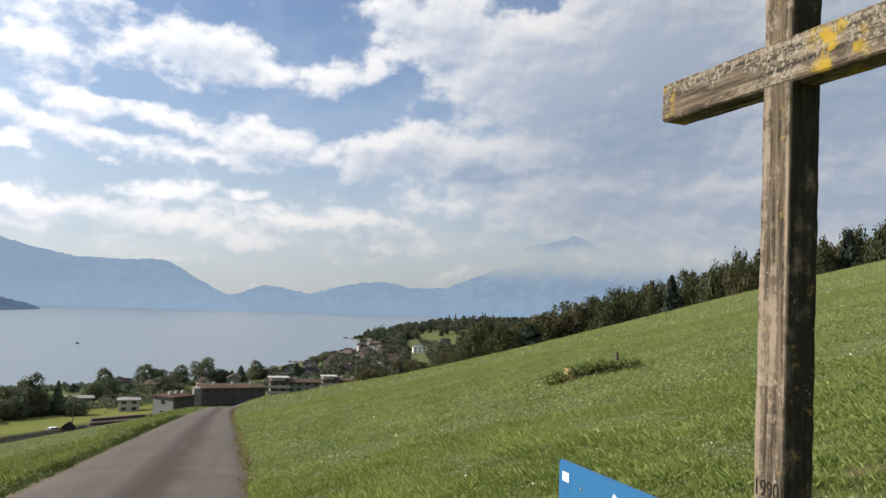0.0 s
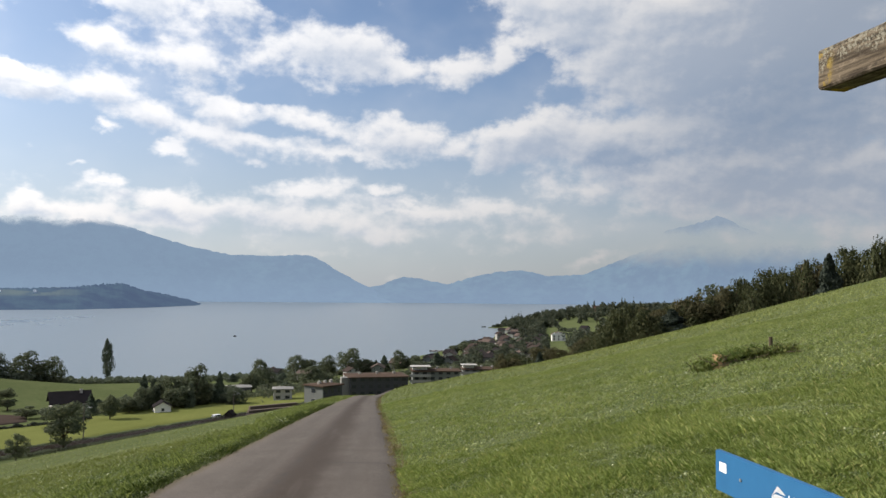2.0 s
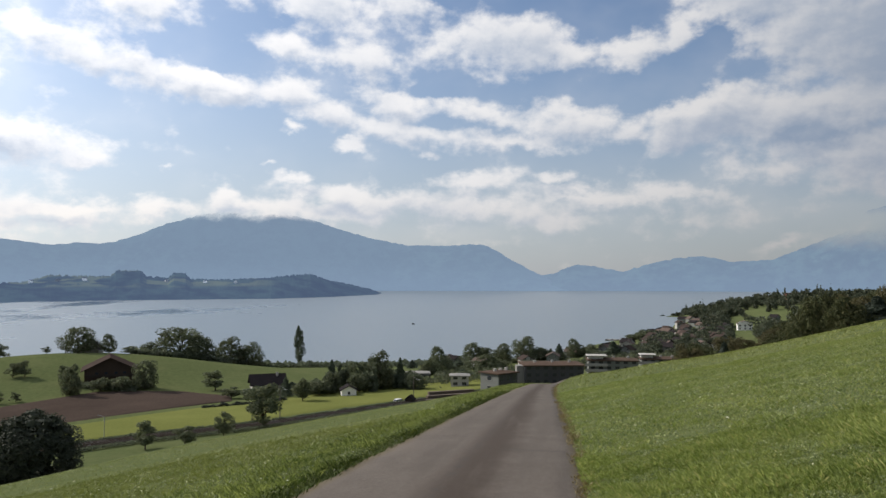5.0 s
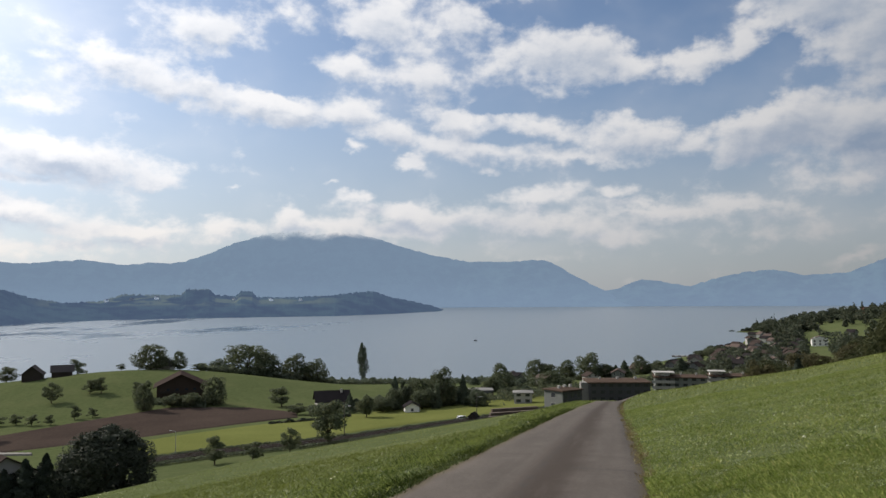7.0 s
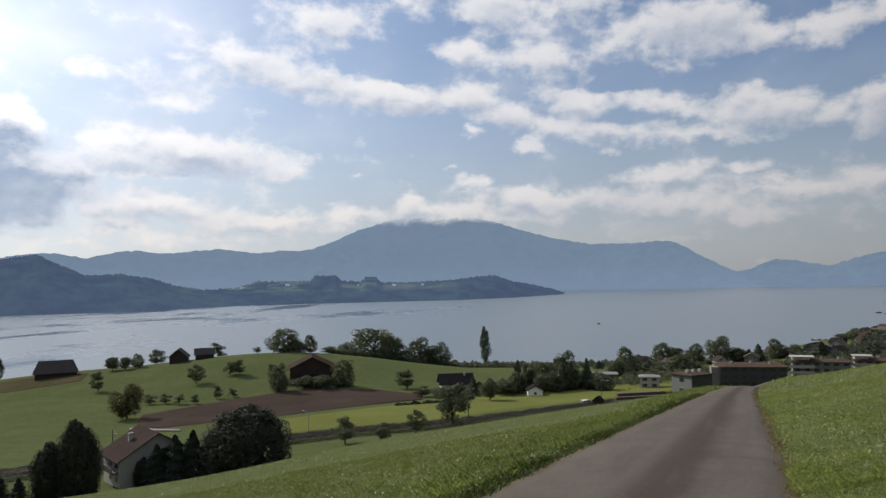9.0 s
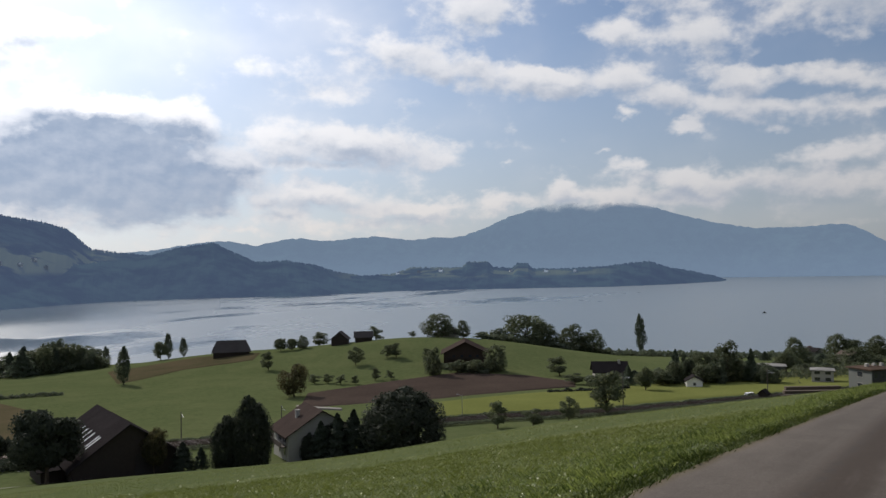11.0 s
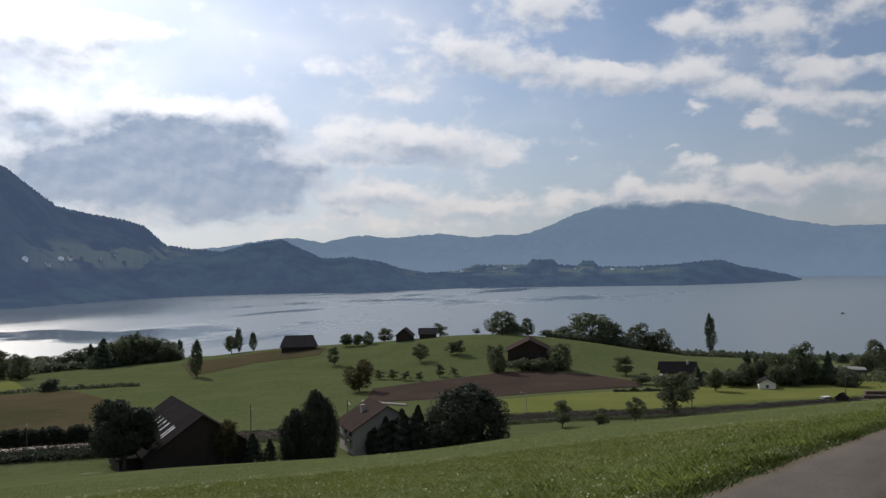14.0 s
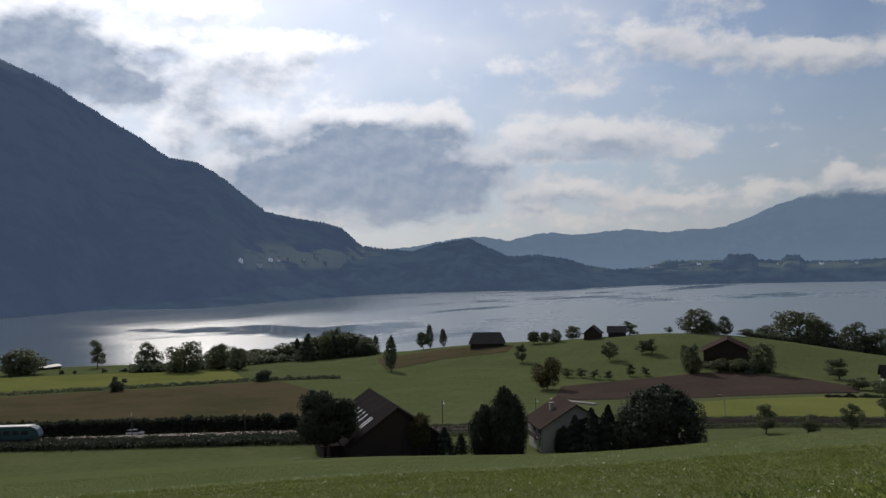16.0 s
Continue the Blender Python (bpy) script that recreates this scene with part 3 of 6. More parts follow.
# ================= far mountains =================
def ridge_mesh(name, label, mat, az0, az1, profile, shore, depth, foot=LAKE_Z - 4, rough=0.16, seed=0, step=0.25, wood=0.0):
    """A mountain range: its crest climbs and falls with the bearing, its slopes are folded into spurs and gullies."""
    azs = np.arange(az0, az1 + step, step)
    ka, ke = zip(*profile)
    nrow = 14
    verts = []
    for a in azs:
        e = float(np.interp(a, ka, ke))
        j = noise.fractal(Vector((a * 0.55, seed, 0)), 0.9, 2.0, 3) * rough
        near = float(np.interp(a, *zip(*shore)))
        far_ = near + depth
        top = EYE + far_ * math.tan(radians(e + j))
        for i in range(nrow):
            t = i / (nrow - 1)
            d = near + (far_ - near) * t
            fold = noise.fractal(Vector((a * 0.35, t * 2.0, seed + 7)), 0.8, 2.0, 5)
            z = foot + (top - foot) * (t ** 0.85) * (1 + 0.10 * fold * (1 - t))
            d += 60 * fold * (1 - t) * t * 4
            if i == nrow - 1:
                z += far_ * radians(wood * noise.noise(Vector((a * 19.0, seed, 4))) + 0.09 * noise.fractal(Vector((a * 4.4, seed, 9)), 0.9, 2.0, 3))
            verts.append((d * math.sin(radians(a)), d * math.cos(radians(a)), z))
    ob = mesh_object(name, verts, grid_faces(len(azs), nrow), mat)
    return tagged(ob, label, "mountain", kind="structure")


# second colour: haze that the slopes emit, then its share
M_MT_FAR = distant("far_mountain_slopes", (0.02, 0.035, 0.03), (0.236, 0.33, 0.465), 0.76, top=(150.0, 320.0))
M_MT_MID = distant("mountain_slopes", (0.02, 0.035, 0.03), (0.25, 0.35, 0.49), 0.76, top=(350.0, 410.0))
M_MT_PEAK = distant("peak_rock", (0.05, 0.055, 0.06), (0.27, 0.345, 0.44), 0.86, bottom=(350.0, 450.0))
# blue haze over these nearer woods is emission too
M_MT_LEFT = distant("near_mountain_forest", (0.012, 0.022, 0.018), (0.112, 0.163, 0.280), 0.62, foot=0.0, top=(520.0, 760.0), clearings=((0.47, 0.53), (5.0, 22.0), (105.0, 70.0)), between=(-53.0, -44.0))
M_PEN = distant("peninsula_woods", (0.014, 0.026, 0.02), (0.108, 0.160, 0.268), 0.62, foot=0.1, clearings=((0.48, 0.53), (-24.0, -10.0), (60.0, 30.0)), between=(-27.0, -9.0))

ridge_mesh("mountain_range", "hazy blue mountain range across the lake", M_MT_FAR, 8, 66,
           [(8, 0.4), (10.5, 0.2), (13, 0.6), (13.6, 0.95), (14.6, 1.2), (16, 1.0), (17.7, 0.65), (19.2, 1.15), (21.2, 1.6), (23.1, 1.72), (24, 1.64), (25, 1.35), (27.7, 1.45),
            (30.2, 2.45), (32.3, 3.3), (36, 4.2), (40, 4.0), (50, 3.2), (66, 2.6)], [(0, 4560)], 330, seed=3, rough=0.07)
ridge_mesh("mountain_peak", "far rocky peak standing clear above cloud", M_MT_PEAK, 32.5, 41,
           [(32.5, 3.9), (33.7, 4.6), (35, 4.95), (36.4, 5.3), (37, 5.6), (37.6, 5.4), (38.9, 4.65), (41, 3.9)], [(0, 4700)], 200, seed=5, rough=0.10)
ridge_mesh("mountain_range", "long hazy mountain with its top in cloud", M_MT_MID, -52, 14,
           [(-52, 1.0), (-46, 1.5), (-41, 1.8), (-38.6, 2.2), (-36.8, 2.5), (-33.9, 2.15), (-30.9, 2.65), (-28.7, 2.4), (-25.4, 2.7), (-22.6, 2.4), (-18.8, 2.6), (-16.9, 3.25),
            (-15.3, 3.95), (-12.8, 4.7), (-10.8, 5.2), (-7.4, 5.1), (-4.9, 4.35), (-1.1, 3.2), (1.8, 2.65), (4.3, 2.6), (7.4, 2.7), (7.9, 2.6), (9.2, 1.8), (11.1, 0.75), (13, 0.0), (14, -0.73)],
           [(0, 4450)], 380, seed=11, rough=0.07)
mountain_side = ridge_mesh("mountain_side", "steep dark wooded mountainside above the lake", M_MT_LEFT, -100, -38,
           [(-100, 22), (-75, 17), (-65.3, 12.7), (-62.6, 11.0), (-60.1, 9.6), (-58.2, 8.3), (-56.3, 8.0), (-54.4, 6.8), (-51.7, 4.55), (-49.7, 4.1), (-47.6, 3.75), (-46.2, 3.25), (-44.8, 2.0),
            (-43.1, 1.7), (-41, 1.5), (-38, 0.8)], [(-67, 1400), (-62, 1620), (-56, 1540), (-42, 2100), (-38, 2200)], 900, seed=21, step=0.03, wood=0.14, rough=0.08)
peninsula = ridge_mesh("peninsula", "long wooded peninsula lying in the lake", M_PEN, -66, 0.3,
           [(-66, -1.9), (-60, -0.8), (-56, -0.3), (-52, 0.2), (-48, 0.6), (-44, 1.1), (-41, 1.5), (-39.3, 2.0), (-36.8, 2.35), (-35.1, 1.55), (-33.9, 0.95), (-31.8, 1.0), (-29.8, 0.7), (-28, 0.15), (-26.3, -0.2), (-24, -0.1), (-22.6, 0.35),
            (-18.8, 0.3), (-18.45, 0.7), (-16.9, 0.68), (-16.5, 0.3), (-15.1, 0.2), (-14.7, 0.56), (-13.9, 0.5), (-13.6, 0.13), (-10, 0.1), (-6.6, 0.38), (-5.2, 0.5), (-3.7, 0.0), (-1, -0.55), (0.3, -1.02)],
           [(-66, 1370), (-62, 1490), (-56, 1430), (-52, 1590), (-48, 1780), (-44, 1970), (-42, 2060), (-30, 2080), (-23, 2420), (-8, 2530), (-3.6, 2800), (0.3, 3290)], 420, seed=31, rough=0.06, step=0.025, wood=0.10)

# ================= building blocks =================
def part(name, bm, mat, parent, label="", smooth_shade=False):
    """Links a bmesh as one mesh object under a thing or a part."""
    me = bpy.data.meshes.new(name)
    bm.to_mesh(me)
    bm.free()
    if mat:
        me.materials.append(mat)
    if smooth_shade:
        me.polygons.foreach_set("use_smooth", [True] * len(me.polygons))
    ob = new(name, me)
    ob.parent = parent
    if label:
        ob["label"] = label
    return ob


def thing(name, m, label, category, group="", kind=""):
    ob = new(name)
    ob.empty_display_size = 0.2
    ob.matrix_basis = m
    return tagged(ob, label, category, group, kind)


def box(bm, x0, y0, z0, x1, y1, z1, bevel=0.0):
    vs = [bm.verts.new((x, y, z)) for z in (z0, z1) for x, y in ((x0, y0), (x1, y0), (x1, y1), (x0, y1))]
    fs = [bm.faces.new([vs[i] for i in f]) for f in ((3, 2, 1, 0), (4, 5, 6, 7), (0, 1, 5, 4), (1, 2, 6, 5), (2, 3, 7, 6), (3, 0, 4, 7))]
    if bevel:
        es = {e for f in fs for e in f.edges}
        bmesh.ops.bevel(bm, geom=list(es), offset=bevel, segments=2, affect="EDGES", clamp_overlap=True)
    return bm


def box_bm(*a, bevel=0.0):
    return box(bmesh.new(), *a, bevel=bevel)


def tube(bm, p0, p1, r0, r1, n=8):
    """A tapered round bar from p0 to p1."""
    p0, p1 = Vector(p0), Vector(p1)
    q = (p1 - p0).to_track_quat("Z", "Y")
    rings = []
    for p, r in ((p0, r0), (p1, r1)):
        rings.append([bm.verts.new(p + q @ Vector((r * math.cos(2 * math.pi * i / n), r * math.sin(2 * math.pi * i / n), 0))) for i in range(n)])
    for i in range(n):
        bm.faces.new((rings[0][i], rings[0][(i + 1) % n], rings[1][(i + 1) % n], rings[1][i]))
    bm.faces.new(rings[0][::-1])
    bm.faces.new(rings[1])
    return bm


def profile_bm(pts, y0, y1):
    bm = bmesh.new()
    e = [[bm.verts.new((x, y, z)) for x, z in pts] for y in (y0, y1)]
    bm.faces.new(e[0])
    bm.faces.new(e[1][::-1])
    for i in range(len(pts)):
        j = (i + 1) % len(pts)
        bm.faces.new((e[0][i], e[0][j], e[1][j], e[1][i]))
    bmesh.ops.recalc_face_normals(bm, faces=bm.faces)
    return bm


# ================= trees =================
def leaf_quads(rng, c, out, size):
    count = len(c)
    n = out + rng.normal(size=(count, 3)) * 0.6
    n /= np.linalg.norm(n, axis=1)[:, None]
    a = np.cross(n, rng.normal(size=(count, 3)))
    a /= np.linalg.norm(a, axis=1)[:, None]
    b = np.cross(n, a)
    s = (size * rng.uniform(0.6, 1.5, count))[:, None]
    q = np.stack([c - a * s, c - b * s * 0.7 + n * s * 0.15, c + a * s, c + b * s * 0.7 + n * s * 0.15], 1)
    return q.reshape(-1, 3)


def leaf_cloud(rng, blobs, count, size):
    """Leaves scattered through a set of clumps (x, y, z, rx, rz); every leaf is a small folded quad."""
    w = np.array([b[3] * b[3] * b[4] for b in blobs])
    pick = rng.choice(len(blobs), count, p=w / w.sum())
    B = np.array(blobs)[pick]
    d = rng.normal(size=(count, 3))
    d /= np.linalg.norm(d, axis=1)[:, None]
    r = rng.uniform(0.25, 1.0, count) ** 0.45
    c = B[:, :3] + d * r[:, None] * B[:, [3, 3, 4]] * rng.uniform(0.85, 1.12, count)[:, None]
    return leaf_quads(rng, c, d, size)


def leaf_head(rng, kind, count, size, seed):
    """A head of leaves in rounded clumps, set on an envelope for each habit."""
    if kind == "conifer":
        t = (rng.uniform(0, 1, count) ** 0.75)
        a = rng.uniform(0, 6.283, count)
        tier = 0.80 + 0.20 * np.sin(t * 34 + np.sin(a * 2 + seed) * 1.5)
        rad = 0.5 * (1 - t) ** 0.8 * tier * (0.82 + 0.18 * np.sin(a * 3 + seed)) * rng.uniform(0.3, 1.0, count) ** 0.3
        c = np.stack([rad * np.cos(a), rad * np.sin(a), 0.02 + 0.98 * t], 1)
        d = np.stack([np.cos(a), np.sin(a), 0.35 + 0 * a], 1)
    else:
        clumps = {"column": 26, "bush": 13, "broad": 36, "dome": 80}.get(kind, 25)
        cd = rng.normal(size=(clumps, 3))
        cd /= np.linalg.norm(cd, axis=1)[:, None]
        cr = rng.uniform(0.17, 0.42, clumps)
        cc = cd * ((1.02 - cr) * rng.uniform(0.62, 1.16, clumps))[:, None]
        if kind == "dome":
            cr = rng.uniform(0.16, 0.27, clumps)
            cc = cd * ((1.0 - cr) * rng.uniform(0.93, 1.03, clumps))[:, None]
        cc, cr = np.vstack([cc, [[0, 0, -0.05]]]), np.append(cr, 0.86 if kind == "dome" else 0.56)
        m = count * 4
        pick = rng.choice(len(cr), m, p=cr ** 2 / (cr ** 2).sum())
        d = rng.normal(size=(m, 3))
        d /= np.linalg.norm(d, axis=1)[:, None]
        p = cc[pick] + d * (cr[pick] * rng.uniform(0.85 if kind == "dome" else 0.78, 1.04 if kind == "dome" else 1.14, m))[:, None]
        deep = (np.linalg.norm(p[:, None, :] - cc[None], axis=2) / cr[None]).min(1)
        keep = np.nonzero(deep > 0.72)[0][:count]
        p, d = p[keep], d[keep]
        mid, half, flat = {"column": (0.52, 0.5, 0.5), "bush": (0.36, 0.62, 0.5), "broad": (0.42, 0.58, 0.5), "dome": (0.36, 0.64, 0.5)}.get(kind, (0.54, 0.46, 0.5))
        c = np.stack([p[:, 0] * flat, p[:, 1] * flat, mid + p[:, 2] * half], 1)
        if kind == "column":
            k = np.clip(1.25 - 0.75 * np.clip(c[:, 2], 0, 1), 0.3, 1.0) * np.clip(0.4 + c[:, 2] * 4, 0, 1)
            c[:, :2] *= k[:, None]
        c[:, 2] = np.where(c[:, 2] < 0.03, 0.03 + rng.uniform(0, 0.12, len(c)), c[:, 2])
    k = len(c) // 6
    inner = c[:k] * np.array([0.8, 0.8, 0.94]) + np.array([0, 0, 0.03])
    return np.concatenate([leaf_quads(rng, c, d, size), leaf_quads(rng, inner, d[:k], size * (4.5 if size < 0.014 else 2.2))])


def quads_mesh(name, pts, mat):
    me = bpy.data.meshes.new(name)
    n = len(pts) // 4
    me.vertices.add(len(pts))
    me.vertices.foreach_set("co", np.ascontiguousarray(pts, dtype=np.float32).ravel())
    me.loops.add(n * 4)
    me.loops.foreach_set("vertex_index", np.arange(n * 4, dtype=np.int32))
    me.polygons.add(n)
    me.polygons.foreach_set("loop_start", np.arange(0, n * 4, 4, dtype=np.int32))
    me.update(calc_edges=True)
    me.validate()
    me.materials.append(mat)
    return me


def crown_blobs(rng, kind):
    out = []
    if kind == "conifer":
        for i in range(11):
            t = i / 10
            for j in range(max(1, int(5 * (1 - t)))):
                a = rng.uniform(0, 6.28)
                rr = 0.30 * (1 - t) ** 0.9
                out.append((rr * math.cos(a), rr * math.sin(a), 0.07 + 0.90 * t, 0.16 * (1 - t) + 0.03, 0.06))
    elif kind == "column":
        for i in range(14):
            t = i / 13
            a = rng.uniform(0, 6.28)
            w = 0.16 + 0.17 * math.sin(math.pi * min(1, t * 1.05)) ** 0.6
            out.append((w * 0.5 * math.cos(a), w * 0.5 * math.sin(a), 0.08 + 0.84 * t, 0.24 * (1.15 - t * 0.8), 0.085))
    elif kind == "bush":
        for i in range(12):
            a, r = rng.uniform(0, 6.28), rng.uniform(0.05, 0.33)
            out.append((r * math.cos(a), r * math.sin(a), rng.uniform(0.18, 0.72 - r * 0.5), 0.2, 0.24))
    elif kind == "open":
        for i in range(22):
            a, r, t = rng.uniform(0, 6.28), rng.uniform(0.05, 0.36), rng.uniform(0.2, 0.94)
            r *= 1.1 - abs(t - 0.45)
            out.append((r * math.cos(a), r * math.sin(a), t, 0.14, 0.10))
    elif kind == "broad":           # crown down to the ground
        for i in range(18):
            a, t = rng.uniform(0, 6.28), rng.uniform(0.1, 0.86)
            r = rng.uniform(0.1, 0.33) * math.sqrt(max(0.1, 1 - (t - 0.25) ** 2 * 1.8))
            out.append((r * math.cos(a), r * math.sin(a), t, 0.19, 0.15))
    else:                           # round head on a trunk
        for i in range(16):
            a, t = rng.uniform(0, 6.28), rng.uniform(0.26, 0.88)
            r = rng.uniform(0.08, 0.34) * math.sqrt(max(0.15, 1 - ((t - 0.52) / 0.5) ** 2))
            out.append((r * math.cos(a), r * math.sin(a), t, rng.uniform(0.13, 0.2), rng.uniform(0.09, 0.15)))
    return out


def trunk_mesh(rng, kind, blobs):
    bm = bmesh.new()
    top = {"conifer": 0.9, "column": 0.8, "bush": 0.35}.get(kind, 0.5)
    bend = [Vector((0, 0, -0.03)), Vector((rng.uniform(-0.02, 0.02), rng.uniform(-0.02, 0.02), top * 0.5)), Vector((rng.uniform(-0.03, 0.03), rng.uniform(-0.03, 0.03), top))]
    tube(bm, bend[0], bend[1], 0.035, 0.024, 7)
    tube(bm, bend[1], bend[2], 0.024, 0.010, 7)
    if kind not in ("conifer", "column"):
        for b in blobs[::2]:
            t = rng.uniform(0.35, 0.95)
            start = bend[0].lerp(bend[1], t * 2) if t < 0.5 else bend[1].lerp(bend[2], t * 2 - 1)
            tube(bm, start, Vector(b[:3]), 0.012, 0.004, 5)
    me = bpy.data.meshes.new("trunk")
    bm.to_mesh(me)
    bm.free()
    me.materials.append(M_BARK)
    return me


TREE_KINDS = {}
for key, shape, mat, count, size, variants in (
        ("D", "round", M_LEAF, 2200, 0.026, 6), ("L", "broad", M_LEAF_DARK, 5500, 0.016, 2), ("W", "round", M_LEAF_WARM, 4200, 0.017, 2),
        ("C", "conifer", M_NEEDLE, 2400, 0.022, 4), ("O", "column", M_LEAF_DARK, 2800, 0.020, 2), ("P", "open", M_LEAF, 2400, 0.023, 4), ("G", "broad", M_LEAF, 3600, 0.019, 5),
        ("Y", "broad", M_LEAF, 3600, 0.022, 1), ("B", "bush", M_LEAF_DARK, 2200, 0.028, 3), ("K", "round", M_LEAF_DENSE, 9000, 0.013, 2), ("E", "broad", M_LEAF_WOOD, 5500, 0.016, 4), ("N", "conifer", M_NEEDLE_DENSE, 4200, 0.018, 3), ("H", "dome", M_LEAF_DENSE, 15000, 0.0095, 2)):
    TREE_KINDS[key] = []
    for v in range(variants):
        rng = np.random.default_rng(1000 + 17 * v + ord(key))
        blobs = crown_blobs(rng, shape)
        pts = leaf_cloud(rng, blobs, count, size) if shape == "open" else leaf_head(rng, shape, count, size, 3.7 * v + ord(key))
        wide = np.percentile(np.abs(pts[:, :2]), 98)
        pts[:, :2] *= 0.5 / wide
        pts[:, 2] *= 1.0 / np.percentile(pts[:, 2], 99.7)
        TREE_KINDS[key].append((quads_mesh("crown", pts, mat), trunk_mesh(rng, shape, blobs)))

TREE_WORDS = {
    "D": ("deciduous_tree", "round-headed green broadleaf tree", "tree"), "L": ("deciduous_tree", "large dark broadleaf tree", "tree"),
    "W": ("deciduous_tree", "browning autumn broadleaf tree", "tree"), "C": ("conifer", "dark green pointed conifer", "tree"),
    "O": ("columnar_tree", "slim upright dark green columnar tree", "tree"), "P": ("fruit_tree", "open-crowned old fruit tree", "tree"),
    "G": ("deciduous_tree", "full-crowned green broadleaf tree", "tree"), "Y": ("willow", "broad pale willow with hanging crown", "tree"), "B": ("bush", "dense dark green rounded bush", "bush"),
    "K": ("deciduous_tree", "dense dark round-headed broadleaf tree", "tree"), "N": ("conifer", "dense blackish green conifer", "tree"),
    "H": ("deciduous_tree", "massive dense dark broadleaf tree", "tree"), "E": ("deciduous_tree", "dark olive broadleaf tree", "tree")}
tree_rng = np.random.default_rng(77)


def plant(rows, where, group):
    for key, az, d, h, w in rows:
        crown, trunk = TREE_KINDS[key][int(tree_rng.integers(len(TREE_KINDS[key])))]
        name, words, cat = TREE_WORDS[key]
        p = at(az, d)
        m = Matrix.LocRotScale(p, Euler((0, 0, float(tree_rng.uniform(0, 6.28)))), (w, w, h))
        t = thing(name, m, words + " " + where, cat, group)
        for n, me in (("crown", crown), ("trunk", trunk)):
            o = new(n, me)
            o.parent = t


# kind, bearing, distance, height, width
plant([("K", -47.5, 160, 13.6, 11.6),
       ("W", -40.9, 160, 9.0, 4.9), ("N", -39, 160, 5.9, 4.7),
       ("N", -37.8, 160, 4.7, 3.1), ("H", -34.4, 160, 14.2, 8.4), ("H", -36.0, 161, 10.6, 6.6),
       ("N", -29.4, 163, 8.3, 5.4), ("N", -28.2, 162, 9.9, 6.2), ("N", -27.0, 162, 10.3, 6.0), ("N", -25.9, 162, 9.5, 6.0), ("H", -30.2, 164, 5.6, 4.0),
       ("H", -23.3, 160, 12.9, 16.7), ("K", -28.7, 166, 6.7, 4.9)],
      "beside the railway farms", "farmyard trees")
# kind, bearing, distance, height, width
plant([("P", -16.4, 195, 6.7, 5.6),
       ("P", -13.8, 195, 4.7, 5.4), ("P", -11.2, 205, 6.4, 5.0),
       ("P", -8.5, 215, 12, 10.2)],
      "on the meadow above the railway", "trees above the railway")
# kind, bearing, distance, height, width
plant([("G", -21.1, 325, 11.4, 8.1),
       ("P", -21.6, 350, 6.7, 5.7), ("G", -16.5, 331, 11.4, 10.7),
       ("D", -19.3, 329, 5.2, 8.2), ("D", -17.9, 327, 5.7, 8.2),
       ("G", -20.7, 422, 12.5, 18), ("G", -18.8, 422, 9.5, 7.4),
       ("P", -22.6, 429, 3.5, 4.4), ("P", -17.4, 429, 4, 8.2),
       ("G", -16.2, 442, 7.7, 10.4), ("G", -14.2, 448, 17.8, 27.6),
       ("G", -12.7, 448, 14.7, 16.4), ("G", -10.8, 454, 15.3, 18),
       ("G", -9.3, 454, 13.5, 12), ("P", -11.8, 324, 7.9, 9),
       ("P", -10.7, 298, 4.3, 7.4)],
      "on the knoll by the lake", "knoll trees")
# kind, bearing, distance, height, width
plant([("W", -31.3, 285, 11.7, 10.5),
       ("P", -33.1, 373, 8.9, 6.6), ("P", -29.4, 467, 8.7, 11),
       ("P", -25.3, 448, 8.5, 9.2), ("P", -26.8, 358, 8.6, 7.4),
       ("P", -24.5, 366, 5.8, 6.4), ("P", -23.8, 365, 6.7, 7),
       ("P", -25.4, 318, 5.2, 4.2), ("D", -32.2, 432, 6.8, 7.0),
       ("D", -31.4, 428, 6.4, 6.0), ("G", -30.6, 430, 7.2, 6.6),
       ("P", -29.8, 321, 3.9, 5.2), ("P", -28.8, 319, 3.9, 4.7),
       ("P", -27.9, 313, 4, 4.6), ("P", -26.8, 311, 3.5, 3.7),
       ("P", -24.3, 319, 3.7, 4.2)],
      "in the hillside orchard", "orchard trees")
# kind, bearing, distance, height, width
plant([("O", -39.9, 486, 15.3, 4.6),
       ("D", -40.4, 480, 10.7, 7.8), ("O", -38.9, 486, 11.6, 4.6),
       ("O", -43.9, 531, 12.6, 5.1), ("O", -42.8, 377, 17.1, 7.2),
       ("B", -52.1, 356, 5.1, 8.9), ("G", -55.1, 531, 11.6, 19.5),
       ("G", -53.9, 531, 8.4, 15.6), ("D", -52.5, 531, 5.9, 19.5)],
      "near the lake shore", "shore trees")
# kind, bearing, distance, height, width
plant([("G", -46.2, 500, 16, 20), ("G", -48.2, 505, 15, 21), ("L", -45.0, 498, 13.5, 18), ("C", -49.6, 505, 14, 9), ("L", -50.6, 510, 11, 18), ("G", -51.8, 508, 8, 15),
       ("C", -47.0, 496, 15, 10), ("D", -51.4, 531, 4.5, 17.9),
       ("C", -50.3, 531, 8.7, 13.3), ("G", -49.5, 525, 11.9, 17),
       ("C", -48.8, 525, 16.4, 13.9), ("G", -47.7, 522, 17.3, 19.2),
       ("G", -46.7, 520, 12.4, 18.3), ("G", -45.7, 514, 9.6, 18.9),
       ("G", -44.7, 514, 11, 16.6), ("D", -47.3, 508, 6.8, 22.4),
       ("D", -48.9, 508, 4.5, 18.7)],
      "in a lakeside copse", "copse trees")
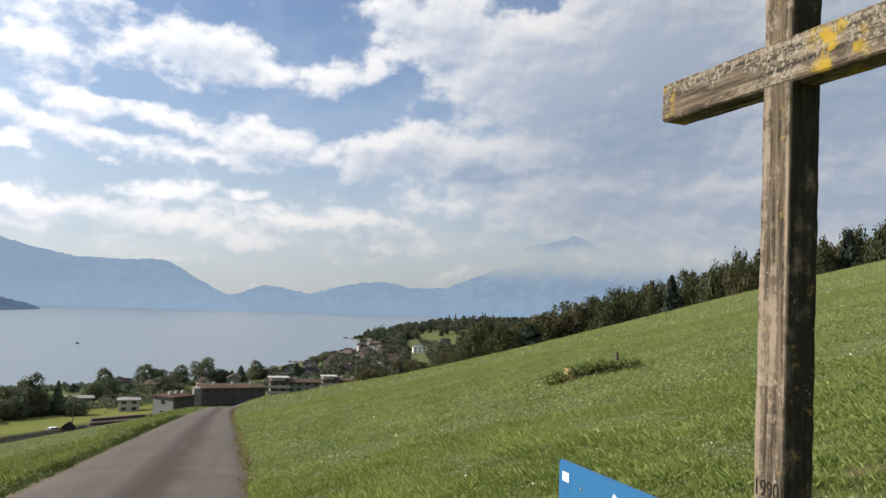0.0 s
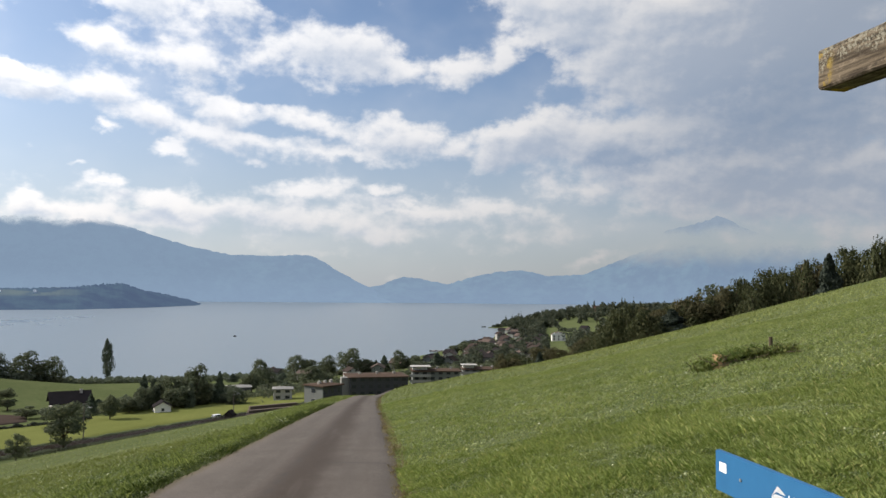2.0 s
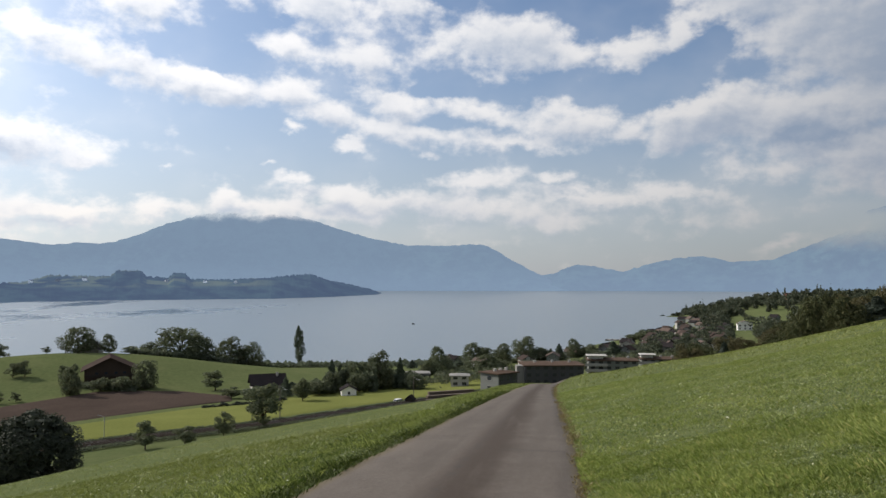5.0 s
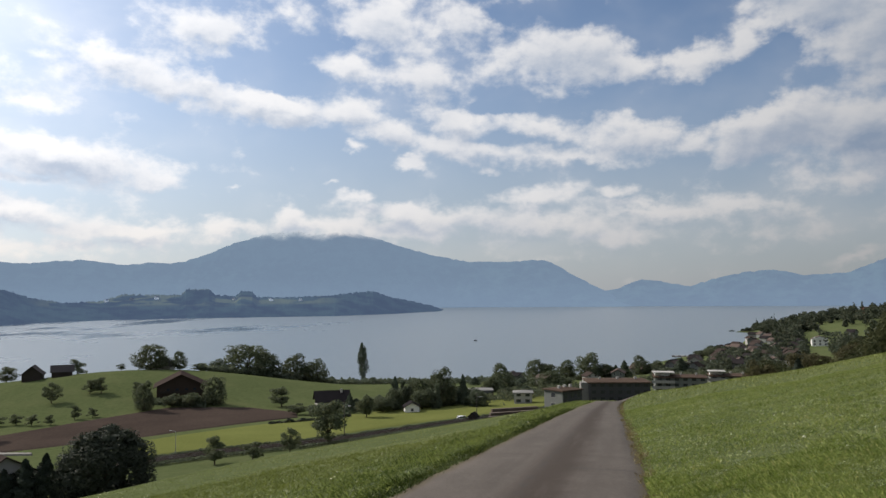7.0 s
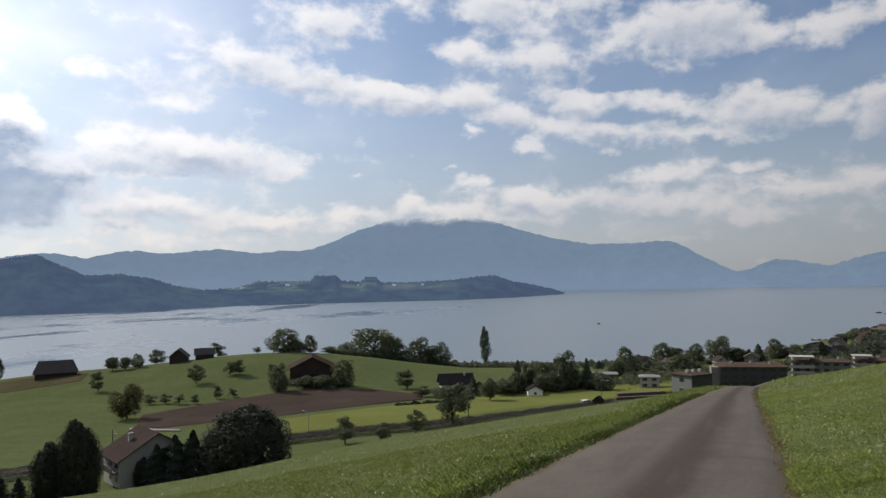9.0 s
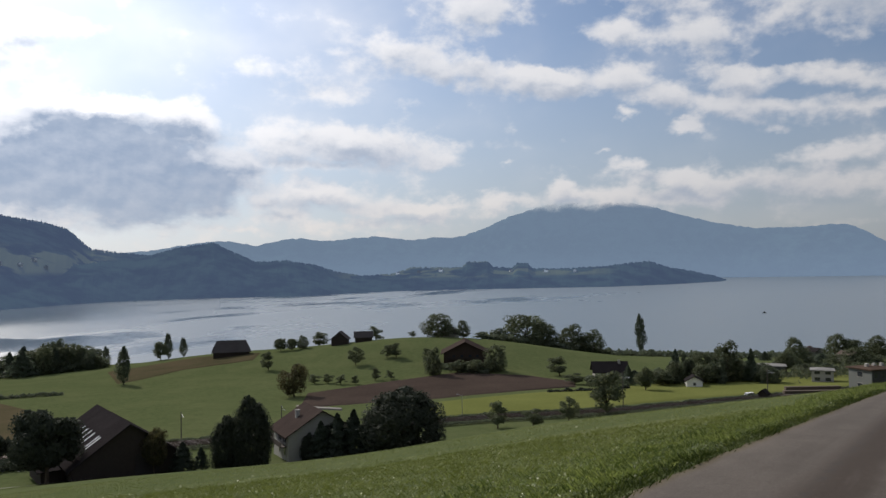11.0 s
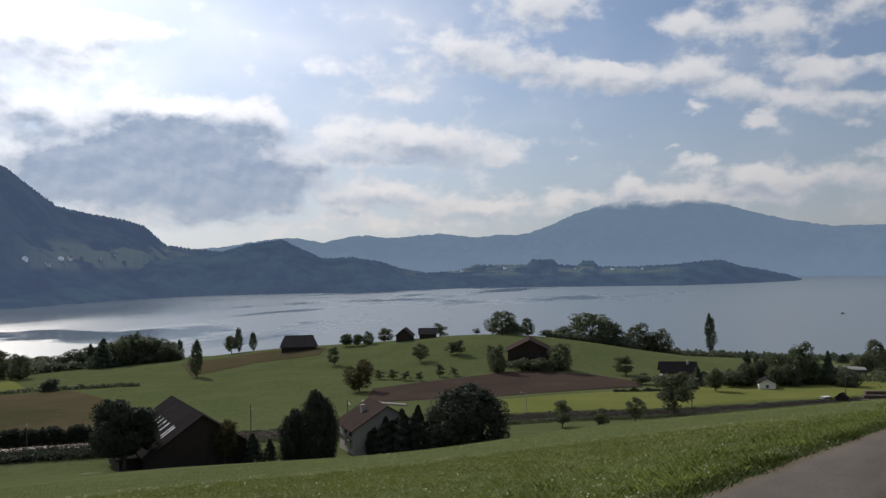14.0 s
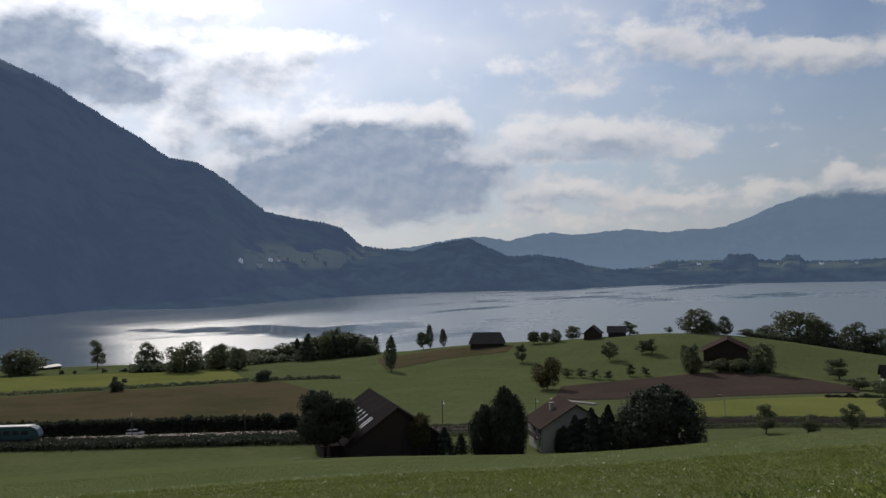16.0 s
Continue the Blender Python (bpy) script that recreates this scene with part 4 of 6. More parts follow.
# kind, bearing, distance, height, width
plant([("P", -63, 536, 17.8, 11),
       ("G", -59.8, 477, 16.5, 14.7), ("G", -57.4, 444, 16.6, 21.5),
       ("G", -55.2, 452, 14.5, 13.3), ("G", -53.8, 442, 12.7, 11.7),
       ("Y", -67.5, 503, 14.8, 25.9), ("B", -61.8, 345, 6.2, 7.1),
       ("B", -52.1, 354, 5.2, 8.3), ("D", -52.7, 542, 7.3, 15.9)],
      "along the shore field", "shore field trees")
plant([("B", -69.3, 486, 1.9, 2.6), ("B", -68.1, 482, 2.2, 3.0), ("B", -66.8, 484, 1.7, 2.8), ("B", -65.2, 488, 2.4, 3.0), ("B", -64.4, 486, 2.2, 2.6), ("B", -62.6, 484, 2.0, 3.4),
       ("B", -61.3, 480, 2.2, 5.5), ("B", -60.5, 478, 2.6, 5.0)],
      "in a row on the shore field", "shore field bushes")
# kind, bearing, distance, height, width
plant([("C", -6.9, 295, 7.7, 4.8),
       ("D", -5.7, 278, 8.3, 6.5), ("C", -3.6, 305, 12.9, 5.8),
       ("G", -0.2, 311, 15.5, 12.3), ("C", 1.4, 312, 12.5, 5.5),
       ("O", -6, 559, 27.9, 8.2), ("B", -5.4, 554, 2.1, 6.5),
       ("D", -3.7, 300, 8.5, 7.9), ("D", -1.6, 303, 7.4, 9.8),
       ("B", -9.1, 296, 4.5, 8.7), ("D", -4.5, 295, 5.7, 8.7)],
      "by the valley farms", "farm trees")
# kind, bearing, distance, height, width
plant([("G", 4.4, 384, 14.4, 13),
       ("D", 3.6, 365, 9.3, 9.1), ("G", 6.6, 475, 14.4, 13.2),
       ("D", 7.6, 475, 11.4, 11.8), ("G", 8.9, 497, 13, 14.6),
       ("G", 10.5, 486, 16.5, 15.7), ("D", 11.7, 486, 9.2, 10),
       ("C", 12.5, 486, 7.7, 7.1), ("C", 13.1, 486, 10.1, 7.8),
       ("G", 14.3, 497, 11.9, 12.4), ("G", 15.5, 497, 7.3, 15.3),
       ("C", 17, 452, 9.5, 11.3), ("D", 19.2, 701, 7.2, 17.5),
       ("D", 18.3, 701, 5.9, 15.4), ("O", 20.2, 701, 1.7, 4.1),
       ("O", 20.5, 701, 1.6, 4.1), ("O", 20.8, 701, 4, 4.1),
       ("C", 2.3, 475, 5.1, 7), ("C", 2.2, 475, 3.5, 4.9)],
      "among the lakeside houses", "town trees")
# stretches of the far slope that stay open (bearings, elevations seen): the bay, lawns, the white villa
OPEN_GROUND = [(19.9, 21.95, -3.4, -2.45), (25.0, 25.6, -2.66, -2.54), (26.2, 27.1, -2.2, -2.02), (27.9, 28.5, -2.25, -2.05), (25.4, 26.3, -3.65, -2.95), (22.1, 22.9, -3.2, -2.75)]


def blocks_open_ground(a, d, h, w):
    z = at(a, d).z
    e0, e1, half = math.degrees(math.atan((z - EYE) / d)), math.degrees(math.atan((z + h - EYE) / d)), math.degrees(w * 0.45 / d)
    return any(a + half > a0 and a - half < a1 and e1 > b0 and e0 < b1 for a0, a1, b0, b1 in OPEN_GROUND)


def belt(az0, az1, step, d0, d1, tops, widths, kinds, where, group, seed):
    """Trees along an edge whose tops follow a line of elevations."""
    rng = np.random.default_rng(seed)
    rows = []
    for az in np.arange(az0, az1, step):
        a = float(az + rng.uniform(-0.3, 0.3))
        d = float(rng.uniform(d0, d1))
        e = float(np.interp(a, *zip(*tops))) + rng.uniform(-0.75, 0.12)
        h = EYE + d * math.tan(radians(e)) - at(a, d).z
        w = float(rng.uniform(*widths))
        key = kinds[int(rng.integers(len(kinds)))]
        if h > 2.5 and not blocks_open_ground(a, d, h, w):
            rows.append((key, a, d, h, w))
    plant(rows, where, group)


EDGE = [(24, -1.9), (29, -1.2), (31.2, -0.8), (34.9, -0.2), (38.5, 1.2), (44.4, 3.0), (48.9, 4.6), (53, 5.4), (56.5, 6.3), (63, 7.2)]
belt(29.5, 64, 0.7, 142, 160, EDGE, (6, 10), "EEEWENEWEE", "at the upper edge of the meadow", "meadow edge trees", 41)
belt(28, 64, 1.0, 165, 200, [(a, e - 0.15) for a, e in EDGE], (6, 10), "EEEWEN", "in the wood above the lake", "wood trees", 42)
belt(27, 31, 0.8, 210, 330, [(26, -3.6), (28, -3.1), (29.5, -2.3), (32, -1.2)], (9, 14), "EEEWEN", "in the wood above the lake", "wood trees", 43)
belt(6, 20, 0.55, 400, 600, [(5, -5.5), (12, -5.1), (17, -5.2), (20, -5.1)], (8, 14), "GGLCGG", "among the lakeside houses", "town trees", 44)
belt(2.5, 21, 0.55, 345, 430, [(2.5, -6.7), (9, -6.4), (12, -6.1), (17, -5.5), (21, -5.0)], (6, 10), "GGLCGGB", "among the lakeside houses", "town trees", 46)
belt(21.5, 31, 0.7, 230, 420, [(20, -4.8), (24.6, -4.0), (26, -3.7), (27.8, -3.2), (29, -2.5), (30.6, -1.7), (32, -0.9)], (8, 13), "EENWEW", "in the wood above the lake", "wood trees", 47)
belt(18.3, 21.3, 0.35, 800, 880, [(18, -3.6), (19.2, -3.3), (20, -3.7), (21.4, -3.6)], (9, 16), "GGLC", "on a low lake point", "shore trees", 48)
belt(-6.6, 3, 0.42, 302, 332, [(-7, -7.5), (-4, -7.0), (-3, -6.2), (-1, -5.6), (0.5, -6.4), (3, -6.7)], (5.5, 9), "GLGCBL", "by the valley farms", "farm trees", 49)
belt(-4, 7, 0.55, 330, 480, [(-4, -6.7), (2, -6.6), (7, -5.9)], (7, 12), "GGLCGB", "by the valley farms", "farm trees", 45)

belt(-54.5, -43.9, 0.6, 486, 512, [(-55, -5.9), (-52.3, -5.3), (-50.4, -5.1), (-49.2, -4.5), (-47.8, -4.1), (-46.6, -4.1), (-45.2, -4.6), (-44, -5.2)], (9, 15), "GLGLGC", "in a lakeside copse", "copse trees", 50)

# woods on the far slope and along the shore, too many to count
def far_woods():
    rng = np.random.default_rng(5)
    quads = []
    n, tries = 0, 0
    while n < 800:
        az = rng.uniform(20.3, 40)
        d = math.sqrt(rng.uniform((640 if az < 25 else 420) ** 2, 1560 ** 2)) if az < 37 else rng.uniform(200, 420)
        shore = float(shore_distance(az))
        if d > shore - 15 and not (20.4 < az < 22 and 1310 < d < 1360):
            continue
        if az < 22.2 and d < 1000:
            continue
        h, w = rng.uniform(8, 16), rng.uniform(8, 15)
        if 20 < az < 21.8 and d > 1250:
            h, w = rng.uniform(2.5, 6), rng.uniform(7, 12)
        p = at(az, d)
        tall = rng.random() < 0.12 and d > 700
        if tall:
            h, w = h * 1.35, w * 0.7
        if blocks_open_ground(az, d, h, w) and not (20 < az < 21.8 and d > 1250):
            tries += 1
            if tries > 6000:
                break
            continue
        blobs = [(p.x + rng.uniform(-0.3, 0.3) * w, p.y + rng.uniform(-0.3, 0.3) * w, p.z + h * rng.uniform(0.15, 0.85), w * 0.26, h * 0.17) for i in range(9)]
        if tall:
            blobs = [(p.x, p.y, p.z + h * t, w * 0.5 * (1.05 - t), h * 0.12) for t in (0.15, 0.3, 0.45, 0.6, 0.75, 0.9)]
        quads.append(leaf_cloud(rng, blobs, 230, 0.42 + d * 0.0006))
        n += 1
    ob = new("far_woods", quads_mesh("far_woods", np.concatenate(quads), M_LEAF_FAR))
    tagged(ob, "mixed green woods covering the far lakeside slope", "woods", kind="stuff")


far_woods()


def town_gardens():
    """Small trees and shrubs between the town's houses."""
    rng = np.random.default_rng(15)
    quads = []
    while len(quads) < 300:
        az = rng.uniform(14.5, 25.2)
        d = math.sqrt(rng.uniform(430 ** 2, 930 ** 2))
        if d > float(shore_distance(az)) - 20:
            continue
        h, w = rng.uniform(4, 9), rng.uniform(5, 10)
        if az < 19 and d > 560:
            continue
        if az < 19.5:
            h = rng.uniform(2.5, 5)
        if blocks_open_ground(az, d, h, w):
            continue
        p = at(az, d)
        blobs = [(p.x + rng.uniform(-0.3, 0.3) * w, p.y + rng.uniform(-0.3, 0.3) * w, p.z + h * rng.uniform(0.15, 0.82), w * 0.28, h * 0.2) for i in range(7)]
        quads.append(leaf_cloud(rng, blobs, 200, 0.36 + d * 0.0005))
    ob = new("town_gardens", quads_mesh("town_gardens", np.concatenate(quads), M_LEAF_FAR))
    tagged(ob, "green garden trees and shrubs between town houses", "trees", kind="stuff")


town_gardens()


def hedge(name, label, azs, off, width, height, mat, count, size=0.16, seed=1):
    """A run of shrubs beside the railway."""
    rng = np.random.default_rng(seed)
    a = rng.uniform(azs[0], azs[1], count)
    d = rail_distance(a) + off + rng.normal(size=count) * width * 0.3
    x, y = d * np.sin(np.radians(a)), d * np.cos(np.radians(a))
    lump = np.array([0.85 + 0.25 * noise.noise(Vector((float(v) * 1.3, seed, 0.0))) + 0.15 * noise.noise(Vector((float(v) * 5.0, seed, 3.0))) for v in a])
    z = ground_z(x, y) + rng.uniform(0, 1, count) ** 0.7 * height * np.clip(lump, 0.25, 1.3)
    c = np.stack([x, y, z], 1)
    u = rng.normal(size=(count, 3))
    v = np.cross(u, rng.normal(size=(count, 3)))
    u *= (size / np.linalg.norm(u, axis=1) * rng.uniform(0.7, 1.6, count))[:, None]
    v *= (size / np.linalg.norm(v, axis=1) * rng.uniform(0.7, 1.6, count))[:, None]
    q = np.stack([c - u, c - v, c + u, c + v], 1).reshape(-1, 3)
    tagged(new(name, quads_mesh(name, q, mat)), label, "hedge", kind="stuff")


def shrub_belt(name, label, run, width, height, mat, count, size, seed):
    """A run of shrubs along a line of (bearing, distance)."""
    rng = np.random.default_rng(seed)
    t = rng.uniform(0, 1, count)
    ks = np.linspace(0, 1, len(run))
    a, d = np.interp(t, ks, [q[0] for q in run]), np.interp(t, ks, [q[1] for q in run]) + rng.normal(size=count) * width * 0.35
    x, y = d * np.sin(np.radians(a)), d * np.cos(np.radians(a))
    lump = np.array([0.7 + 0.6 * noise.noise(Vector((float(v) * 2.0, seed, 0.0))) + 0.35 * noise.noise(Vector((float(v) * 7.0, seed, 3.0))) for v in a])
    z = ground_z(x, y) + rng.uniform(0, 1, count) ** 0.6 * height * np.clip(lump, 0.2, 1.4)
    q = leaf_quads(rng, np.stack([x, y, z], 1), np.tile([[0.2, -0.6, 0.7]], (count, 1)), size)
    tagged(new(name, quads_mesh(name, q, mat)), label, "shrubs", kind="stuff")


shrub_belt("knoll_shrubs", "dark shrubs under the knoll trees", [(-17.5, 428), (-14, 442), (-11, 450), (-8, 470)], 8, 4.2, M_LEAF_DARK, 7000, 0.6, 51)
shrub_belt("shore_shrubs", "dark reeds and shrubs along the shore", [(-9.5, 505), (-4, 520), (3, 515), (6, 505)], 14, 4.6, M_LEAF_DARK, 12000, 0.6, 52)
shrub_belt("shore_shrubs", "dark undergrowth along the shore copse", [(-61, 470), (-56, 470), (-50, 505), (-44.5, 500)], 16, 6.0, M_LEAF_DARK, 16000, 0.65, 53)
shrub_belt("field_hedge", "low dark hedge between two fields", [(-75, 366), (-62, 357), (-52, 359), (-46.5, 352)], 3, 1.8, M_LEAF_DARK, 6000, 0.35, 54)
shrub_belt("field_hedge", "low dark hedge on a mown field", [(-12.7, 272), (-9.5, 276), (-6.8, 284)], 1.5, 1.3, M_LEAF_DENSE, 2200, 0.3, 58)
shrub_belt("orchard_shrubs", "low shrubs along the knoll field", [(-21.5, 342), (-19.5, 336), (-18, 330), (-17, 328)], 6, 2.0, M_LEAF_DARK, 3500, 0.4, 55)
shrub_belt("garden_shrubs", "green garden shrubs round the valley farms", [(-9, 304), (-5, 310), (0, 330), (5, 340)], 16, 3.2, M_LEAF, 9000, 0.4, 56)
shrub_belt("garden_shrubs", "green garden shrubs among the houses", [(4, 345), (10, 365), (16, 400), (22, 430)], 40, 4.0, M_LEAF, 14000, 0.5, 57)

# ================= railway and fields =================
M_BALLAST = surface("rail_ballast", (0.030, 0.024, 0.019), 0.95, 0.3, 3.0, 0.5, spec=0.0)
M_RAIL = surface("rail_steel", (0.22, 0.20, 0.19), 0.45, 0.1, 2.0, 0.05, metal=1.0)
M_LANE = surface("pale_farm_road", (0.13, 0.125, 0.115), 0.8, 0.15, 1.0, 0.2, spec=0.1)
M_TRACK = surface("pale_concrete_track", (0.19, 0.18, 0.16), 0.85, 0.15, 1.0, 0.2, spec=0.1)
M_LANE_DARK = surface("dark_farm_road", (0.05, 0.048, 0.046), 0.85, 0.15, 1.0, 0.2, spec=0.1)
M_POLE = surface("weathered_pole", (0.12, 0.105, 0.09), 0.8, 0.2, 3.0, 0.2)
M_STEEL = surface("galvanised_steel", (0.40, 0.41, 0.42), 0.5, 0.1, 5.0, 0.05, metal=0.8)


def rail_point(az, off, lift):
    p = at(az, float(rail_distance(az)) + off)
    return (p.x, p.y, p.z + lift)


def strip(name, label, cat, mat, az0, az1, o0, o1, lift, thick=0.0, step=0.5):
    azs = np.arange(az0, az1 + step, step)
    v = []
    for a in azs:
        z0 = rail_point(a, (o0 + o1) / 2, lift)[2]
        for o in (o0 - thick, o0, o1, o1 + thick):
            x, y, z = rail_point(a, o, 0)
            v.append((x, y, z - 0.3 if o in (o0 - thick, o1 + thick) and thick else z0))
    return tagged(mesh_object(name, v, grid_faces(len(azs), 4), mat), label, cat, kind="structure")


strip("railway_bed", "brown gravel railway bed across the valley", "railway", M_BALLAST, -74, 10, 0.0, 6.5, 0.7, 1.6)
strip("farm_road", "narrow dark road beside the railway", "road", M_LANE_DARK, -74, -49, 8.8, 10.6, 0.2, 0.5)
strip("farm_road", "pale lane between the railway and a mown field", "road", M_LANE, -22.5, -12, 8.2, 11.0, 0.22, 0.6)
rails = thing("railway_track", pose(0, 0, 0), "two pairs of worn steel rails on gravel", "track", kind="structure")
for o in (1.0, 2.45, 4.0, 5.45):
    bm = bmesh.new()
    prev = None
    for a in np.arange(-74, 10, 1.0):
        x, y, z = rail_point(a, o, 0)
        zc = rail_point(a, 3.25, 0.72)[2]
        ring = [bm.verts.new((x + dx, y, zc + dz)) for dx, dz in ((-0.05, 0), (0.05, 0), (0.05, 0.10), (-0.05, 0.10))]
        if prev:
            for i in range(4):
                bm.faces.new((prev[i], prev[(i + 1) % 4], ring[(i + 1) % 4], ring[i]))
        prev = ring
    part("rail", bm, M_RAIL, rails)
hedge("track_hedge", "dark unbroken hedge along the railway", (-74, -47.5), 13.5, 3.0, 4.6, M_LEAF_DENSE, 80000, 0.18, 3)
hedge("track_shrubs", "low dark scrub below the railway bank", (-74, 6), -3.0, 2.0, 1.1, M_LEAF_DARK, 26000, 0.13, 4)
hedge("bank_scrub", "dark scrub covering the railway bank", (-74, -48.5), -5.0, 7.0, 1.7, M_LEAF_DENSE, 60000, 0.2, 8)
hedge("track_hedge", "low dark hedge along the railway", (-47, 8), 7.6, 1.6, 1.3, M_LEAF_DARK, 30000, 0.14, 6)


def field(name, label, mat, near, far_, lift=0.3, n=44):
    """A plot between a near and a far edge, each a run of (bearing, distance)."""
    v = []
    for j in range(n):
        t = j / (n - 1)
        wob = 0.10 * noise.noise(Vector((t * 9, len(label), 0)))
        a0, d0 = np.interp(t, np.linspace(0, 1, len(near)), [q[0] for q in near]), np.interp(t, np.linspace(0, 1, len(near)), [q[1] for q in near])
        a1, d1 = np.interp(t, np.linspace(0, 1, len(far_)), [q[0] for q in far_]), np.interp(t, np.linspace(0, 1, len(far_)), [q[1] for q in far_])
        for i in range(24):
            u = i / 23
            edge = -0.5 if i in (0, 23) or j in (0, n - 1) else lift
            p = at(a0 + (a1 - a0) * u + wob * (1 if j in (0, n - 1) else 0), d0 + (d1 - d0) * u + 6 * wob, edge)
            v.append(p)
    return tagged(mesh_object(name, v, grid_faces(n, 24), mat), label, "field", kind="structure")


field("ploughed_field", "dark brown ploughed field below the knoll", M_FIELD_BROWN, [(-31.2, 250), (-21, 259), (-10.3, 290)], [(-30.6, 292), (-26, 309), (-19.4, 330), (-14, 324), (-10.6, 305)])
field("mown_field", "yellow-green mown field beyond the railway", M_FIELD_YELLOW, [(-22.5, 216), (-9.3, 228), (2.7, 268), (9.5, 300)], [(-22.5, 248), (-21, 252), (-10.5, 282), (-6, 296), (2.7, 330), (9.5, 360)], 0.32)
field("stubble_field", "brown stubble field behind the railway hedge", M_FIELD_STUBBLE, [(-75, 232), (-49.2, 222), (-47.3, 240)], [(-75, 362), (-60, 352), (-51, 356), (-48, 290)])
field("hay_field", "pale yellow-green mown strip by the shore", M_FIELD_YELLOW, [(-75, 378), (-53, 368)], [(-75, 500), (-54, 442)])
field("dry_slope", "brownish grazed slope by a far barn", M_FIELD_STUBBLE, [(-43.3, 378), (-39, 410), (-34, 412)], [(-44, 445), (-38, 455), (-33.5, 436)])
field("concrete_track", "pale concrete farm track bending round a field", M_TRACK, [(-31.0, 251), (-29.4, 246), (-27.8, 241)], [(-31.2, 258), (-29.4, 250), (-27.8, 244)], 0.45)


def catenary_pole(az, off, h, arm):
    t = thing("catenary_pole", Matrix.Translation(at(az, float(rail_distance(az)) + off)), "slim dark railway power pole with bracket", "pole", "railway poles")
    part("mast", tube(bmesh.new(), (0, 0, -0.4), (0, 0, h), 0.14, 0.10), M_POLE, t)
    if arm:
        bm = tube(bmesh.new(), (0, 0, h * 0.86), (2.2, -1.6, h * 0.9), 0.045, 0.035)
        tube(bm, (0, 0, h * 0.98), (1.5, -1.1, h * 0.89), 0.03, 0.03)
        part("bracket", bm, M_STEEL, t)


for az, h in ((-72, 7), (-60.9, 6.6), (-53.4, 6.6), (-46, 7.2), (-39.1, 7.6), (-32.2, 7.4), (-25.6, 7.5), (-7.3, 10.5), (2.4, 8.5)):
    catenary_pole(az, 7.2, h, True)


def street_lamp(az, d, h):
    t = thing("street_lamp", Matrix.Translation(at(az, d)), "grey street lamp on a slim pole", "lamp")
    part("pole", tube(bmesh.new(), (0, 0, -0.3), (0, 0, h), 0.09, 0.06), M_STEEL, t)
    part("arm", tube(bmesh.new(), (0, 0, h), (-1.1, 0, h + 0.25), 0.045, 0.04), M_STEEL, t)
    part("lamp_head", box_bm(-1.7, -0.14, h + 0.2, -1.0, 0.14, h + 0.34, bevel=0.05), M_STEEL, t)


street_lamp(-19.0, 214, 6.4)

# ================= houses =================
M_PLASTER = surface("white_plaster", (0.35, 0.34, 0.32), 0.85, 0.08, 1.2, 0.15)
M_PLASTER_GREY = surface("grey_plaster", (0.15, 0.16, 0.15), 0.85, 0.1, 1.0, 0.15)
M_PLASTER_DARK = surface("dark_cladding", (0.055, 0.055, 0.06), 0.7, 0.2, 1.5, 0.2)
M_TILE = surface("red_brown_roof_tiles", (0.054, 0.042, 0.038), 1.0, 0.3, 2.5, 0.5, spec=0.0)
M_TILE_DARK = surface("dark_roof_tiles", (0.028, 0.025, 0.026), 1.0, 0.3, 2.5, 0.5, spec=0.0)
M_TILE_GREY = surface("grey_roof_tiles", (0.075, 0.068, 0.068), 1.0, 0.25, 2.5, 0.4, spec=0.0)
M_TIMBER = surface("dark_barn_boards", (0.040, 0.031, 0.026), 0.85, 0.35, 2.0, 0.4)
M_BROWN_BOARDS = surface("brown_boards", (0.055, 0.04, 0.032), 0.9, 0.3, 2.0, 0.4, spec=0.1)
M_BROWN_ROOF = surface("rusty_brown_roof", (0.080, 0.056, 0.043), 0.95, 0.35, 0.8, 0.3, spec=0.05)
M_TOWN_ROOF = surface("faded_clay_roof", (0.105, 0.080, 0.070), 0.95, 0.25, 0.8, 0.3, spec=0.05)
M_GLASS = surface("dark_window_glass", (0.03, 0.035, 0.045), 0.08, 0.1, 1.0, 0.0, spec=0.6)
M_FRAME = surface("painted_window_frame", (0.32, 0.31, 0.29), 0.6, 0.05, 3.0, 0.05)
M_SHUTTER = surface("dark_shutter", (0.035, 0.03, 0.03), 0.7, 0.2, 3.0, 0.2)
M_SKYLIGHT = surface("bright_skylight_glass", (0.75, 0.78, 0.8), 0.25, 0.08, 1.0, 0.0, spec=0.8)
M_CONCRETE = surface("pale_concrete", (0.20, 0.195, 0.185), 0.8, 0.15, 1.0, 0.2)
M_WHITE_WALL = surface("bright_white_wall", (0.8, 0.79, 0.76), 0.8, 0.05, 1.0, 0.1)
M_RED_BOARDS = surface("red_boards", (0.13, 0.06, 0.045), 0.85, 0.2, 1.0, 0.2)
M_PALE_ROOF = surface("pale_metal_roof", (0.22, 0.225, 0.235), 0.6, 0.1, 1.0, 0.1, spec=0.2)
M_WALLBROWN = surface("brown_garden_wall", (0.10, 0.078, 0.06), 0.9, 0.25, 1.5, 0.4)


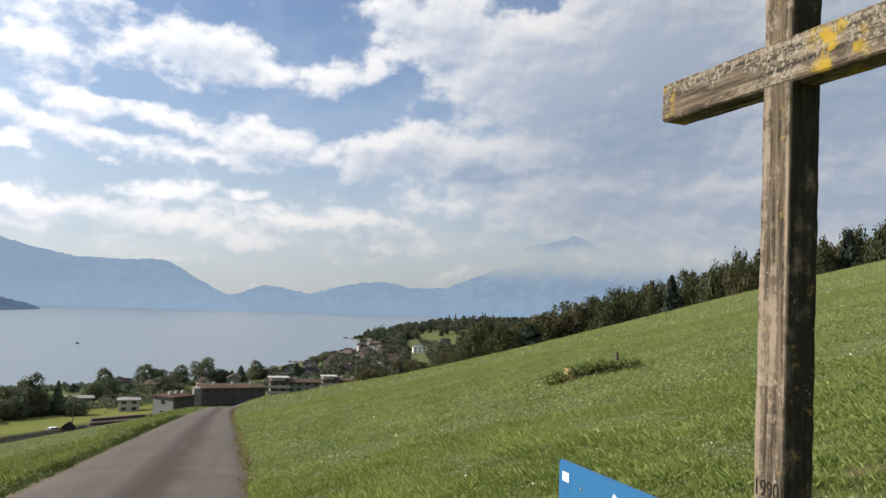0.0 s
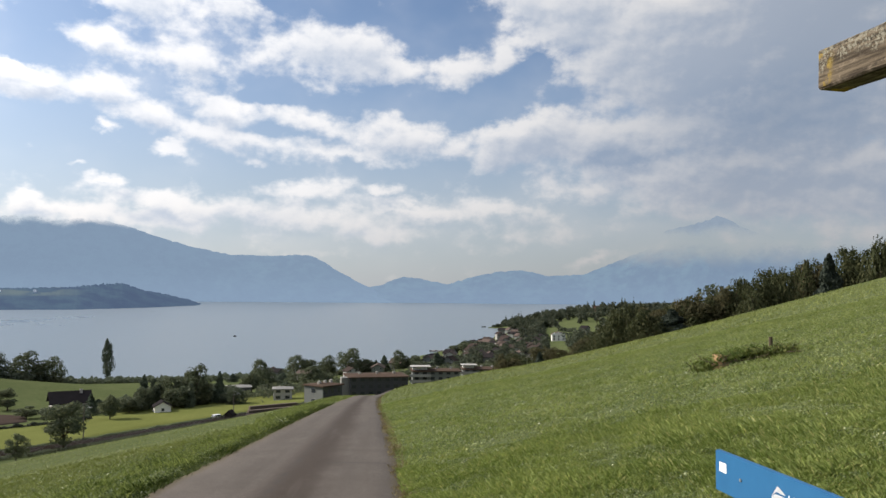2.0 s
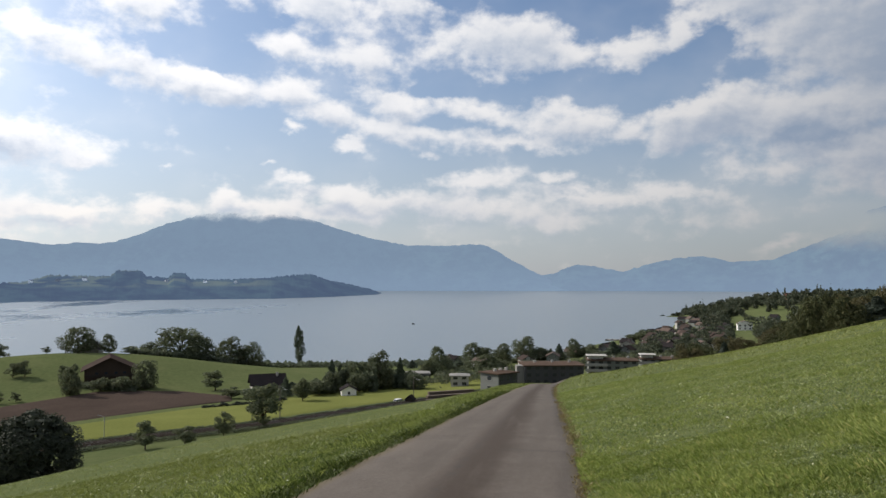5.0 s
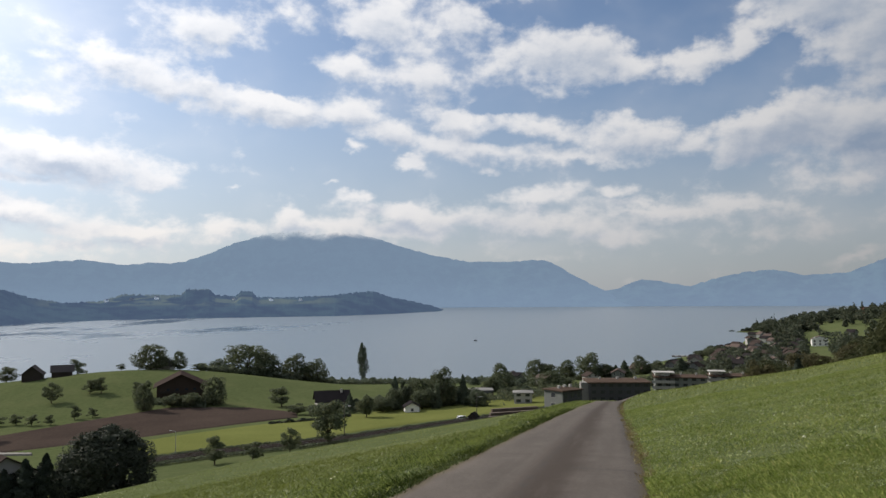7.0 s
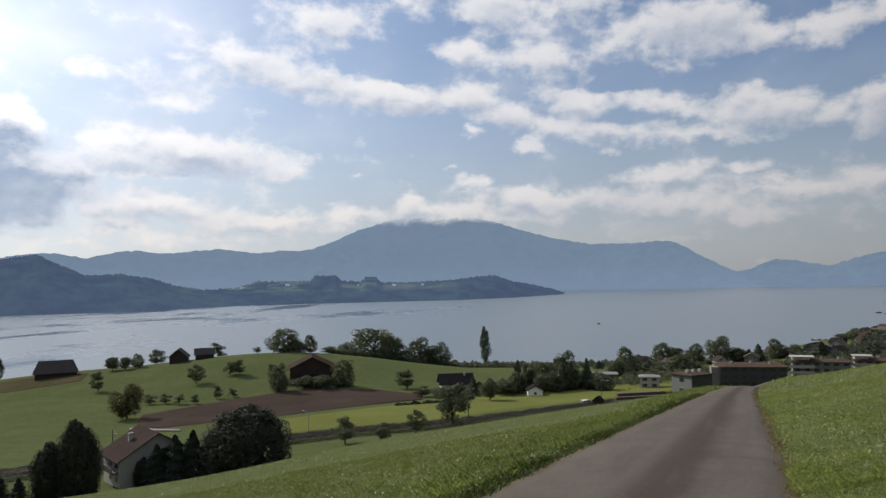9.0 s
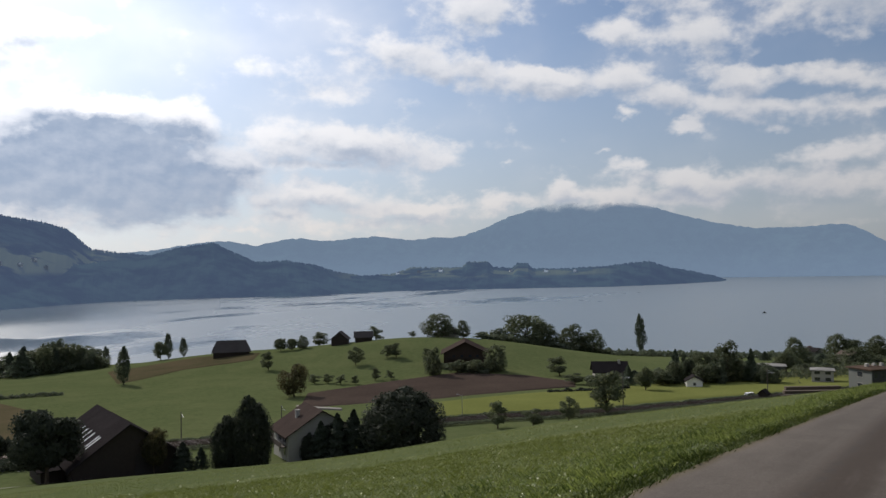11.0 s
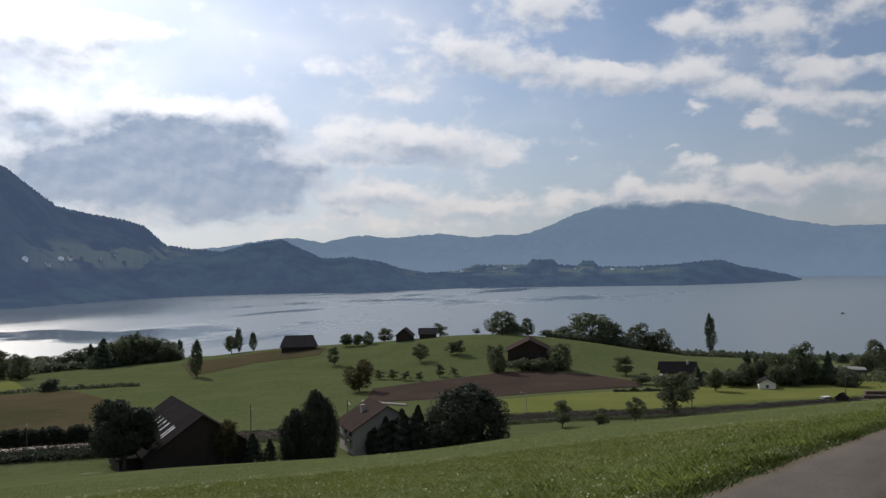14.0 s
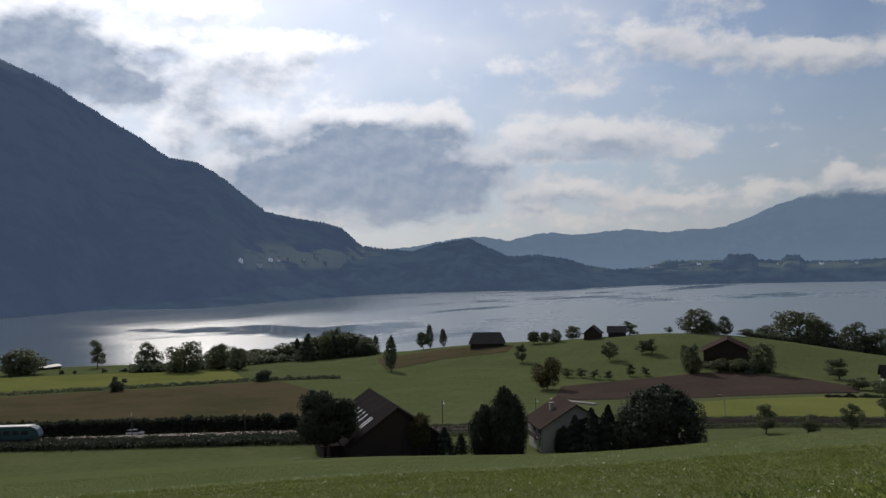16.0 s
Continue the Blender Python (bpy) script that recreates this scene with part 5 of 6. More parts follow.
def window(parent, x, y, z, w, h, axis, out, shutters=False, frame_mat=None):
    """A window set on a wall: axis 'x' or 'y' is the wall's run, out the side that it faces."""
    fr = bmesh.new()
    gl = bmesh.new()
    for bm, g, t0, t1 in ((fr, 0.0, -0.12, 0.05), (gl, 0.12, -0.1, 0.075)):
        a0, a1 = -w / 2 + g, w / 2 - g
        if axis == "x":
            box(bm, x + a0, y + min(out * t0, out * t1), z + g, x + a1, y + max(out * t0, out * t1), z + h - g)
        else:
            box(bm, x + min(out * t0, out * t1), y + a0, z + g, x + max(out * t0, out * t1), y + a1, z + h - g)
    f = part("window", fr, frame_mat or M_FRAME, parent)
    part("pane", gl, M_GLASS, f)
    if shutters:
        for sgn in (-1, 1):
            c = sgn * (w / 2 + w * 0.28)
            bm = box_bm(x + c - w * 0.24, y + min(0, out * 0.08), z, x + c + w * 0.24, y + max(0, out * 0.08), z + h) if axis == "x" else \
                box_bm(x + min(0, out * 0.08), y + c - w * 0.24, z, x + max(0, out * 0.08), y + c + w * 0.24, z + h)
            part("shutter", bm, M_SHUTTER, f)


def gabled(name, label, category, m, L, W, wall_h, rise, wall_mat, roof_mat, over=0.8, sink=2.0, chimney=None, windows=(), group="", thick=0.25, hip=0.0):
    """A house with a pitched roof; the ridge runs along local y, gables face -y and +y."""
    t = thing(name, m, label, category, group)
    bm = bmesh.new()
    pro = [(-W / 2, -sink), (W / 2, -sink), (W / 2, wall_h), (0, wall_h + rise), (-W / 2, wall_h)]
    ends = [[bm.verts.new((x, y * (1 - hip if x == 0 else 1), z)) for x, z in pro] for y in (-L / 2, L / 2)]
    bm.faces.new(ends[0])
    bm.faces.new(ends[1][::-1])
    for i in range(5):
        bm.faces.new((ends[0][i], ends[1][i], ends[1][(i + 1) % 5], ends[0][(i + 1) % 5]))
    part("wall", bm, wall_mat, t)
    k = rise / (W / 2)
    roof = bmesh.new()
    for s_ in (-1, 1):
        x1, z1 = s_ * (W / 2 + over), wall_h - k * over
        up = 0.06
        q = [(0, wall_h + rise + up), (x1, z1 + up), (x1, z1 + up + thick), (0, wall_h + rise + up + thick)]
        e = [[roof.verts.new((x, y * (1 - hip if x == 0 else 1), z)) for x, z in q] for y in (-L / 2 - over, L / 2 + over)]
        roof.faces.new(e[0] if s_ > 0 else e[0][::-1])
        roof.faces.new(e[1][::-1] if s_ > 0 else e[1])
        for i in range(4):
            f = (e[0][i], e[1][i], e[1][(i + 1) % 4], e[0][(i + 1) % 4])
            roof.faces.new(f if s_ < 0 else f[::-1])
    bmesh.ops.recalc_face_normals(roof, faces=roof.faces)
    r = part("roof", roof, roof_mat, t)
    if chimney:
        cx, cy, ch = chimney
        zc = wall_h + rise - abs(cx) * k
        c = part("chimney", box_bm(cx - 0.4, cy - 0.4, zc - 0.6, cx + 0.4, cy + 0.4, zc + ch), M_PLASTER, r)
        part("cap", box_bm(cx - 0.5, cy - 0.5, zc + ch, cx + 0.5, cy + 0.5, zc + ch + 0.15), M_CONCRETE, r)
    for x, y, z, w, h, axis, out, sh in windows:
        window(t, x, y, z, w, h, axis, out, sh)
    return t


def placed(az, d, turn, lift=0.0):
    p = at(az, d)
    return Matrix.Translation((p.x, p.y, p.z + lift)) @ Euler((0, 0, radians(-turn))).to_matrix().to_4x4()


# chalet beside the railway: its gable looks up the slope
chalet_m = Matrix.Translation((-85.9, 149.2, -37.0)) @ Euler((0, 0, radians(47.5))).to_matrix().to_4x4()
chalet = gabled("farmhouse", "white plastered farmhouse with red-brown tiled roof", "house", chalet_m, 11.4, 14.6, 5.1, 4.3, M_PLASTER, M_TILE, 0.9, 2.0, (-3.4, 0.6, 1.6),
                [(-2.6, -5.7, 3.2, 1.0, 1.5, "x", -1, True), (2.4, -5.7, 3.2, 1.0, 1.5, "x", -1, True), (-2.8, -5.7, 0.5, 1.0, 1.3, "x", -1, False),
                 (2.6, -5.7, 0.5, 1.0, 1.3, "x", -1, False), (0, -5.7, 6.3, 0.7, 0.9, "x", -1, False),
                 (-7.3, -3.2, 3.2, 1.0, 1.4, "y", -1, True), (-7.3, 0.6, 3.2, 1.0, 1.4, "y", -1, True), (-7.3, -3.2, 0.4, 1.2, 1.9, "y", -1, False), (-7.3, 0.8, 0.4, 1.0, 1.4, "y", -1, False)])
part("balcony", box_bm(-8.6, -4.6, 2.4, -7.35, 3.4, 2.6), M_TIMBER, chalet, "dark timber balcony")
part("balcony_rail", box_bm(-8.6, -4.6, 2.6, -8.5, 3.4, 3.5), M_TIMBER, chalet)

# great barn
barn_m = Matrix.Translation((-120.0, 126.4, -36.6)) @ Euler((0, 0, radians(56.0))).to_matrix().to_4x4()
barn = gabled("barn", "great dark timber barn with long tiled roof", "barn", barn_m, 27.5, 20.5, 2.9, 7.0, M_TIMBER, M_TILE_DARK, 0.9, 2.5)
for i, yy in enumerate((-9.6, -8.2, -4.4, -1.4, 1.6, 4.6)):
    k = 7.0 / 10.25
    bm = bmesh.new()
    x0, x1 = -4.2, -7.0
    z = lambda x: 2.9 + 7.0 + x * k + 0.36
    vs = [bm.verts.new(v) for v in ((x0, yy, z(x0)), (x1, yy, z(x1)), (x1, yy + 0.75, z(x1)), (x0, yy + 0.75, z(x0)))]
    f = bm.faces.new(vs)
    bmesh.ops.solidify(bm, geom=[f], thickness=0.08)
    part("skylight", bm, M_SKYLIGHT, barn, "long pale skylight strip")
bm = box_bm(1.0, -13.95, 0.0, 5.4, -13.7, 4.2)
part("barn_door", bm, M_SHUTTER, barn, "wide closed dark board door")
part("lean_to", box_bm(-14.5, -8.0, -2.0, -10.4, 6.0, 1.9), M_TIMBER, barn, "low boarded lean-to")
part("lean_to_roof", box_bm(-15.2, -8.8, 1.9, -10.2, 6.8, 2.15), M_TILE_DARK, barn)
apron = tagged(mesh_object("concrete_yard", [at(a, d, 0.25) for a, d in ((-50.2, 150), (-46.5, 148), (-44.6, 151), (-44.8, 158), (-50.2, 160))], [(0, 1, 2, 3, 4)], M_CONCRETE), "pale concrete yard before a barn", "yard", kind="structure")

# farms on the knoll and along the valley
knoll_barn = gabled("barn", "broad dark farmhouse barn dug into the knoll", "barn", placed(-18.7, 350, -18.7), 18, 19, 5.2, 4.6, M_BROWN_BOARDS, M_TILE, 1.4, 3.0)
for x, z in ((-5, 3.0), (-1.5, 3.0), (2.2, 3.0), (5.4, 3.0), (-3, 0.4), (3, 0.4)):
    window(knoll_barn, x, -9, z, 1.3, 1.35, "x", -1, False, M_SHUTTER)
part("balcony", box_bm(-8.6, -10.2, 2.5, 8.6, -9.05, 2.7), M_TIMBER, knoll_barn, "dark timber balcony")
part("balcony_rail", box_bm(-8.6, -10.2, 2.7, 8.6, -10.1, 3.5), M_TIMBER, knoll_barn)
gabled("barn", "long dark-roofed barn on the lake edge", "barn", placed(-35.65, 440, 54.35), 19, 10, 3.2, 5.0, M_TIMBER, M_TILE_GREY, 1.0, 2.5, hip=0.26)
gabled("cottage", "small dark gabled cottage on the ridge", "house", placed(-27.9, 425, -20), 9, 8.6, 3.2, 3.6, M_TIMBER, M_TILE_GREY, 0.8, 2.0)
gabled("shed", "low dark shed with pitched roof", "shed", placed(-26.2, 425, 64), 9.2, 7, 2.6, 2.6, M_TIMBER, M_TILE_GREY, 0.7, 2.0)
gabled("house", "white gabled house behind trees on a knoll", "house", placed(-20.0, 436, -5), 10, 11, 2.6, 4.2, M_PLASTER, M_TILE_DARK, 0.8, 2.0)
gabled("farmhouse", "white farmhouse under a dark roof", "house", placed(-8.2, 312, 75), 12.5, 9, 4.2, 3.2, M_PLASTER, M_TILE_DARK, 0.9, 1.5, (1.0, 3.6, 1.4),
       [(4.5, -4.0, 1.2, 1.0, 1.3, "y", 1, False), (4.5, -1.0, 1.2, 1.0, 1.3, "y", 1, False), (4.5, 2.2, 1.2, 1.0, 1.3, "y", 1, False), (-1.5, -6.25, 1.2, 1.0, 1.3, "x", -1, False), (1.8, -6.25, 1.2, 1.0, 1.3, "x", -1, False)])
gabled("boathouse", "low boathouse with pale metal roof on the shore", "boathouse", placed(-67.2, 548, 20), 15, 9, 1.8, 1.2, M_TIMBER, M_PALE_ROOF, 0.6, 1.5)
gabled("boathouse", "low boathouse with pale metal roof on the shore", "boathouse", placed(-65.9, 552, -10), 11, 7, 1.6, 1.0, M_TIMBER, M_PALE_ROOF, 0.6, 1.5)
gabled("cottage", "small white cottage with low grey roof", "house", placed(-2.4, 292, -8), 5.6, 5.4, 2.4, 1.5, M_WHITE_WALL, M_TILE_DARK, 0.5, 1.0, None,
       [(0, -2.8, 0.8, 1.0, 1.1, "x", -1, False)])
gabled("shelter", "tiny dark gabled roadside shelter", "shelter", placed(2.15, 252, 20), 2.6, 2.4, 1.5, 1.1, M_TIMBER, M_TILE_DARK, 0.4, 0.5)


# haze put in as emission; the wall's white is raised to read as sunlit
M_FAR_WALL = distant("far_white_wall", (0.6, 0.6, 0.58), (0.115, 0.165, 0.26), 0.15)
M_FAR_ROOF = distant("far_tiled_roof", (0.05, 0.035, 0.03), (0.115, 0.165, 0.26), 0.5)


def far_house(land, az, el, L, W, turn, label):
    """A house on a far slope, set where the slope meets a bearing and an elevation."""
    co = np.empty(len(land.data.vertices) * 3)
    land.data.vertices.foreach_get("co", co)
    co = co.reshape(-1, 3)
    a, e = np.degrees(np.arctan2(co[:, 0], co[:, 1])), np.degrees(np.arctan2(co[:, 2] - EYE, np.hypot(co[:, 0], co[:, 1])))
    x, y, z = co[np.argmin(9 * (a - az) ** 2 + (e - el) ** 2)]
    gabled("farmhouse", label, "house", Matrix.Translation((x, y, z + 2)) @ Euler((0, 0, radians(-turn))).to_matrix().to_4x4(), L, W, 4.5, 3.0, M_FAR_WALL, M_FAR_ROOF, 0.8, 12.0, None, (), "far shore houses")


for az, el, turn in ((-51.4, 1.25, -40), (-50.9, 1.15, -20), (-49.0, 1.0, -60), (-52.2, 0.9, -35), (-48.2, 1.1, -70), (-50.2, 0.75, -30), (-47.5, 0.8, -50), (-53.5, 1.0, -45)):
    far_house(mountain_side, az, el, 12, 9, turn, "small white farmhouse on the far mountainside")
for az, el, turn in ((-22.0, -0.1, 14), (-20.4, 0.0, 31), (-23.6, -0.2, 8), (-12.6, -0.1, 25), (-10.5, -0.2, 3), (-15.2, -0.1, -40)):
    far_house(peninsula, az, el, 12, 9, turn, "small white farmhouse on the peninsula")


def flats(name, label, az, d, turn, w, dep, h, mat, roof_mat, floors, cols, balcony=False, setback=False):
    """A flat-roofed block with rows of windows on its front."""
    t = thing(name, placed(az, d, turn), label, "apartment block")
    part("wall", box_bm(-w / 2, -dep / 2, -4, w / 2, dep / 2, h), mat, t)
    rb = bmesh.new()
    rings = [[rb.verts.new((x * (w / 2 + o), y * (dep / 2 + o), z)) for x, y in ((-1, -1), (1, -1), (1, 1), (-1, 1))] for o, z in ((0.6, h - 0.3), (0.6, h + 0.08), (-dep * 0.36, h + 0.6))]
    for k in range(2):
        for q in range(4):
            rb.faces.new((rings[k][q], rings[k][(q + 1) % 4], rings[k + 1][(q + 1) % 4], rings[k + 1][q]))
    rb.faces.new(rings[2])
    rb.faces.new(rings[0][::-1])
    r = part("roof", rb, roof_mat, t)
    for i in range(3 if w > 9 and name == "apartment_block" else 0):
        cx = -w * 0.3 + i * w * 0.3
        part("roof_vent", box_bm(cx, -0.8, h + 0.3, cx + 0.9, 0.1, h + 1.35), M_PLASTER, r)
    if setback:
        part("penthouse", box_bm(-w / 2, -dep * 0.3, h + 0.4, -w * 0.2, dep * 0.1, h + 1.6), M_WHITE_WALL, t, "white set-back top storey")
        part("penthouse_roof", box_bm(-w / 2 - 0.9, -dep * 0.5, h + 1.6, -w * 0.12, dep * 0.16, h + 1.85), M_PLASTER, t)
    fh = h / floors
    for f in range(floors):
        for c in range(cols):
            x = -w / 2 + (c + 0.5) * w / cols
            window(t, x, -dep / 2, f * fh + 0.9, w / cols * 0.5, fh * 0.5, "x", -1, False, M_SHUTTER)
        if balcony:
            part("balcony", box_bm(-w / 2 - 1.4, -dep / 2 - 1.3, f * fh - 0.1, -w * 0.12, -dep / 2 - 0.02, f * fh + 0.15), M_PLASTER, t)
            part("balcony_rail", box_bm(-w / 2 - 1.4, -dep / 2 - 1.3, f * fh + 0.15, -w * 0.12, -dep / 2 - 1.2, f * fh + 1.05), M_FRAME, t)
    for f in range(floors):
        window(t, -w / 2, 0, f * fh + 0.9, dep * 0.25, fh * 0.5, "y", -1)
    return t


grey_block = flats("apartment_block", "grey rendered block with rusty brown roof", 8.7, 275, -36, 9.4, 9, 7.2, M_PLASTER_GREY, M_BROWN_ROOF, 2, 3)
part("cladding", box_bm(-4.3, -4.56, -3.0, 4.68, -4.5, 6.9), M_PLASTER_DARK, grey_block, "dark board cladding on the front")
flats("apartment_block", "long dark-clad block with rusty brown roof", 12.5, 304, 2, 22.5, 15, 7.6, M_PLASTER_DARK, M_BROWN_ROOF, 3, 7)
dark_block = bpy.context.scene.objects["apartment_block.001"]
part("stair_tower", box_bm(-14.2, -6.1, -4, -11.3, -2.0, 7.4), M_CONCRETE, dark_block, "pale concrete stair tower")
part("railing", box_bm(-11.2, -6.1, 4.6, 11.2, -6.02, 5.5), M_SHUTTER, dark_block)
flats("apartment_block", "green-grey block with white terraces and top storey", 16.9, 331, 12, 20, 11, 6.8, M_PLASTER_GREY, M_BROWN_ROOF, 3, 6, True, True)
flats("apartment_block", "pale block with white top storey", 20.2, 347, 14, 16, 11, 5.8, M_PLASTER_GREY, M_BROWN_ROOF, 3, 5, True, True)
flats("house", "white cubic house with terraces", 5.8, 310, 5, 7.0, 6.5, 4.6, M_PLASTER, M_CONCRETE, 2, 2)
flats("house", "low pale grey house with flat roof", 2.7, 350, 0, 10, 8, 4.0, M_PLASTER_GREY, M_CONCRETE, 1, 3)
terrace = thing("garden_terrace", placed(5.0, 262, -20, 0.3), "stepped brown garden terraces below white houses", "terrace")
for i in range(3):
    part("terrace_wall", box_bm(-10 + i * 2, -4 + i * 3.4, -3, 9 + i, -2.6 + i * 3.4, 0.4 + i * 0.7), M_WALLBROWN, terrace)


def town():
    """Small houses of the lakeside town."""
    rng = np.random.default_rng(12)
    looks = [(M_PLASTER, M_TOWN_ROOF, "white town house with faded clay roof"), (M_PLASTER_GREY, M_TOWN_ROOF, "grey town house with faded clay roof"), (M_PLASTER, M_TILE, "white town house with red-brown roof"), (M_PLASTER, M_TILE_DARK, "white town house with dark roof"),
             (M_PLASTER_GREY, M_TILE, "grey town house with red-brown roof"), (M_PLASTER_GREY, M_TILE_DARK, "grey town house with dark roof")]
    n = 0
    spots = []
    while n < 74:
        az, d = (rng.uniform(16.5, 24.3), rng.uniform(470, 960)) if n < 58 else (rng.uniform(23, 28.5), rng.uniform(600, 1250)) if n < 64 else (rng.uniform(4.5, 15), rng.uniform(440, 540))
        if d > float(shore_distance(az)) - 30 or (az < 19.2 and d > 570):
            continue
        x, y = d * math.sin(radians(az)), d * math.cos(radians(az))
        if any((x - a) ** 2 + (y - b) ** 2 < 240 for a, b in spots):
            continue
        spots.append((x, y))
        wm, rm, words = looks[int(rng.integers(6))]
        L, W = rng.uniform(7, 10), rng.uniform(6, 8)
        win = [(-W * 0.25, -L / 2, 1.2, 1.1, 1.3, "x", -1, False), (W * 0.25, -L / 2, 1.2, 1.1, 1.3, "x", -1, False), (-W * 0.25, -L / 2, 3.3, 1.1, 1.2, "x", -1, False), (W * 0.25, -L / 2, 3.3, 1.1, 1.2, "x", -1, False)]
        gabled("town_house", words + " near the shore", "house", placed(az, d, rng.uniform(-50, 50)), L, W, rng.uniform(3.4, 4.8), rng.uniform(1.6, 2.6), wm, rm, 0.6, 3.0, None, win, "lakeside town houses")
        n += 1


town()
villa = gabled("villa", "white house with three gables on the slope", "house", placed(25.9, 700, 20), 8, 12, 5.6, 2.2, M_WHITE_WALL, M_TOWN_ROOF, 0.6, 4.0)
for x in (-4, 0, 4):
    part("gable", profile_bm([(x - 1.7, 5.6), (x + 1.7, 5.6), (x, 7.6)], -4.9, -4.0), M_WHITE_WALL, villa, "white gable front")
    for z in (3.2, 0.7):
        window(villa, x, -4.0, z, 1.3, 1.5, "x", -1, False, M_SHUTTER)
gabled("farmhouse", "long red-boarded house on the far slope", "house", placed(28.9, 1230, 75), 22, 11, 5, 4.0, M_RED_BOARDS, M_TOWN_ROOF, 0.8, 6.0)

# ================= vehicles, boats, train =================
M_CARWHITE = surface("white_car_paint", (0.8, 0.8, 0.8), 0.2, 0.02, 1.0, 0.0, spec=0.7)
M_TYRE = surface("tyre_rubber", (0.02, 0.02, 0.02), 0.85, 0.1, 5.0, 0.1)
M_TRAIN = surface("teal_train_paint", (0.045, 0.10, 0.115), 0.35, 0.06, 1.0, 0.0, spec=0.5)
M_TRAINROOF = surface("grey_train_roof", (0.4, 0.42, 0.43), 0.5, 0.1, 1.0, 0.0)


def car(m, where):
    t = thing("car", m, "white estate car " + where, "car")
    bm = profile_bm([(-2.1, 0.35), (2.1, 0.35), (2.15, 0.75), (1.2, 0.92), (-2.05, 0.95), (-2.15, 0.6)], -0.85, 0.85)
    bmesh.ops.bevel(bm, geom=bm.edges[:], offset=0.06, segments=2, affect="EDGES")
    part("body", bm, M_CARWHITE, t)
    part("cabin", profile_bm([(1.15, 0.93), (0.45, 1.42), (-1.75, 1.42), (-2.02, 0.96)], -0.74, 0.74), M_GLASS, t, "dark glazed cabin")
    part("roof", profile_bm([(0.5, 1.40), (0.42, 1.48), (-1.7, 1.48), (-1.8, 1.40)], -0.76, 0.76), M_CARWHITE, t)
    for x in (-1.35, 1.35):
        for y in (-0.86, 0.86):
            w = part("wheel", tube(bmesh.new(), (x, y - 0.1, 0.32), (x, y + 0.1, 0.32), 0.32, 0.32, 14), M_TYRE, t)
            part("rim", tube(bmesh.new(), (x, y - 0.11, 0.32), (x, y + 0.11, 0.32), 0.19, 0.19, 10), M_STEEL, w)


def on_rail(az, off, lift):
    x0, y0, z0 = rail_point(az, off, lift)
    x1, y1, z1 = rail_point(az + 1, off, lift)
    return Matrix.Translation((x0, y0, z0)) @ Euler((0, 0, math.atan2(y1 - y0, x1 - x0))).to_matrix().to_4x4()


car(on_rail(-60.7, 9.9, 0.27), "on the valley road")
car(on_rail(1.35, 10.2, 0.05), "parked by the railway hedge")
train = thing("train", on_rail(-66.6, 1.75, 0.9), "teal regional train coach with dark windows", "train")
bm = profile_bm([(-20, 0.5), (0.3, 0.5), (0.7, 1.4), (0.0, 3.0), (-0.7, 3.5), (-20, 3.5)], -1.4, 1.4)
bmesh.ops.bevel(bm, geom=bm.edges[:], offset=0.12, segments=2, affect="EDGES")
part("body", bm, M_TRAIN, train)
part("roof", box_bm(-19.5, -1.2, 3.45, -1.2, 1.2, 3.75, bevel=0.1), M_TRAINROOF, train)
for i in range(8):
    part("window", box_bm(-18.8 + i * 2.2, -1.43, 1.7, -17.2 + i * 2.2, 1.43, 2.7), M_GLASS, train)
part("windscreen", profile_bm([(0.05, 1.9), (0.62, 1.75), (0.12, 2.9), (-0.3, 2.9)], -1.2, 1.2), M_GLASS, train)
for x in (-16.5, -14, -4.5, -2):
    part("wheel", tube(bmesh.new(), (x, -1.0, 0.45), (x, 1.0, 0.45), 0.45, 0.45, 14), M_TYRE, train)


def boat(az, d, L):
    p = at(az, d)
    t = thing("boat", Matrix.Translation((p.x, p.y, LAKE_Z)) @ Euler((0, 0, 0.4)).to_matrix().to_4x4(), "small dark fishing boat on the lake", "boat")
    part("hull", profile_bm([(-L / 2, 0.9), (-L * 0.42, -0.2), (L * 0.38, -0.2), (L / 2, 1.1)], -0.9, 0.9), M_SHUTTER, t)
    part("cabin", box_bm(-L * 0.2, -0.6, 0.8, L * 0.1, 0.6, 1.9, bevel=0.1), M_SHUTTER, t)


boat(2.35, 1040, 4.2)
jetty = thing("jetty", Matrix.Translation((0, 0, LAKE_Z)), "low boat jetty with moored white boats", "jetty")
for i in range(12):
    a = radians(16.5 + i * 0.14)
    x, y = 785 * math.sin(a), 785 * math.cos(a)
    part("mooring_boat", box_bm(x - 0.8, y - 2.6, 0.0, x + 0.8, y + 2.6, 0.9, bevel=0.3), M_FRAME if i % 3 else M_SHUTTER, jetty)
x0, x1 = 780 * math.sin(radians(16.3)), 780 * math.sin(radians(18.4))
part("deck", box_bm(x0, 742, 0.2, x1, 744, 0.6), M_POLE, jetty)

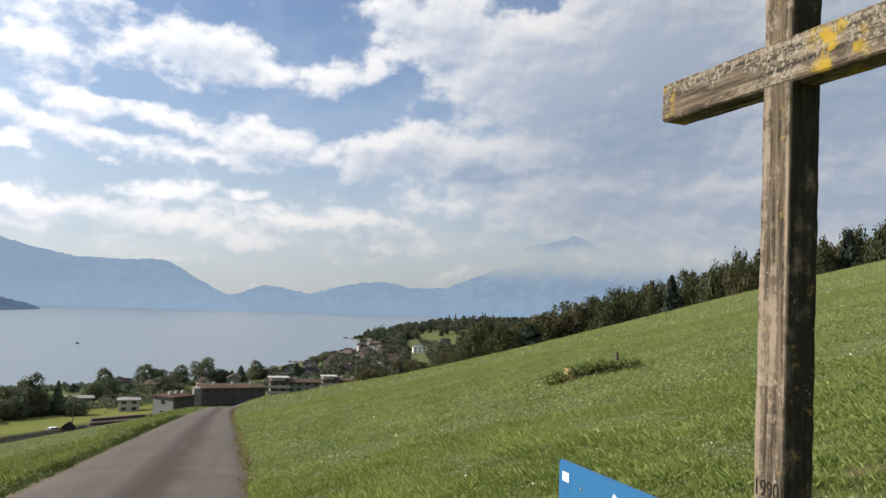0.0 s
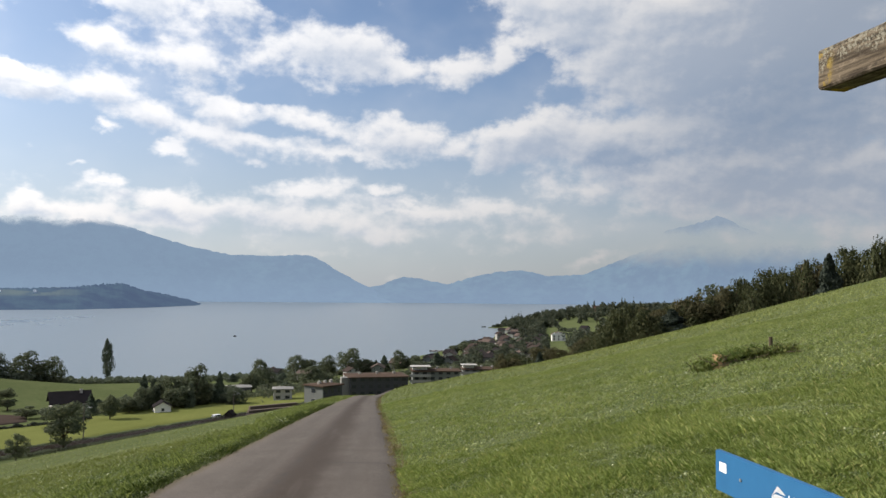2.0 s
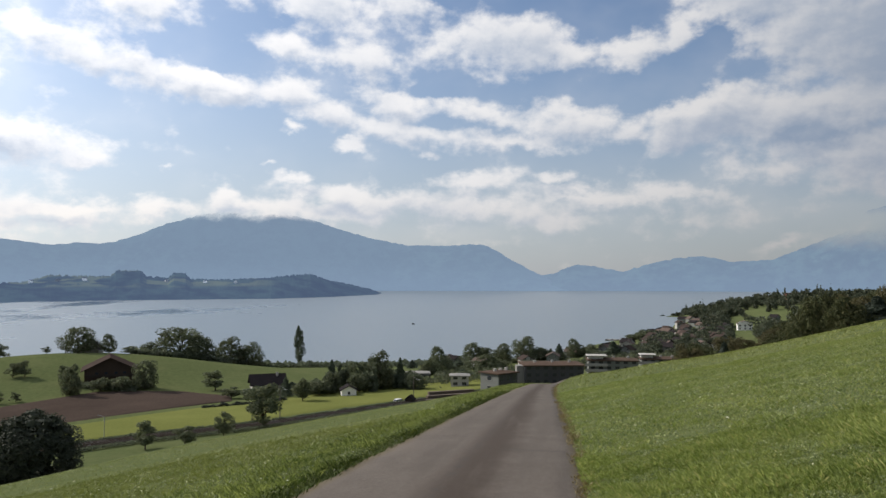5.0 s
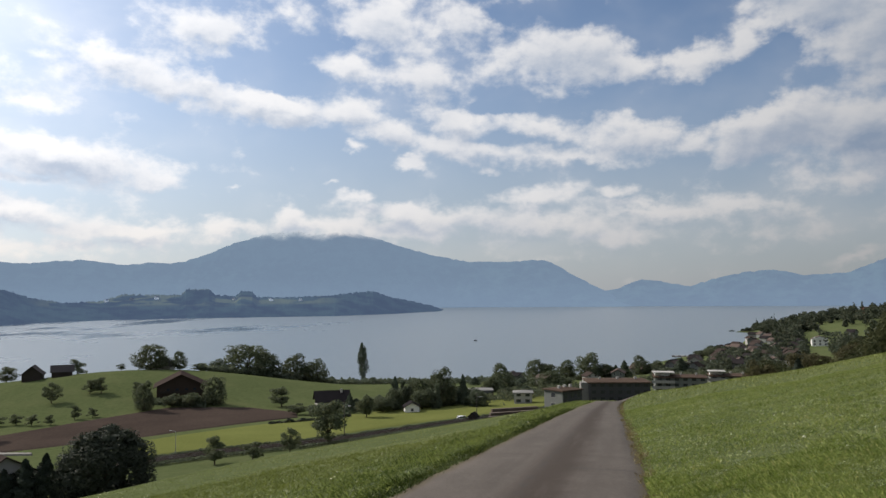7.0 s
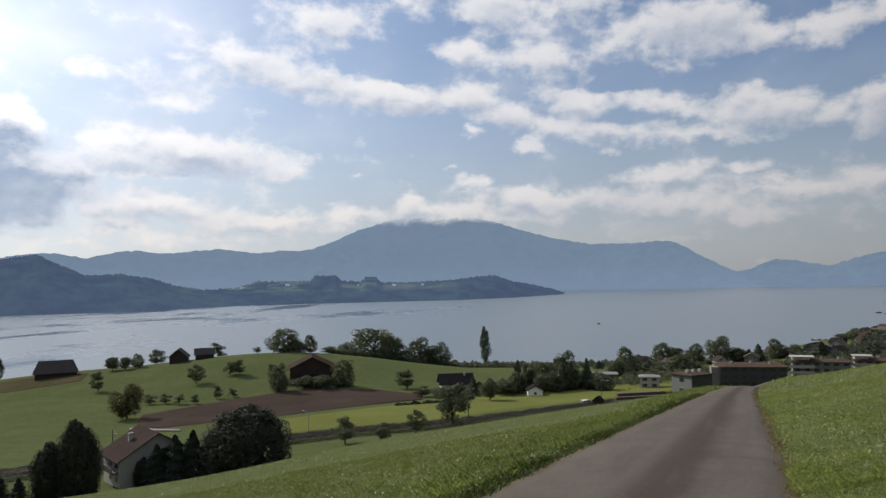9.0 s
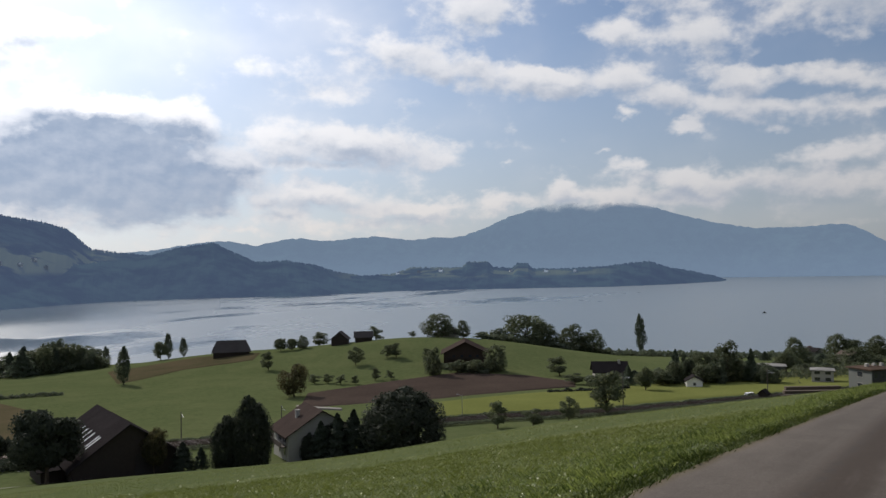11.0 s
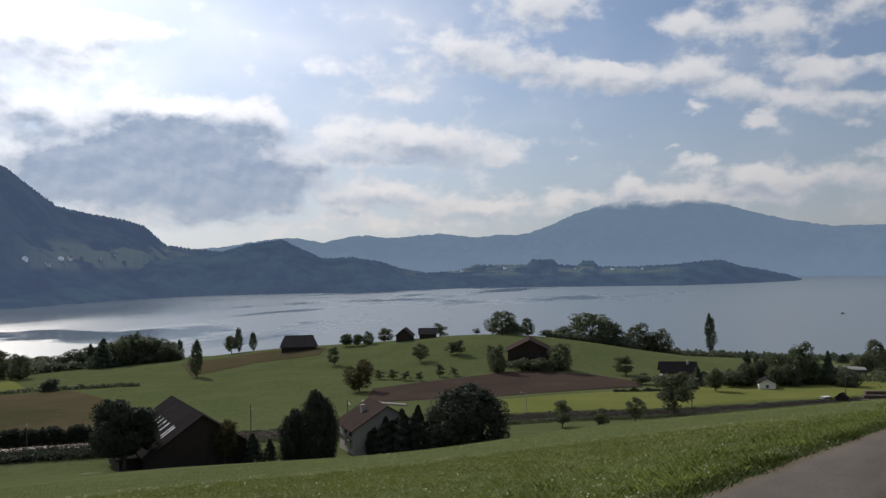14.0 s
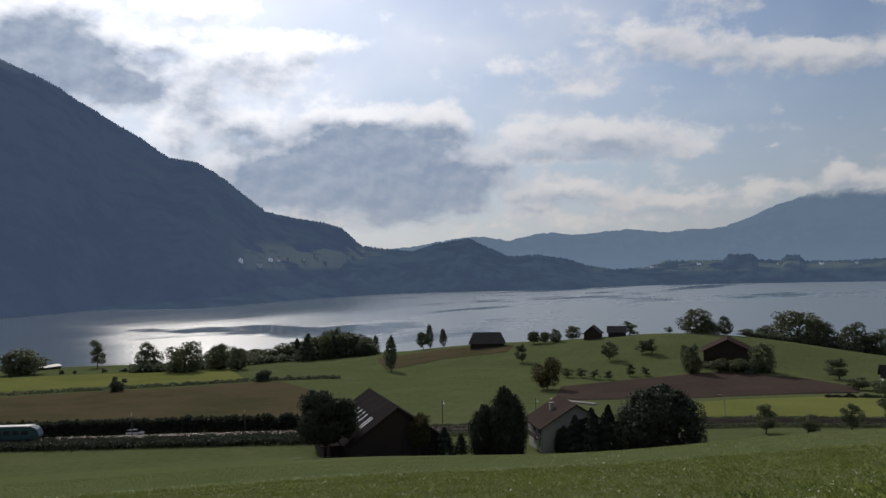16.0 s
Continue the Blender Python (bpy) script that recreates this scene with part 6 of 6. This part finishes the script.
# ================= wayside cross =================
def weathered_wood():
    """Old oak: grey-brown grain along z or x, pale worn streaks, crusts of grey and yellow lichen."""
    out = []
    for axis in (2, 0):
        m, N = material("weathered_oak")
        pos = N.n("ShaderNodeTexCoord", 3)
        sc = [44.0, 44.0, 44.0]
        sc[axis] = 2.2
        grain = N.noise(N.n("ShaderNodeMapping", 0, Vector=pos, Scale=tuple(sc)), 1.0, 7.0, 0.65)
        streak = N.noise(N.n("ShaderNodeMapping", 0, Vector=pos, Scale=tuple(c * 0.45 for c in sc)), 1.0, 4.0, 0.6)
        col = N.mix(N.ramp(grain, 0.32, 0.68), rgb(0.026, 0.020, 0.014), rgb(0.15, 0.118, 0.082))
        col = N.mix(N.m("MULTIPLY", N.ramp(N.m("ADD", N.m("MULTIPLY", streak, 0.6), N.m("MULTIPLY", N.noise(pos, 16.0, 5.0, 0.7), 0.4)), 0.48, 0.60), 0.75), col, rgb(0.28, 0.228, 0.168))
        lich = N.noise(pos, 60.0, 5.0, 0.7)
        area = N.noise(pos, 2.6, 3.0, 0.6)
        if axis == 0:
            sep = N.t.nodes.new("ShaderNodeSeparateXYZ")
            N.t.links.new(pos, sep.inputs[0])
            up = N.ramp(sep.outputs[2], -0.06, 0.1)
            crust = N.m("MULTIPLY", N.ramp(lich, 0.50, 0.60), N.ramp(N.m("ADD", area, N.m("MULTIPLY", up, 0.25)), 0.5, 0.62))
            dark = N.m("MULTIPLY", N.ramp(N.noise(pos, 75.0, 4.0, 0.7), 0.5, 0.62), N.ramp(N.m("ADD", area, N.m("MULTIPLY", up, 0.3)), 0.55, 0.7))
            col = N.mix(N.m("MULTIPLY", dark, 0.9), col, rgb(0.022, 0.022, 0.02))
            col = N.mix(N.m("MULTIPLY", crust, 0.65), col, rgb(0.33, 0.32, 0.255))
            end = N.m("MAXIMUM", N.ramp(N.m("ABSOLUTE", N.m("SUBTRACT", sep.outputs[0], 0.34)), 0.2, 0.06), N.ramp(sep.outputs[0], -0.72, -0.82))
            yel = N.m("MULTIPLY", N.ramp(N.noise(pos, 9.0, 5.0, 0.6), 0.48, 0.6), end)
            col = N.mix(N.m("MULTIPLY", yel, 0.85), col, rgb(0.36, 0.24, 0.02))
        else:
            sep = N.t.nodes.new("ShaderNodeSeparateXYZ")
            N.t.links.new(pos, sep.inputs[0])
            # shade of the post's right face painted in, broken up by noise
            side_shade = N.m("MULTIPLY", N.ramp(sep.outputs[0], 0.080, 0.089), N.ramp(N.noise(pos, 7.0, 5.0, 0.6), 0.22, 0.5))
            col = N.mix(N.m("MULTIPLY", side_shade, 0.9), col, rgb(0.018, 0.018, 0.011))
            crust = N.m("MULTIPLY", N.ramp(lich, 0.56, 0.62), N.ramp(area, 0.52, 0.66))
            col = N.mix(N.m("MULTIPLY", crust, 0.7), col, rgb(0.40, 0.38, 0.33))
            yel = N.m("MULTIPLY", N.ramp(N.noise(pos, 12.0, 5.0, 0.6), 0.6, 0.68), 0.5)
            col = N.mix(yel, col, rgb(0.28, 0.20, 0.05))
        h = N.m("ADD", grain, N.m("MULTIPLY", lich, 0.5))
        bs = N.n("ShaderNodeBsdfPrincipled", 0, Base_Color=col, Roughness=0.9, Normal=N.n("ShaderNodeBump", 0, Strength=0.8, Distance=0.006, Height=h))
        bs.node.inputs["Specular IOR Level"].default_value = 0.15
        N.n("ShaderNodeOutputMaterial", 0, Surface=bs)
        out.append(m)
    return out


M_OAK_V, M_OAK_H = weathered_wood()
M_CARVING_SHADE = surface("carving_shade", (0.02, 0.015, 0.012), 0.95, 0.2, 20.0, 0.2)


def beam_bm(x0, y0, z0, x1, y1, z1, axis, wear, seed):
    """A squared beam with rounded, chipped arrises: rings along its axis, each a little uneven."""
    bm = bmesh.new()
    lo, hi = Vector((x0, y0, z0)), Vector((x1, y1, z1))
    n = int((hi - lo)[axis] / 0.03)
    o = [i for i in range(3) if i != axis]
    cx, cy = (lo[o[0]] + hi[o[0]]) / 2, (lo[o[1]] + hi[o[1]]) / 2
    hx, hy = (hi[o[0]] - lo[o[0]]) / 2, (hi[o[1]] - lo[o[1]]) / 2
    prev = None
    for k in range(n + 1):
        a = lo[axis] + (hi[axis] - lo[axis]) * k / n
        ring = []
        for q, (sx, sy) in enumerate(((-1, -1), (1, -1), (1, 1), (-1, 1))):
            ch = 0.008 + wear * abs(noise.fractal(Vector((a * 6, q * 3.1, seed)), 0.8, 2.0, 4))
            pts = [(sx * (hx - ch), sy * hy), (sx * hx, sy * (hy - ch))]
            if sx * sy > 0:
                pts.reverse()
            for px, py in pts:
                v = Vector((0, 0, 0))
                j = 0.0025 * noise.noise(Vector((a * 9, q * 2.0 + seed, px * 20)))
                v[axis], v[o[0]], v[o[1]] = a, cx + px + j, cy + py + j
                ring.append(bm.verts.new(v))
        if prev:
            for i in range(8):
                bm.faces.new((prev[i], prev[(i + 1) % 8], ring[(i + 1) % 8], ring[i]))
        else:
            bm.faces.new(ring[::-1])
        prev = ring
    bm.faces.new(prev)
    bmesh.ops.recalc_face_normals(bm, faces=bm.faces)
    return bm


def lettering(text, size, parent, mat, name, x, y, z, stretch=1.0):
    """Letters that stand on a face whose outside is -y; x runs to the reader's right."""
    cu = bpy.data.curves.new(name, "FONT")
    cu.body, cu.size, cu.extrude = text, size, 0.0012
    tmp = bpy.data.objects.new(name, cu)
    scene.collection.objects.link(tmp)
    me = bpy.data.meshes.new_from_object(tmp.evaluated_get(bpy.context.evaluated_depsgraph_get()))
    bpy.data.objects.remove(tmp)
    me.materials.clear()
    me.materials.append(mat)
    ob = new(name, me)
    ob.parent = parent
    ob.matrix_basis = pose(x, y, z, 90, 0, 0) @ Matrix.Diagonal((stretch, 1, 1, 1))
    return ob


def facing(px, py, pz, turn):
    """Local frame whose x axis points to bearing `turn` and whose z is up."""
    a = radians(turn)
    return Matrix.Translation((px, py, pz)) @ Euler((0, 0, math.atan2(math.cos(a), math.sin(a)))).to_matrix().to_4x4()


lean = Matrix.Translation((3.157, 2.425, 1.65)) @ Matrix.Rotation(radians(1.2), 4, Vector((math.sin(radians(51.5)), math.cos(radians(51.5)), 0))) @ Matrix.Translation((-3.157, -2.425, -1.65))
cross = thing("wayside_cross", lean @ facing(3.157, 2.425, 0.0, 186.5), "tall weathered wooden wayside cross crusted with lichen", "cross")
ground_c = float(ground_z(3.157, 2.425))
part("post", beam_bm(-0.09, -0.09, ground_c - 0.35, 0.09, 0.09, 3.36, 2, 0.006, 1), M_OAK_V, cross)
arm = part("crossbeam", beam_bm(-0.86, -0.093, -0.108, 0.86, 0.07, 0.108, 0, 0.007, 2), M_OAK_H, cross, "crossbeam with grey and yellow lichen")
arm.location = (0, 0, 2.848)
# raised digits, coloured dark to paint the shade of a carved year
lettering("1990", 0.105, cross, M_CARVING_SHADE, "year", -0.084, -0.0915, 0.842, 0.74)

# ================= bench =================
M_BLUE = surface("blue_paint", (0.020, 0.115, 0.255), 0.5, 0.14, 7.0, 0.1, spec=0.3)
M_WHITE = surface("white_print", (0.82, 0.82, 0.82), 0.5, 0.02, 4.0, 0.0)
M_SEAT = surface("pale_seat_wood", (0.42, 0.36, 0.28), 0.7, 0.15, 8.0, 0.2)
bench = thing("bench", facing(2.73, 3.58, 0.0, 188.2), "bench with blue painted backrest board and white lettering", "bench")
back = part("backrest", box_bm(0.0, 0.0, 0.607, 1.75, 0.034, 0.82, bevel=0.005), M_BLUE, bench, "blue painted board")
lettering("Hohlga", 0.112, back, M_WHITE, "lettering", 0.655, -0.0015, 0.665, 0.72)
bm = bmesh.new()
for q in (((0.53, 0.71), (0.575, 0.765), (0.64, 0.735), (0.60, 0.732), (0.565, 0.735)),
          ((0.53, 0.690), (0.525, 0.705), (0.555, 0.722), (0.60, 0.725), (0.64, 0.722), (0.635, 0.703)),
          ((0.535, 0.668), (0.53, 0.684), (0.57, 0.697), (0.637, 0.697), (0.632, 0.676)),
          ((0.575, 0.648), (0.572, 0.666), (0.632, 0.670), (0.622, 0.645))):
    f = bm.faces.new([bm.verts.new((x, 0, z)) for x, z in q])
bmesh.ops.solidify(bm, geom=bm.faces[:], thickness=0.0015)
bmesh.ops.translate(bm, verts=bm.verts, vec=(0, -0.0018, 0))
part("emblem", bm, M_WHITE, back, "white stone-heap emblem")
part("sticker", box_bm(0.045, -0.0012, 0.715, 0.115, 0.002, 0.765), M_WHITE, back, "small white sticker")
for x in (0.255, 1.5):
    part("bolt", tube(bmesh.new(), (x, -0.006, 0.715), (x, 0.01, 0.715), 0.008, 0.008, 10), M_STEEL, back)
    leg = part("leg", box_bm(x - 0.03, 0.036, -0.35, x + 0.03, 0.075, 0.79, bevel=0.004), M_STEEL, bench, "grey steel leg")
    part("bracket", box_bm(x - 0.03, -0.44, 0.37, x + 0.03, 0.036, 0.41), M_STEEL, bench)
    part("front_leg", box_bm(x - 0.03, -0.44, -0.35, x + 0.03, -0.40, 0.37), M_STEEL, bench)
for i in range(3):
    part("seat_plank", box_bm(0.0, -0.47 + i * 0.15, 0.41, 1.75, -0.335 + i * 0.15, 0.45, bevel=0.005), M_SEAT, bench)

# ================= cuttings on the meadow =================
M_CUTWOOD = surface("cut_wood", (0.42, 0.27, 0.14), 0.85, 0.2, 6.0, 0.3)
M_CUT = foliage("cut_leaves", (0.105, 0.145, 0.045), 0.4, (0.2, 0.15, 0.06))
M_TWIG = surface("twigs", (0.09, 0.07, 0.045), 0.9, 0.3, 6.0, 0.3)
pile = thing("brush_pile", Matrix.Translation(at(38.6, 18.6)), "heap of cut green branches round a pale stump", "brush pile")
rng = np.random.default_rng(8)
ux, uy = math.cos(radians(38.6)), -math.sin(radians(38.6))
blobs = [(ux * t, uy * t, 0.10 + 0.14 * math.exp(-(t / 0.6) ** 2), 0.27, 0.15) for t in np.linspace(-0.85, 0.95, 9)]
slope = lambda x, y: float(ground_z(pile.location.x + x, pile.location.y + y)) - pile.location.z
blobs = [(x, y, z + slope(x, y), rx, rz) for x, y, z, rx, rz in blobs]
o = new("cut_leaves", quads_mesh("cut_leaves", leaf_cloud(rng, blobs, 3200, 0.03), M_CUT))
o.parent = pile
bm = bmesh.new()
for i in range(90):
    t = rng.uniform(-0.95, 1.05)
    x, y = ux * t + rng.uniform(-0.2, 0.2), uy * t + rng.uniform(-0.2, 0.2)
    a = rng.uniform(0, 6.28)
    z = slope(x, y) + 0.08
    tube(bm, (x, y, z), (x + 0.35 * math.cos(a), y + 0.35 * math.sin(a), z + rng.uniform(0.0, 0.3)), 0.010, 0.004, 5)
part("twigs", bm, M_TWIG, pile)
z = slope(-0.45 * ux, -0.45 * uy)
part("stump", tube(bmesh.new(), (-0.45 * ux, -0.45 * uy, z - 0.1), (-0.45 * ux + 0.02, -0.45 * uy, z + 0.30), 0.20, 0.17, 14), M_CUTWOOD, pile, "pale sawn stump")
z = slope(0.62 * ux, 0.62 * uy)
part("stake", tube(bmesh.new(), (0.62 * ux, 0.62 * uy, z - 0.1), (0.62 * ux, 0.62 * uy, z + 0.46), 0.045, 0.04, 8), M_TWIG, pile, "short dark stake")


# ================= grass =================
def grass_material(name, c1, c2, dry, gloss=0.22, rough=0.45, through=0.24):
    m, N = material(name)
    isl = N.n("ShaderNodeNewGeometry", 8)
    pos = N.n("ShaderNodeNewGeometry", 0)
    patch = N.noise(pos, 0.5, 4.0, 0.6)
    wide = N.noise(pos, 0.08, 3.0, 0.5)
    col = N.mix(N.m("ADD", N.m("MULTIPLY", N.m("POWER", isl, 2.0), 0.85), N.m("MULTIPLY", N.ramp(patch, 0.35, 0.65), 0.22)), rgb(*c1), rgb(*c2))
    col = N.mix(N.m("MULTIPLY", N.ramp(wide, 0.5, 0.7), 0.25), col, rgb(0.16, 0.18, 0.045))
    col = N.mix(N.m("MULTIPLY", N.m("GREATER_THAN", isl, 0.93), dry), col, rgb(0.36, 0.31, 0.14))
    bs = N.n("ShaderNodeBsdfPrincipled", 0, Base_Color=col, Roughness=rough)
    bs.node.inputs["Specular IOR Level"].default_value = gloss
    tr = N.n("ShaderNodeBsdfTranslucent", 0, Color=N.n("ShaderNodeHueSaturation", 0, Color=col, Saturation=1.1, Value=1.25))
    N.n("ShaderNodeOutputMaterial", 0, Surface=N.n("ShaderNodeMixShader", 0, i0=through, i1=bs, i2=tr))
    return m


M_BLADE = grass_material("grass_blades", (0.102, 0.143, 0.034), (0.34, 0.385, 0.13), 0.5, 0.22, 0.45, 0.34)
M_SLOPE = grass_material("slope_grass", (0.135, 0.162, 0.042), (0.30, 0.33, 0.10), 0.06, 0.14, 0.4, 0.14)
M_DRY = grass_material("dry_edge_grass", (0.11, 0.085, 0.04), (0.26, 0.22, 0.10), 0.8)
M_VERGE = grass_material("verge_grass", (0.050, 0.076, 0.018), (0.33, 0.38, 0.12), 0.15, 0.24)
M_VERGE_HERB = grass_material("verge_herbs", (0.042, 0.066, 0.016), (0.26, 0.31, 0.10), 0.1, 0.26, 0.4)
M_HERB = grass_material("glossy_herbs", (0.066, 0.100, 0.025), (0.36, 0.40, 0.17), 0.3, 0.42, 0.4)
# weeds coloured darker than the verge to paint the shade on its lane side
M_EDGE_SHADE = grass_material("shaded_edge_weeds", (0.026, 0.038, 0.011), (0.09, 0.115, 0.03), 0.08, 0.08)


def blades(name, label, az0, az1, d0, d1, count, h, w, mat, seed, keep=None, droop=1.0):
    """Tapered bent blades standing on the slope, swept together in tufts."""
    rng = np.random.default_rng(seed)
    a = np.radians(rng.uniform(az0, az1, count))
    d = np.sqrt(rng.uniform(d0 * d0, d1 * d1, count))
    x, y = d * np.sin(a), d * np.cos(a)
    if keep is not None:
        k = keep(x, y)
        x, y = x[k], y[k]
    n = len(x)
    tuft = np.array([noise.noise(Vector((float(i) * 0.9, float(j) * 0.9, seed))) for i, j in zip(x, y)])
    tuft += np.array([0.6 * noise.noise(Vector((float(i) * 2.6, float(j) * 2.6, seed + 40))) for i, j in zip(x, y)])
    tuft += np.array([0.7 * noise.noise(Vector((float(i) * 7.5, float(j) * 7.5, seed + 60))) for i, j in zip(x, y)])
    hh = h * rng.uniform(0.45, 1.4, n) * np.clip(1 + 0.8 * tuft, 0.2, 2.4)
    t = rng.uniform(0, 6.283, n)
    lean_ = rng.uniform(0.1, 1.0, n) * hh * droop
    sway = 0.8 * np.array([noise.noise(Vector((float(i) * 0.7, float(j) * 0.7, seed + 90))) for i, j in zip(x, y)])
    fall = rng.uniform(0, 6.283, n) + sway
    lx, ly = np.cos(fall) * lean_ + 0.06 * hh, np.sin(fall) * lean_
    bx, by = np.cos(t) * w * 0.5, np.sin(t) * w * 0.5
    z = ground_z(x, y) - 0.01
    p = np.stack([np.stack([x - bx, y - by, z], 1), np.stack([x + bx, y + by, z], 1),
                  np.stack([x + lx * 0.75 + bx * 0.55, y + ly * 0.75 + by * 0.55, z + hh * 0.8], 1),
                  np.stack([x + lx * 1.25 - bx * 0.15, y + ly * 1.25 - by * 0.15, z + hh], 1)], 1)
    ob = new(name, quads_mesh(name, p.reshape(-1, 3), mat))
    return tagged(ob, label, "grass", kind="stuff")


# trodden earth beside the cross
PATCH = (5.72, 3.62)
M_EARTH = surface("trodden_earth", (0.095, 0.072, 0.042), 0.95, 0.5, 9.0, 0.8, spec=0.05)
bm = bmesh.new()
ring = [bm.verts.new((0, 0, float(ground_z(*PATCH)) + 0.014))]
for i in range(40):
    a = i / 40 * 2 * math.pi
    k = 0.8 + 0.35 * noise.noise(Vector((math.cos(a) * 1.6, math.sin(a) * 1.6, 5.0)))
    dx, dy = 0.75 * k * math.cos(a), 0.5 * k * math.sin(a)
    ring.append(bm.verts.new((dx, dy, float(ground_z(PATCH[0] + dx, PATCH[1] + dy)) + 0.004)))
for i in range(40):
    bm.faces.new((ring[0], ring[1 + i], ring[1 + (i + 1) % 40]))
earth = part("bare_patch", bm, M_EARTH, None, smooth_shade=True)
earth.location = (PATCH[0], PATCH[1], 0.0)
tagged(earth, "worn patch of bare brown earth in the meadow", "bare ground", kind="structure")


def along(x, y):
    return x * SA + y * CA, x * CA - y * SA


def right_side(x, y):
    l, c = along(x, y)
    worn = np.hypot((x - PATCH[0]) / 0.75, (y - PATCH[1]) / 0.5) + 0.35 * np.sin(x * 7.1) * np.sin(y * 9.3 + 1.0)
    rough = np.modf(np.abs(np.sin(x * 12.9898 + y * 78.233)) * 43758.5453)[0]
    return (c > road_right(l) + 0.02) & (worn > 0.05 + 0.9 * rough)


def left_side(x, y):
    l, c = along(x, y)
    return c < road_left(l) - 0.28


def left_verge(x, y):
    l, c = along(x, y)
    out = road_left(l) - c
    rough = np.modf(np.abs(np.sin(x * 12.9898 + y * 78.233)) * 43758.5453)[0]
    return (out > 0.2 + 0.25 * rough) & (out < 0.6 + 3.2 * rough)


def right_edge(x, y):
    l, c = along(x, y)
    return (c > road_right(l) - 0.12) & (c < road_right(l) + 0.16)


blades("edge_grass", "dry brownish grass on the lane's edge", 11, 40, 4.5, 60, 900000, 0.05, 0.012, M_DRY, 9, right_edge)
def herbs(name, label, az0, az1, d0, d1, count, h, size, mat, seed, keep):
    """Small leaves of clover and herbs in the sward, lying at all angles."""
    rng = np.random.default_rng(seed)
    a = np.radians(rng.uniform(az0, az1, count))
    d = np.sqrt(rng.uniform(d0 * d0, d1 * d1, count))
    x, y = d * np.sin(a), d * np.cos(a)
    k = keep(x, y)
    x, y = x[k], y[k]
    clump = np.array([noise.noise(Vector((float(i) * 3.0, float(j) * 3.0, seed))) for i, j in zip(x, y)])
    k = clump + rng.normal(size=len(x)) * 0.25 > -0.05
    x, y, clump = x[k], y[k], clump[k]
    z = ground_z(x, y) + h * np.clip(0.55 + 0.9 * clump, 0.2, 1.6) * rng.uniform(0.3, 1.0, len(x))
    q = leaf_quads(rng, np.stack([x, y, z], 1), np.tile([[0.0, 0.0, 1.0]], (len(x), 1)), size)
    return tagged(new(name, quads_mesh(name, q, mat)), label, "grass", kind="stuff")


blades("meadow_grass", "short lush green meadow grass", 11, 60, 5.5, 13, 430000, 0.06, 0.003, M_BLADE, 1, right_side, 1.0)
blades("meadow_grass", "short lush green meadow grass", 11, 60, 13, 40, 330000, 0.055, 0.0058, M_BLADE, 2, right_side, 1.15)
blades("meadow_grass", "short lush green meadow grass", 11, 60, 40, 112, 70000, 0.075, 0.04, M_SLOPE, 3, right_side, 0.8)
blades("meadow_grass", "short lush green meadow grass", 15, 120, 0.8, 5.5, 80000, 0.065, 0.003, M_BLADE, 11, right_side, 0.9)
blades("verge_grass", "tall rough grass along the lane's edge", -120, 12, 1.5, 5.5, 60000, 0.10, 0.009, M_VERGE, 12, left_side)
herbs("meadow_herbs", "clover and small herbs in the meadow", 11, 60, 5.5, 13, 110000, 0.08, 0.010, M_HERB, 21, right_side)
herbs("meadow_herbs", "clover and small herbs in the meadow", 11, 60, 13, 34, 110000, 0.07, 0.018, M_HERB, 22, right_side)
blades("slope_grass", "green grass on the slope below the lane", -76, 11, 8, 30, 110000, 0.065, 0.010, M_SLOPE, 4, left_side, 1.5)
blades("slope_grass", "green grass on the slope below the lane", -76, 11, 30, 75, 60000, 0.04, 0.03, M_SLOPE, 5, left_side, 1.5)
blades("verge_grass", "tall rough grass along the lane's edge", -60, 12, 4, 30, 520000, 0.085, 0.006, M_VERGE, 6, left_verge)
blades("verge_grass", "tall rough grass along the lane's edge", 4, 12.4, 30, 80, 160000, 0.09, 0.014, M_VERGE, 7, left_verge)
herbs("verge_herbs", "leafy herbs crowding the lane's edge", -60, 12, 4, 30, 900000, 0.115, 0.013, M_VERGE_HERB, 23, left_verge)
herbs("slope_herbs", "clover and herbs on the slope below the lane", -72, 11, 6, 34, 150000, 0.055, 0.014, M_SLOPE, 24, left_side)


def left_edge(x, y):
    l, c = along(x, y)
    return (c < road_left(l) + 0.06) & (c > road_left(l) - 0.48)


herbs("shaded_edge_weeds", "green weeds at the lane's edge, coloured dark as in shade", -60, 12.4, 4, 40, 700000, 0.13, 0.014, M_EDGE_SHADE, 25, left_edge)
blades("shaded_edge_weeds", "green weeds at the lane's edge, coloured dark as in shade", -60, 12.4, 4, 40, 500000, 0.075, 0.006, M_EDGE_SHADE, 26, left_edge)
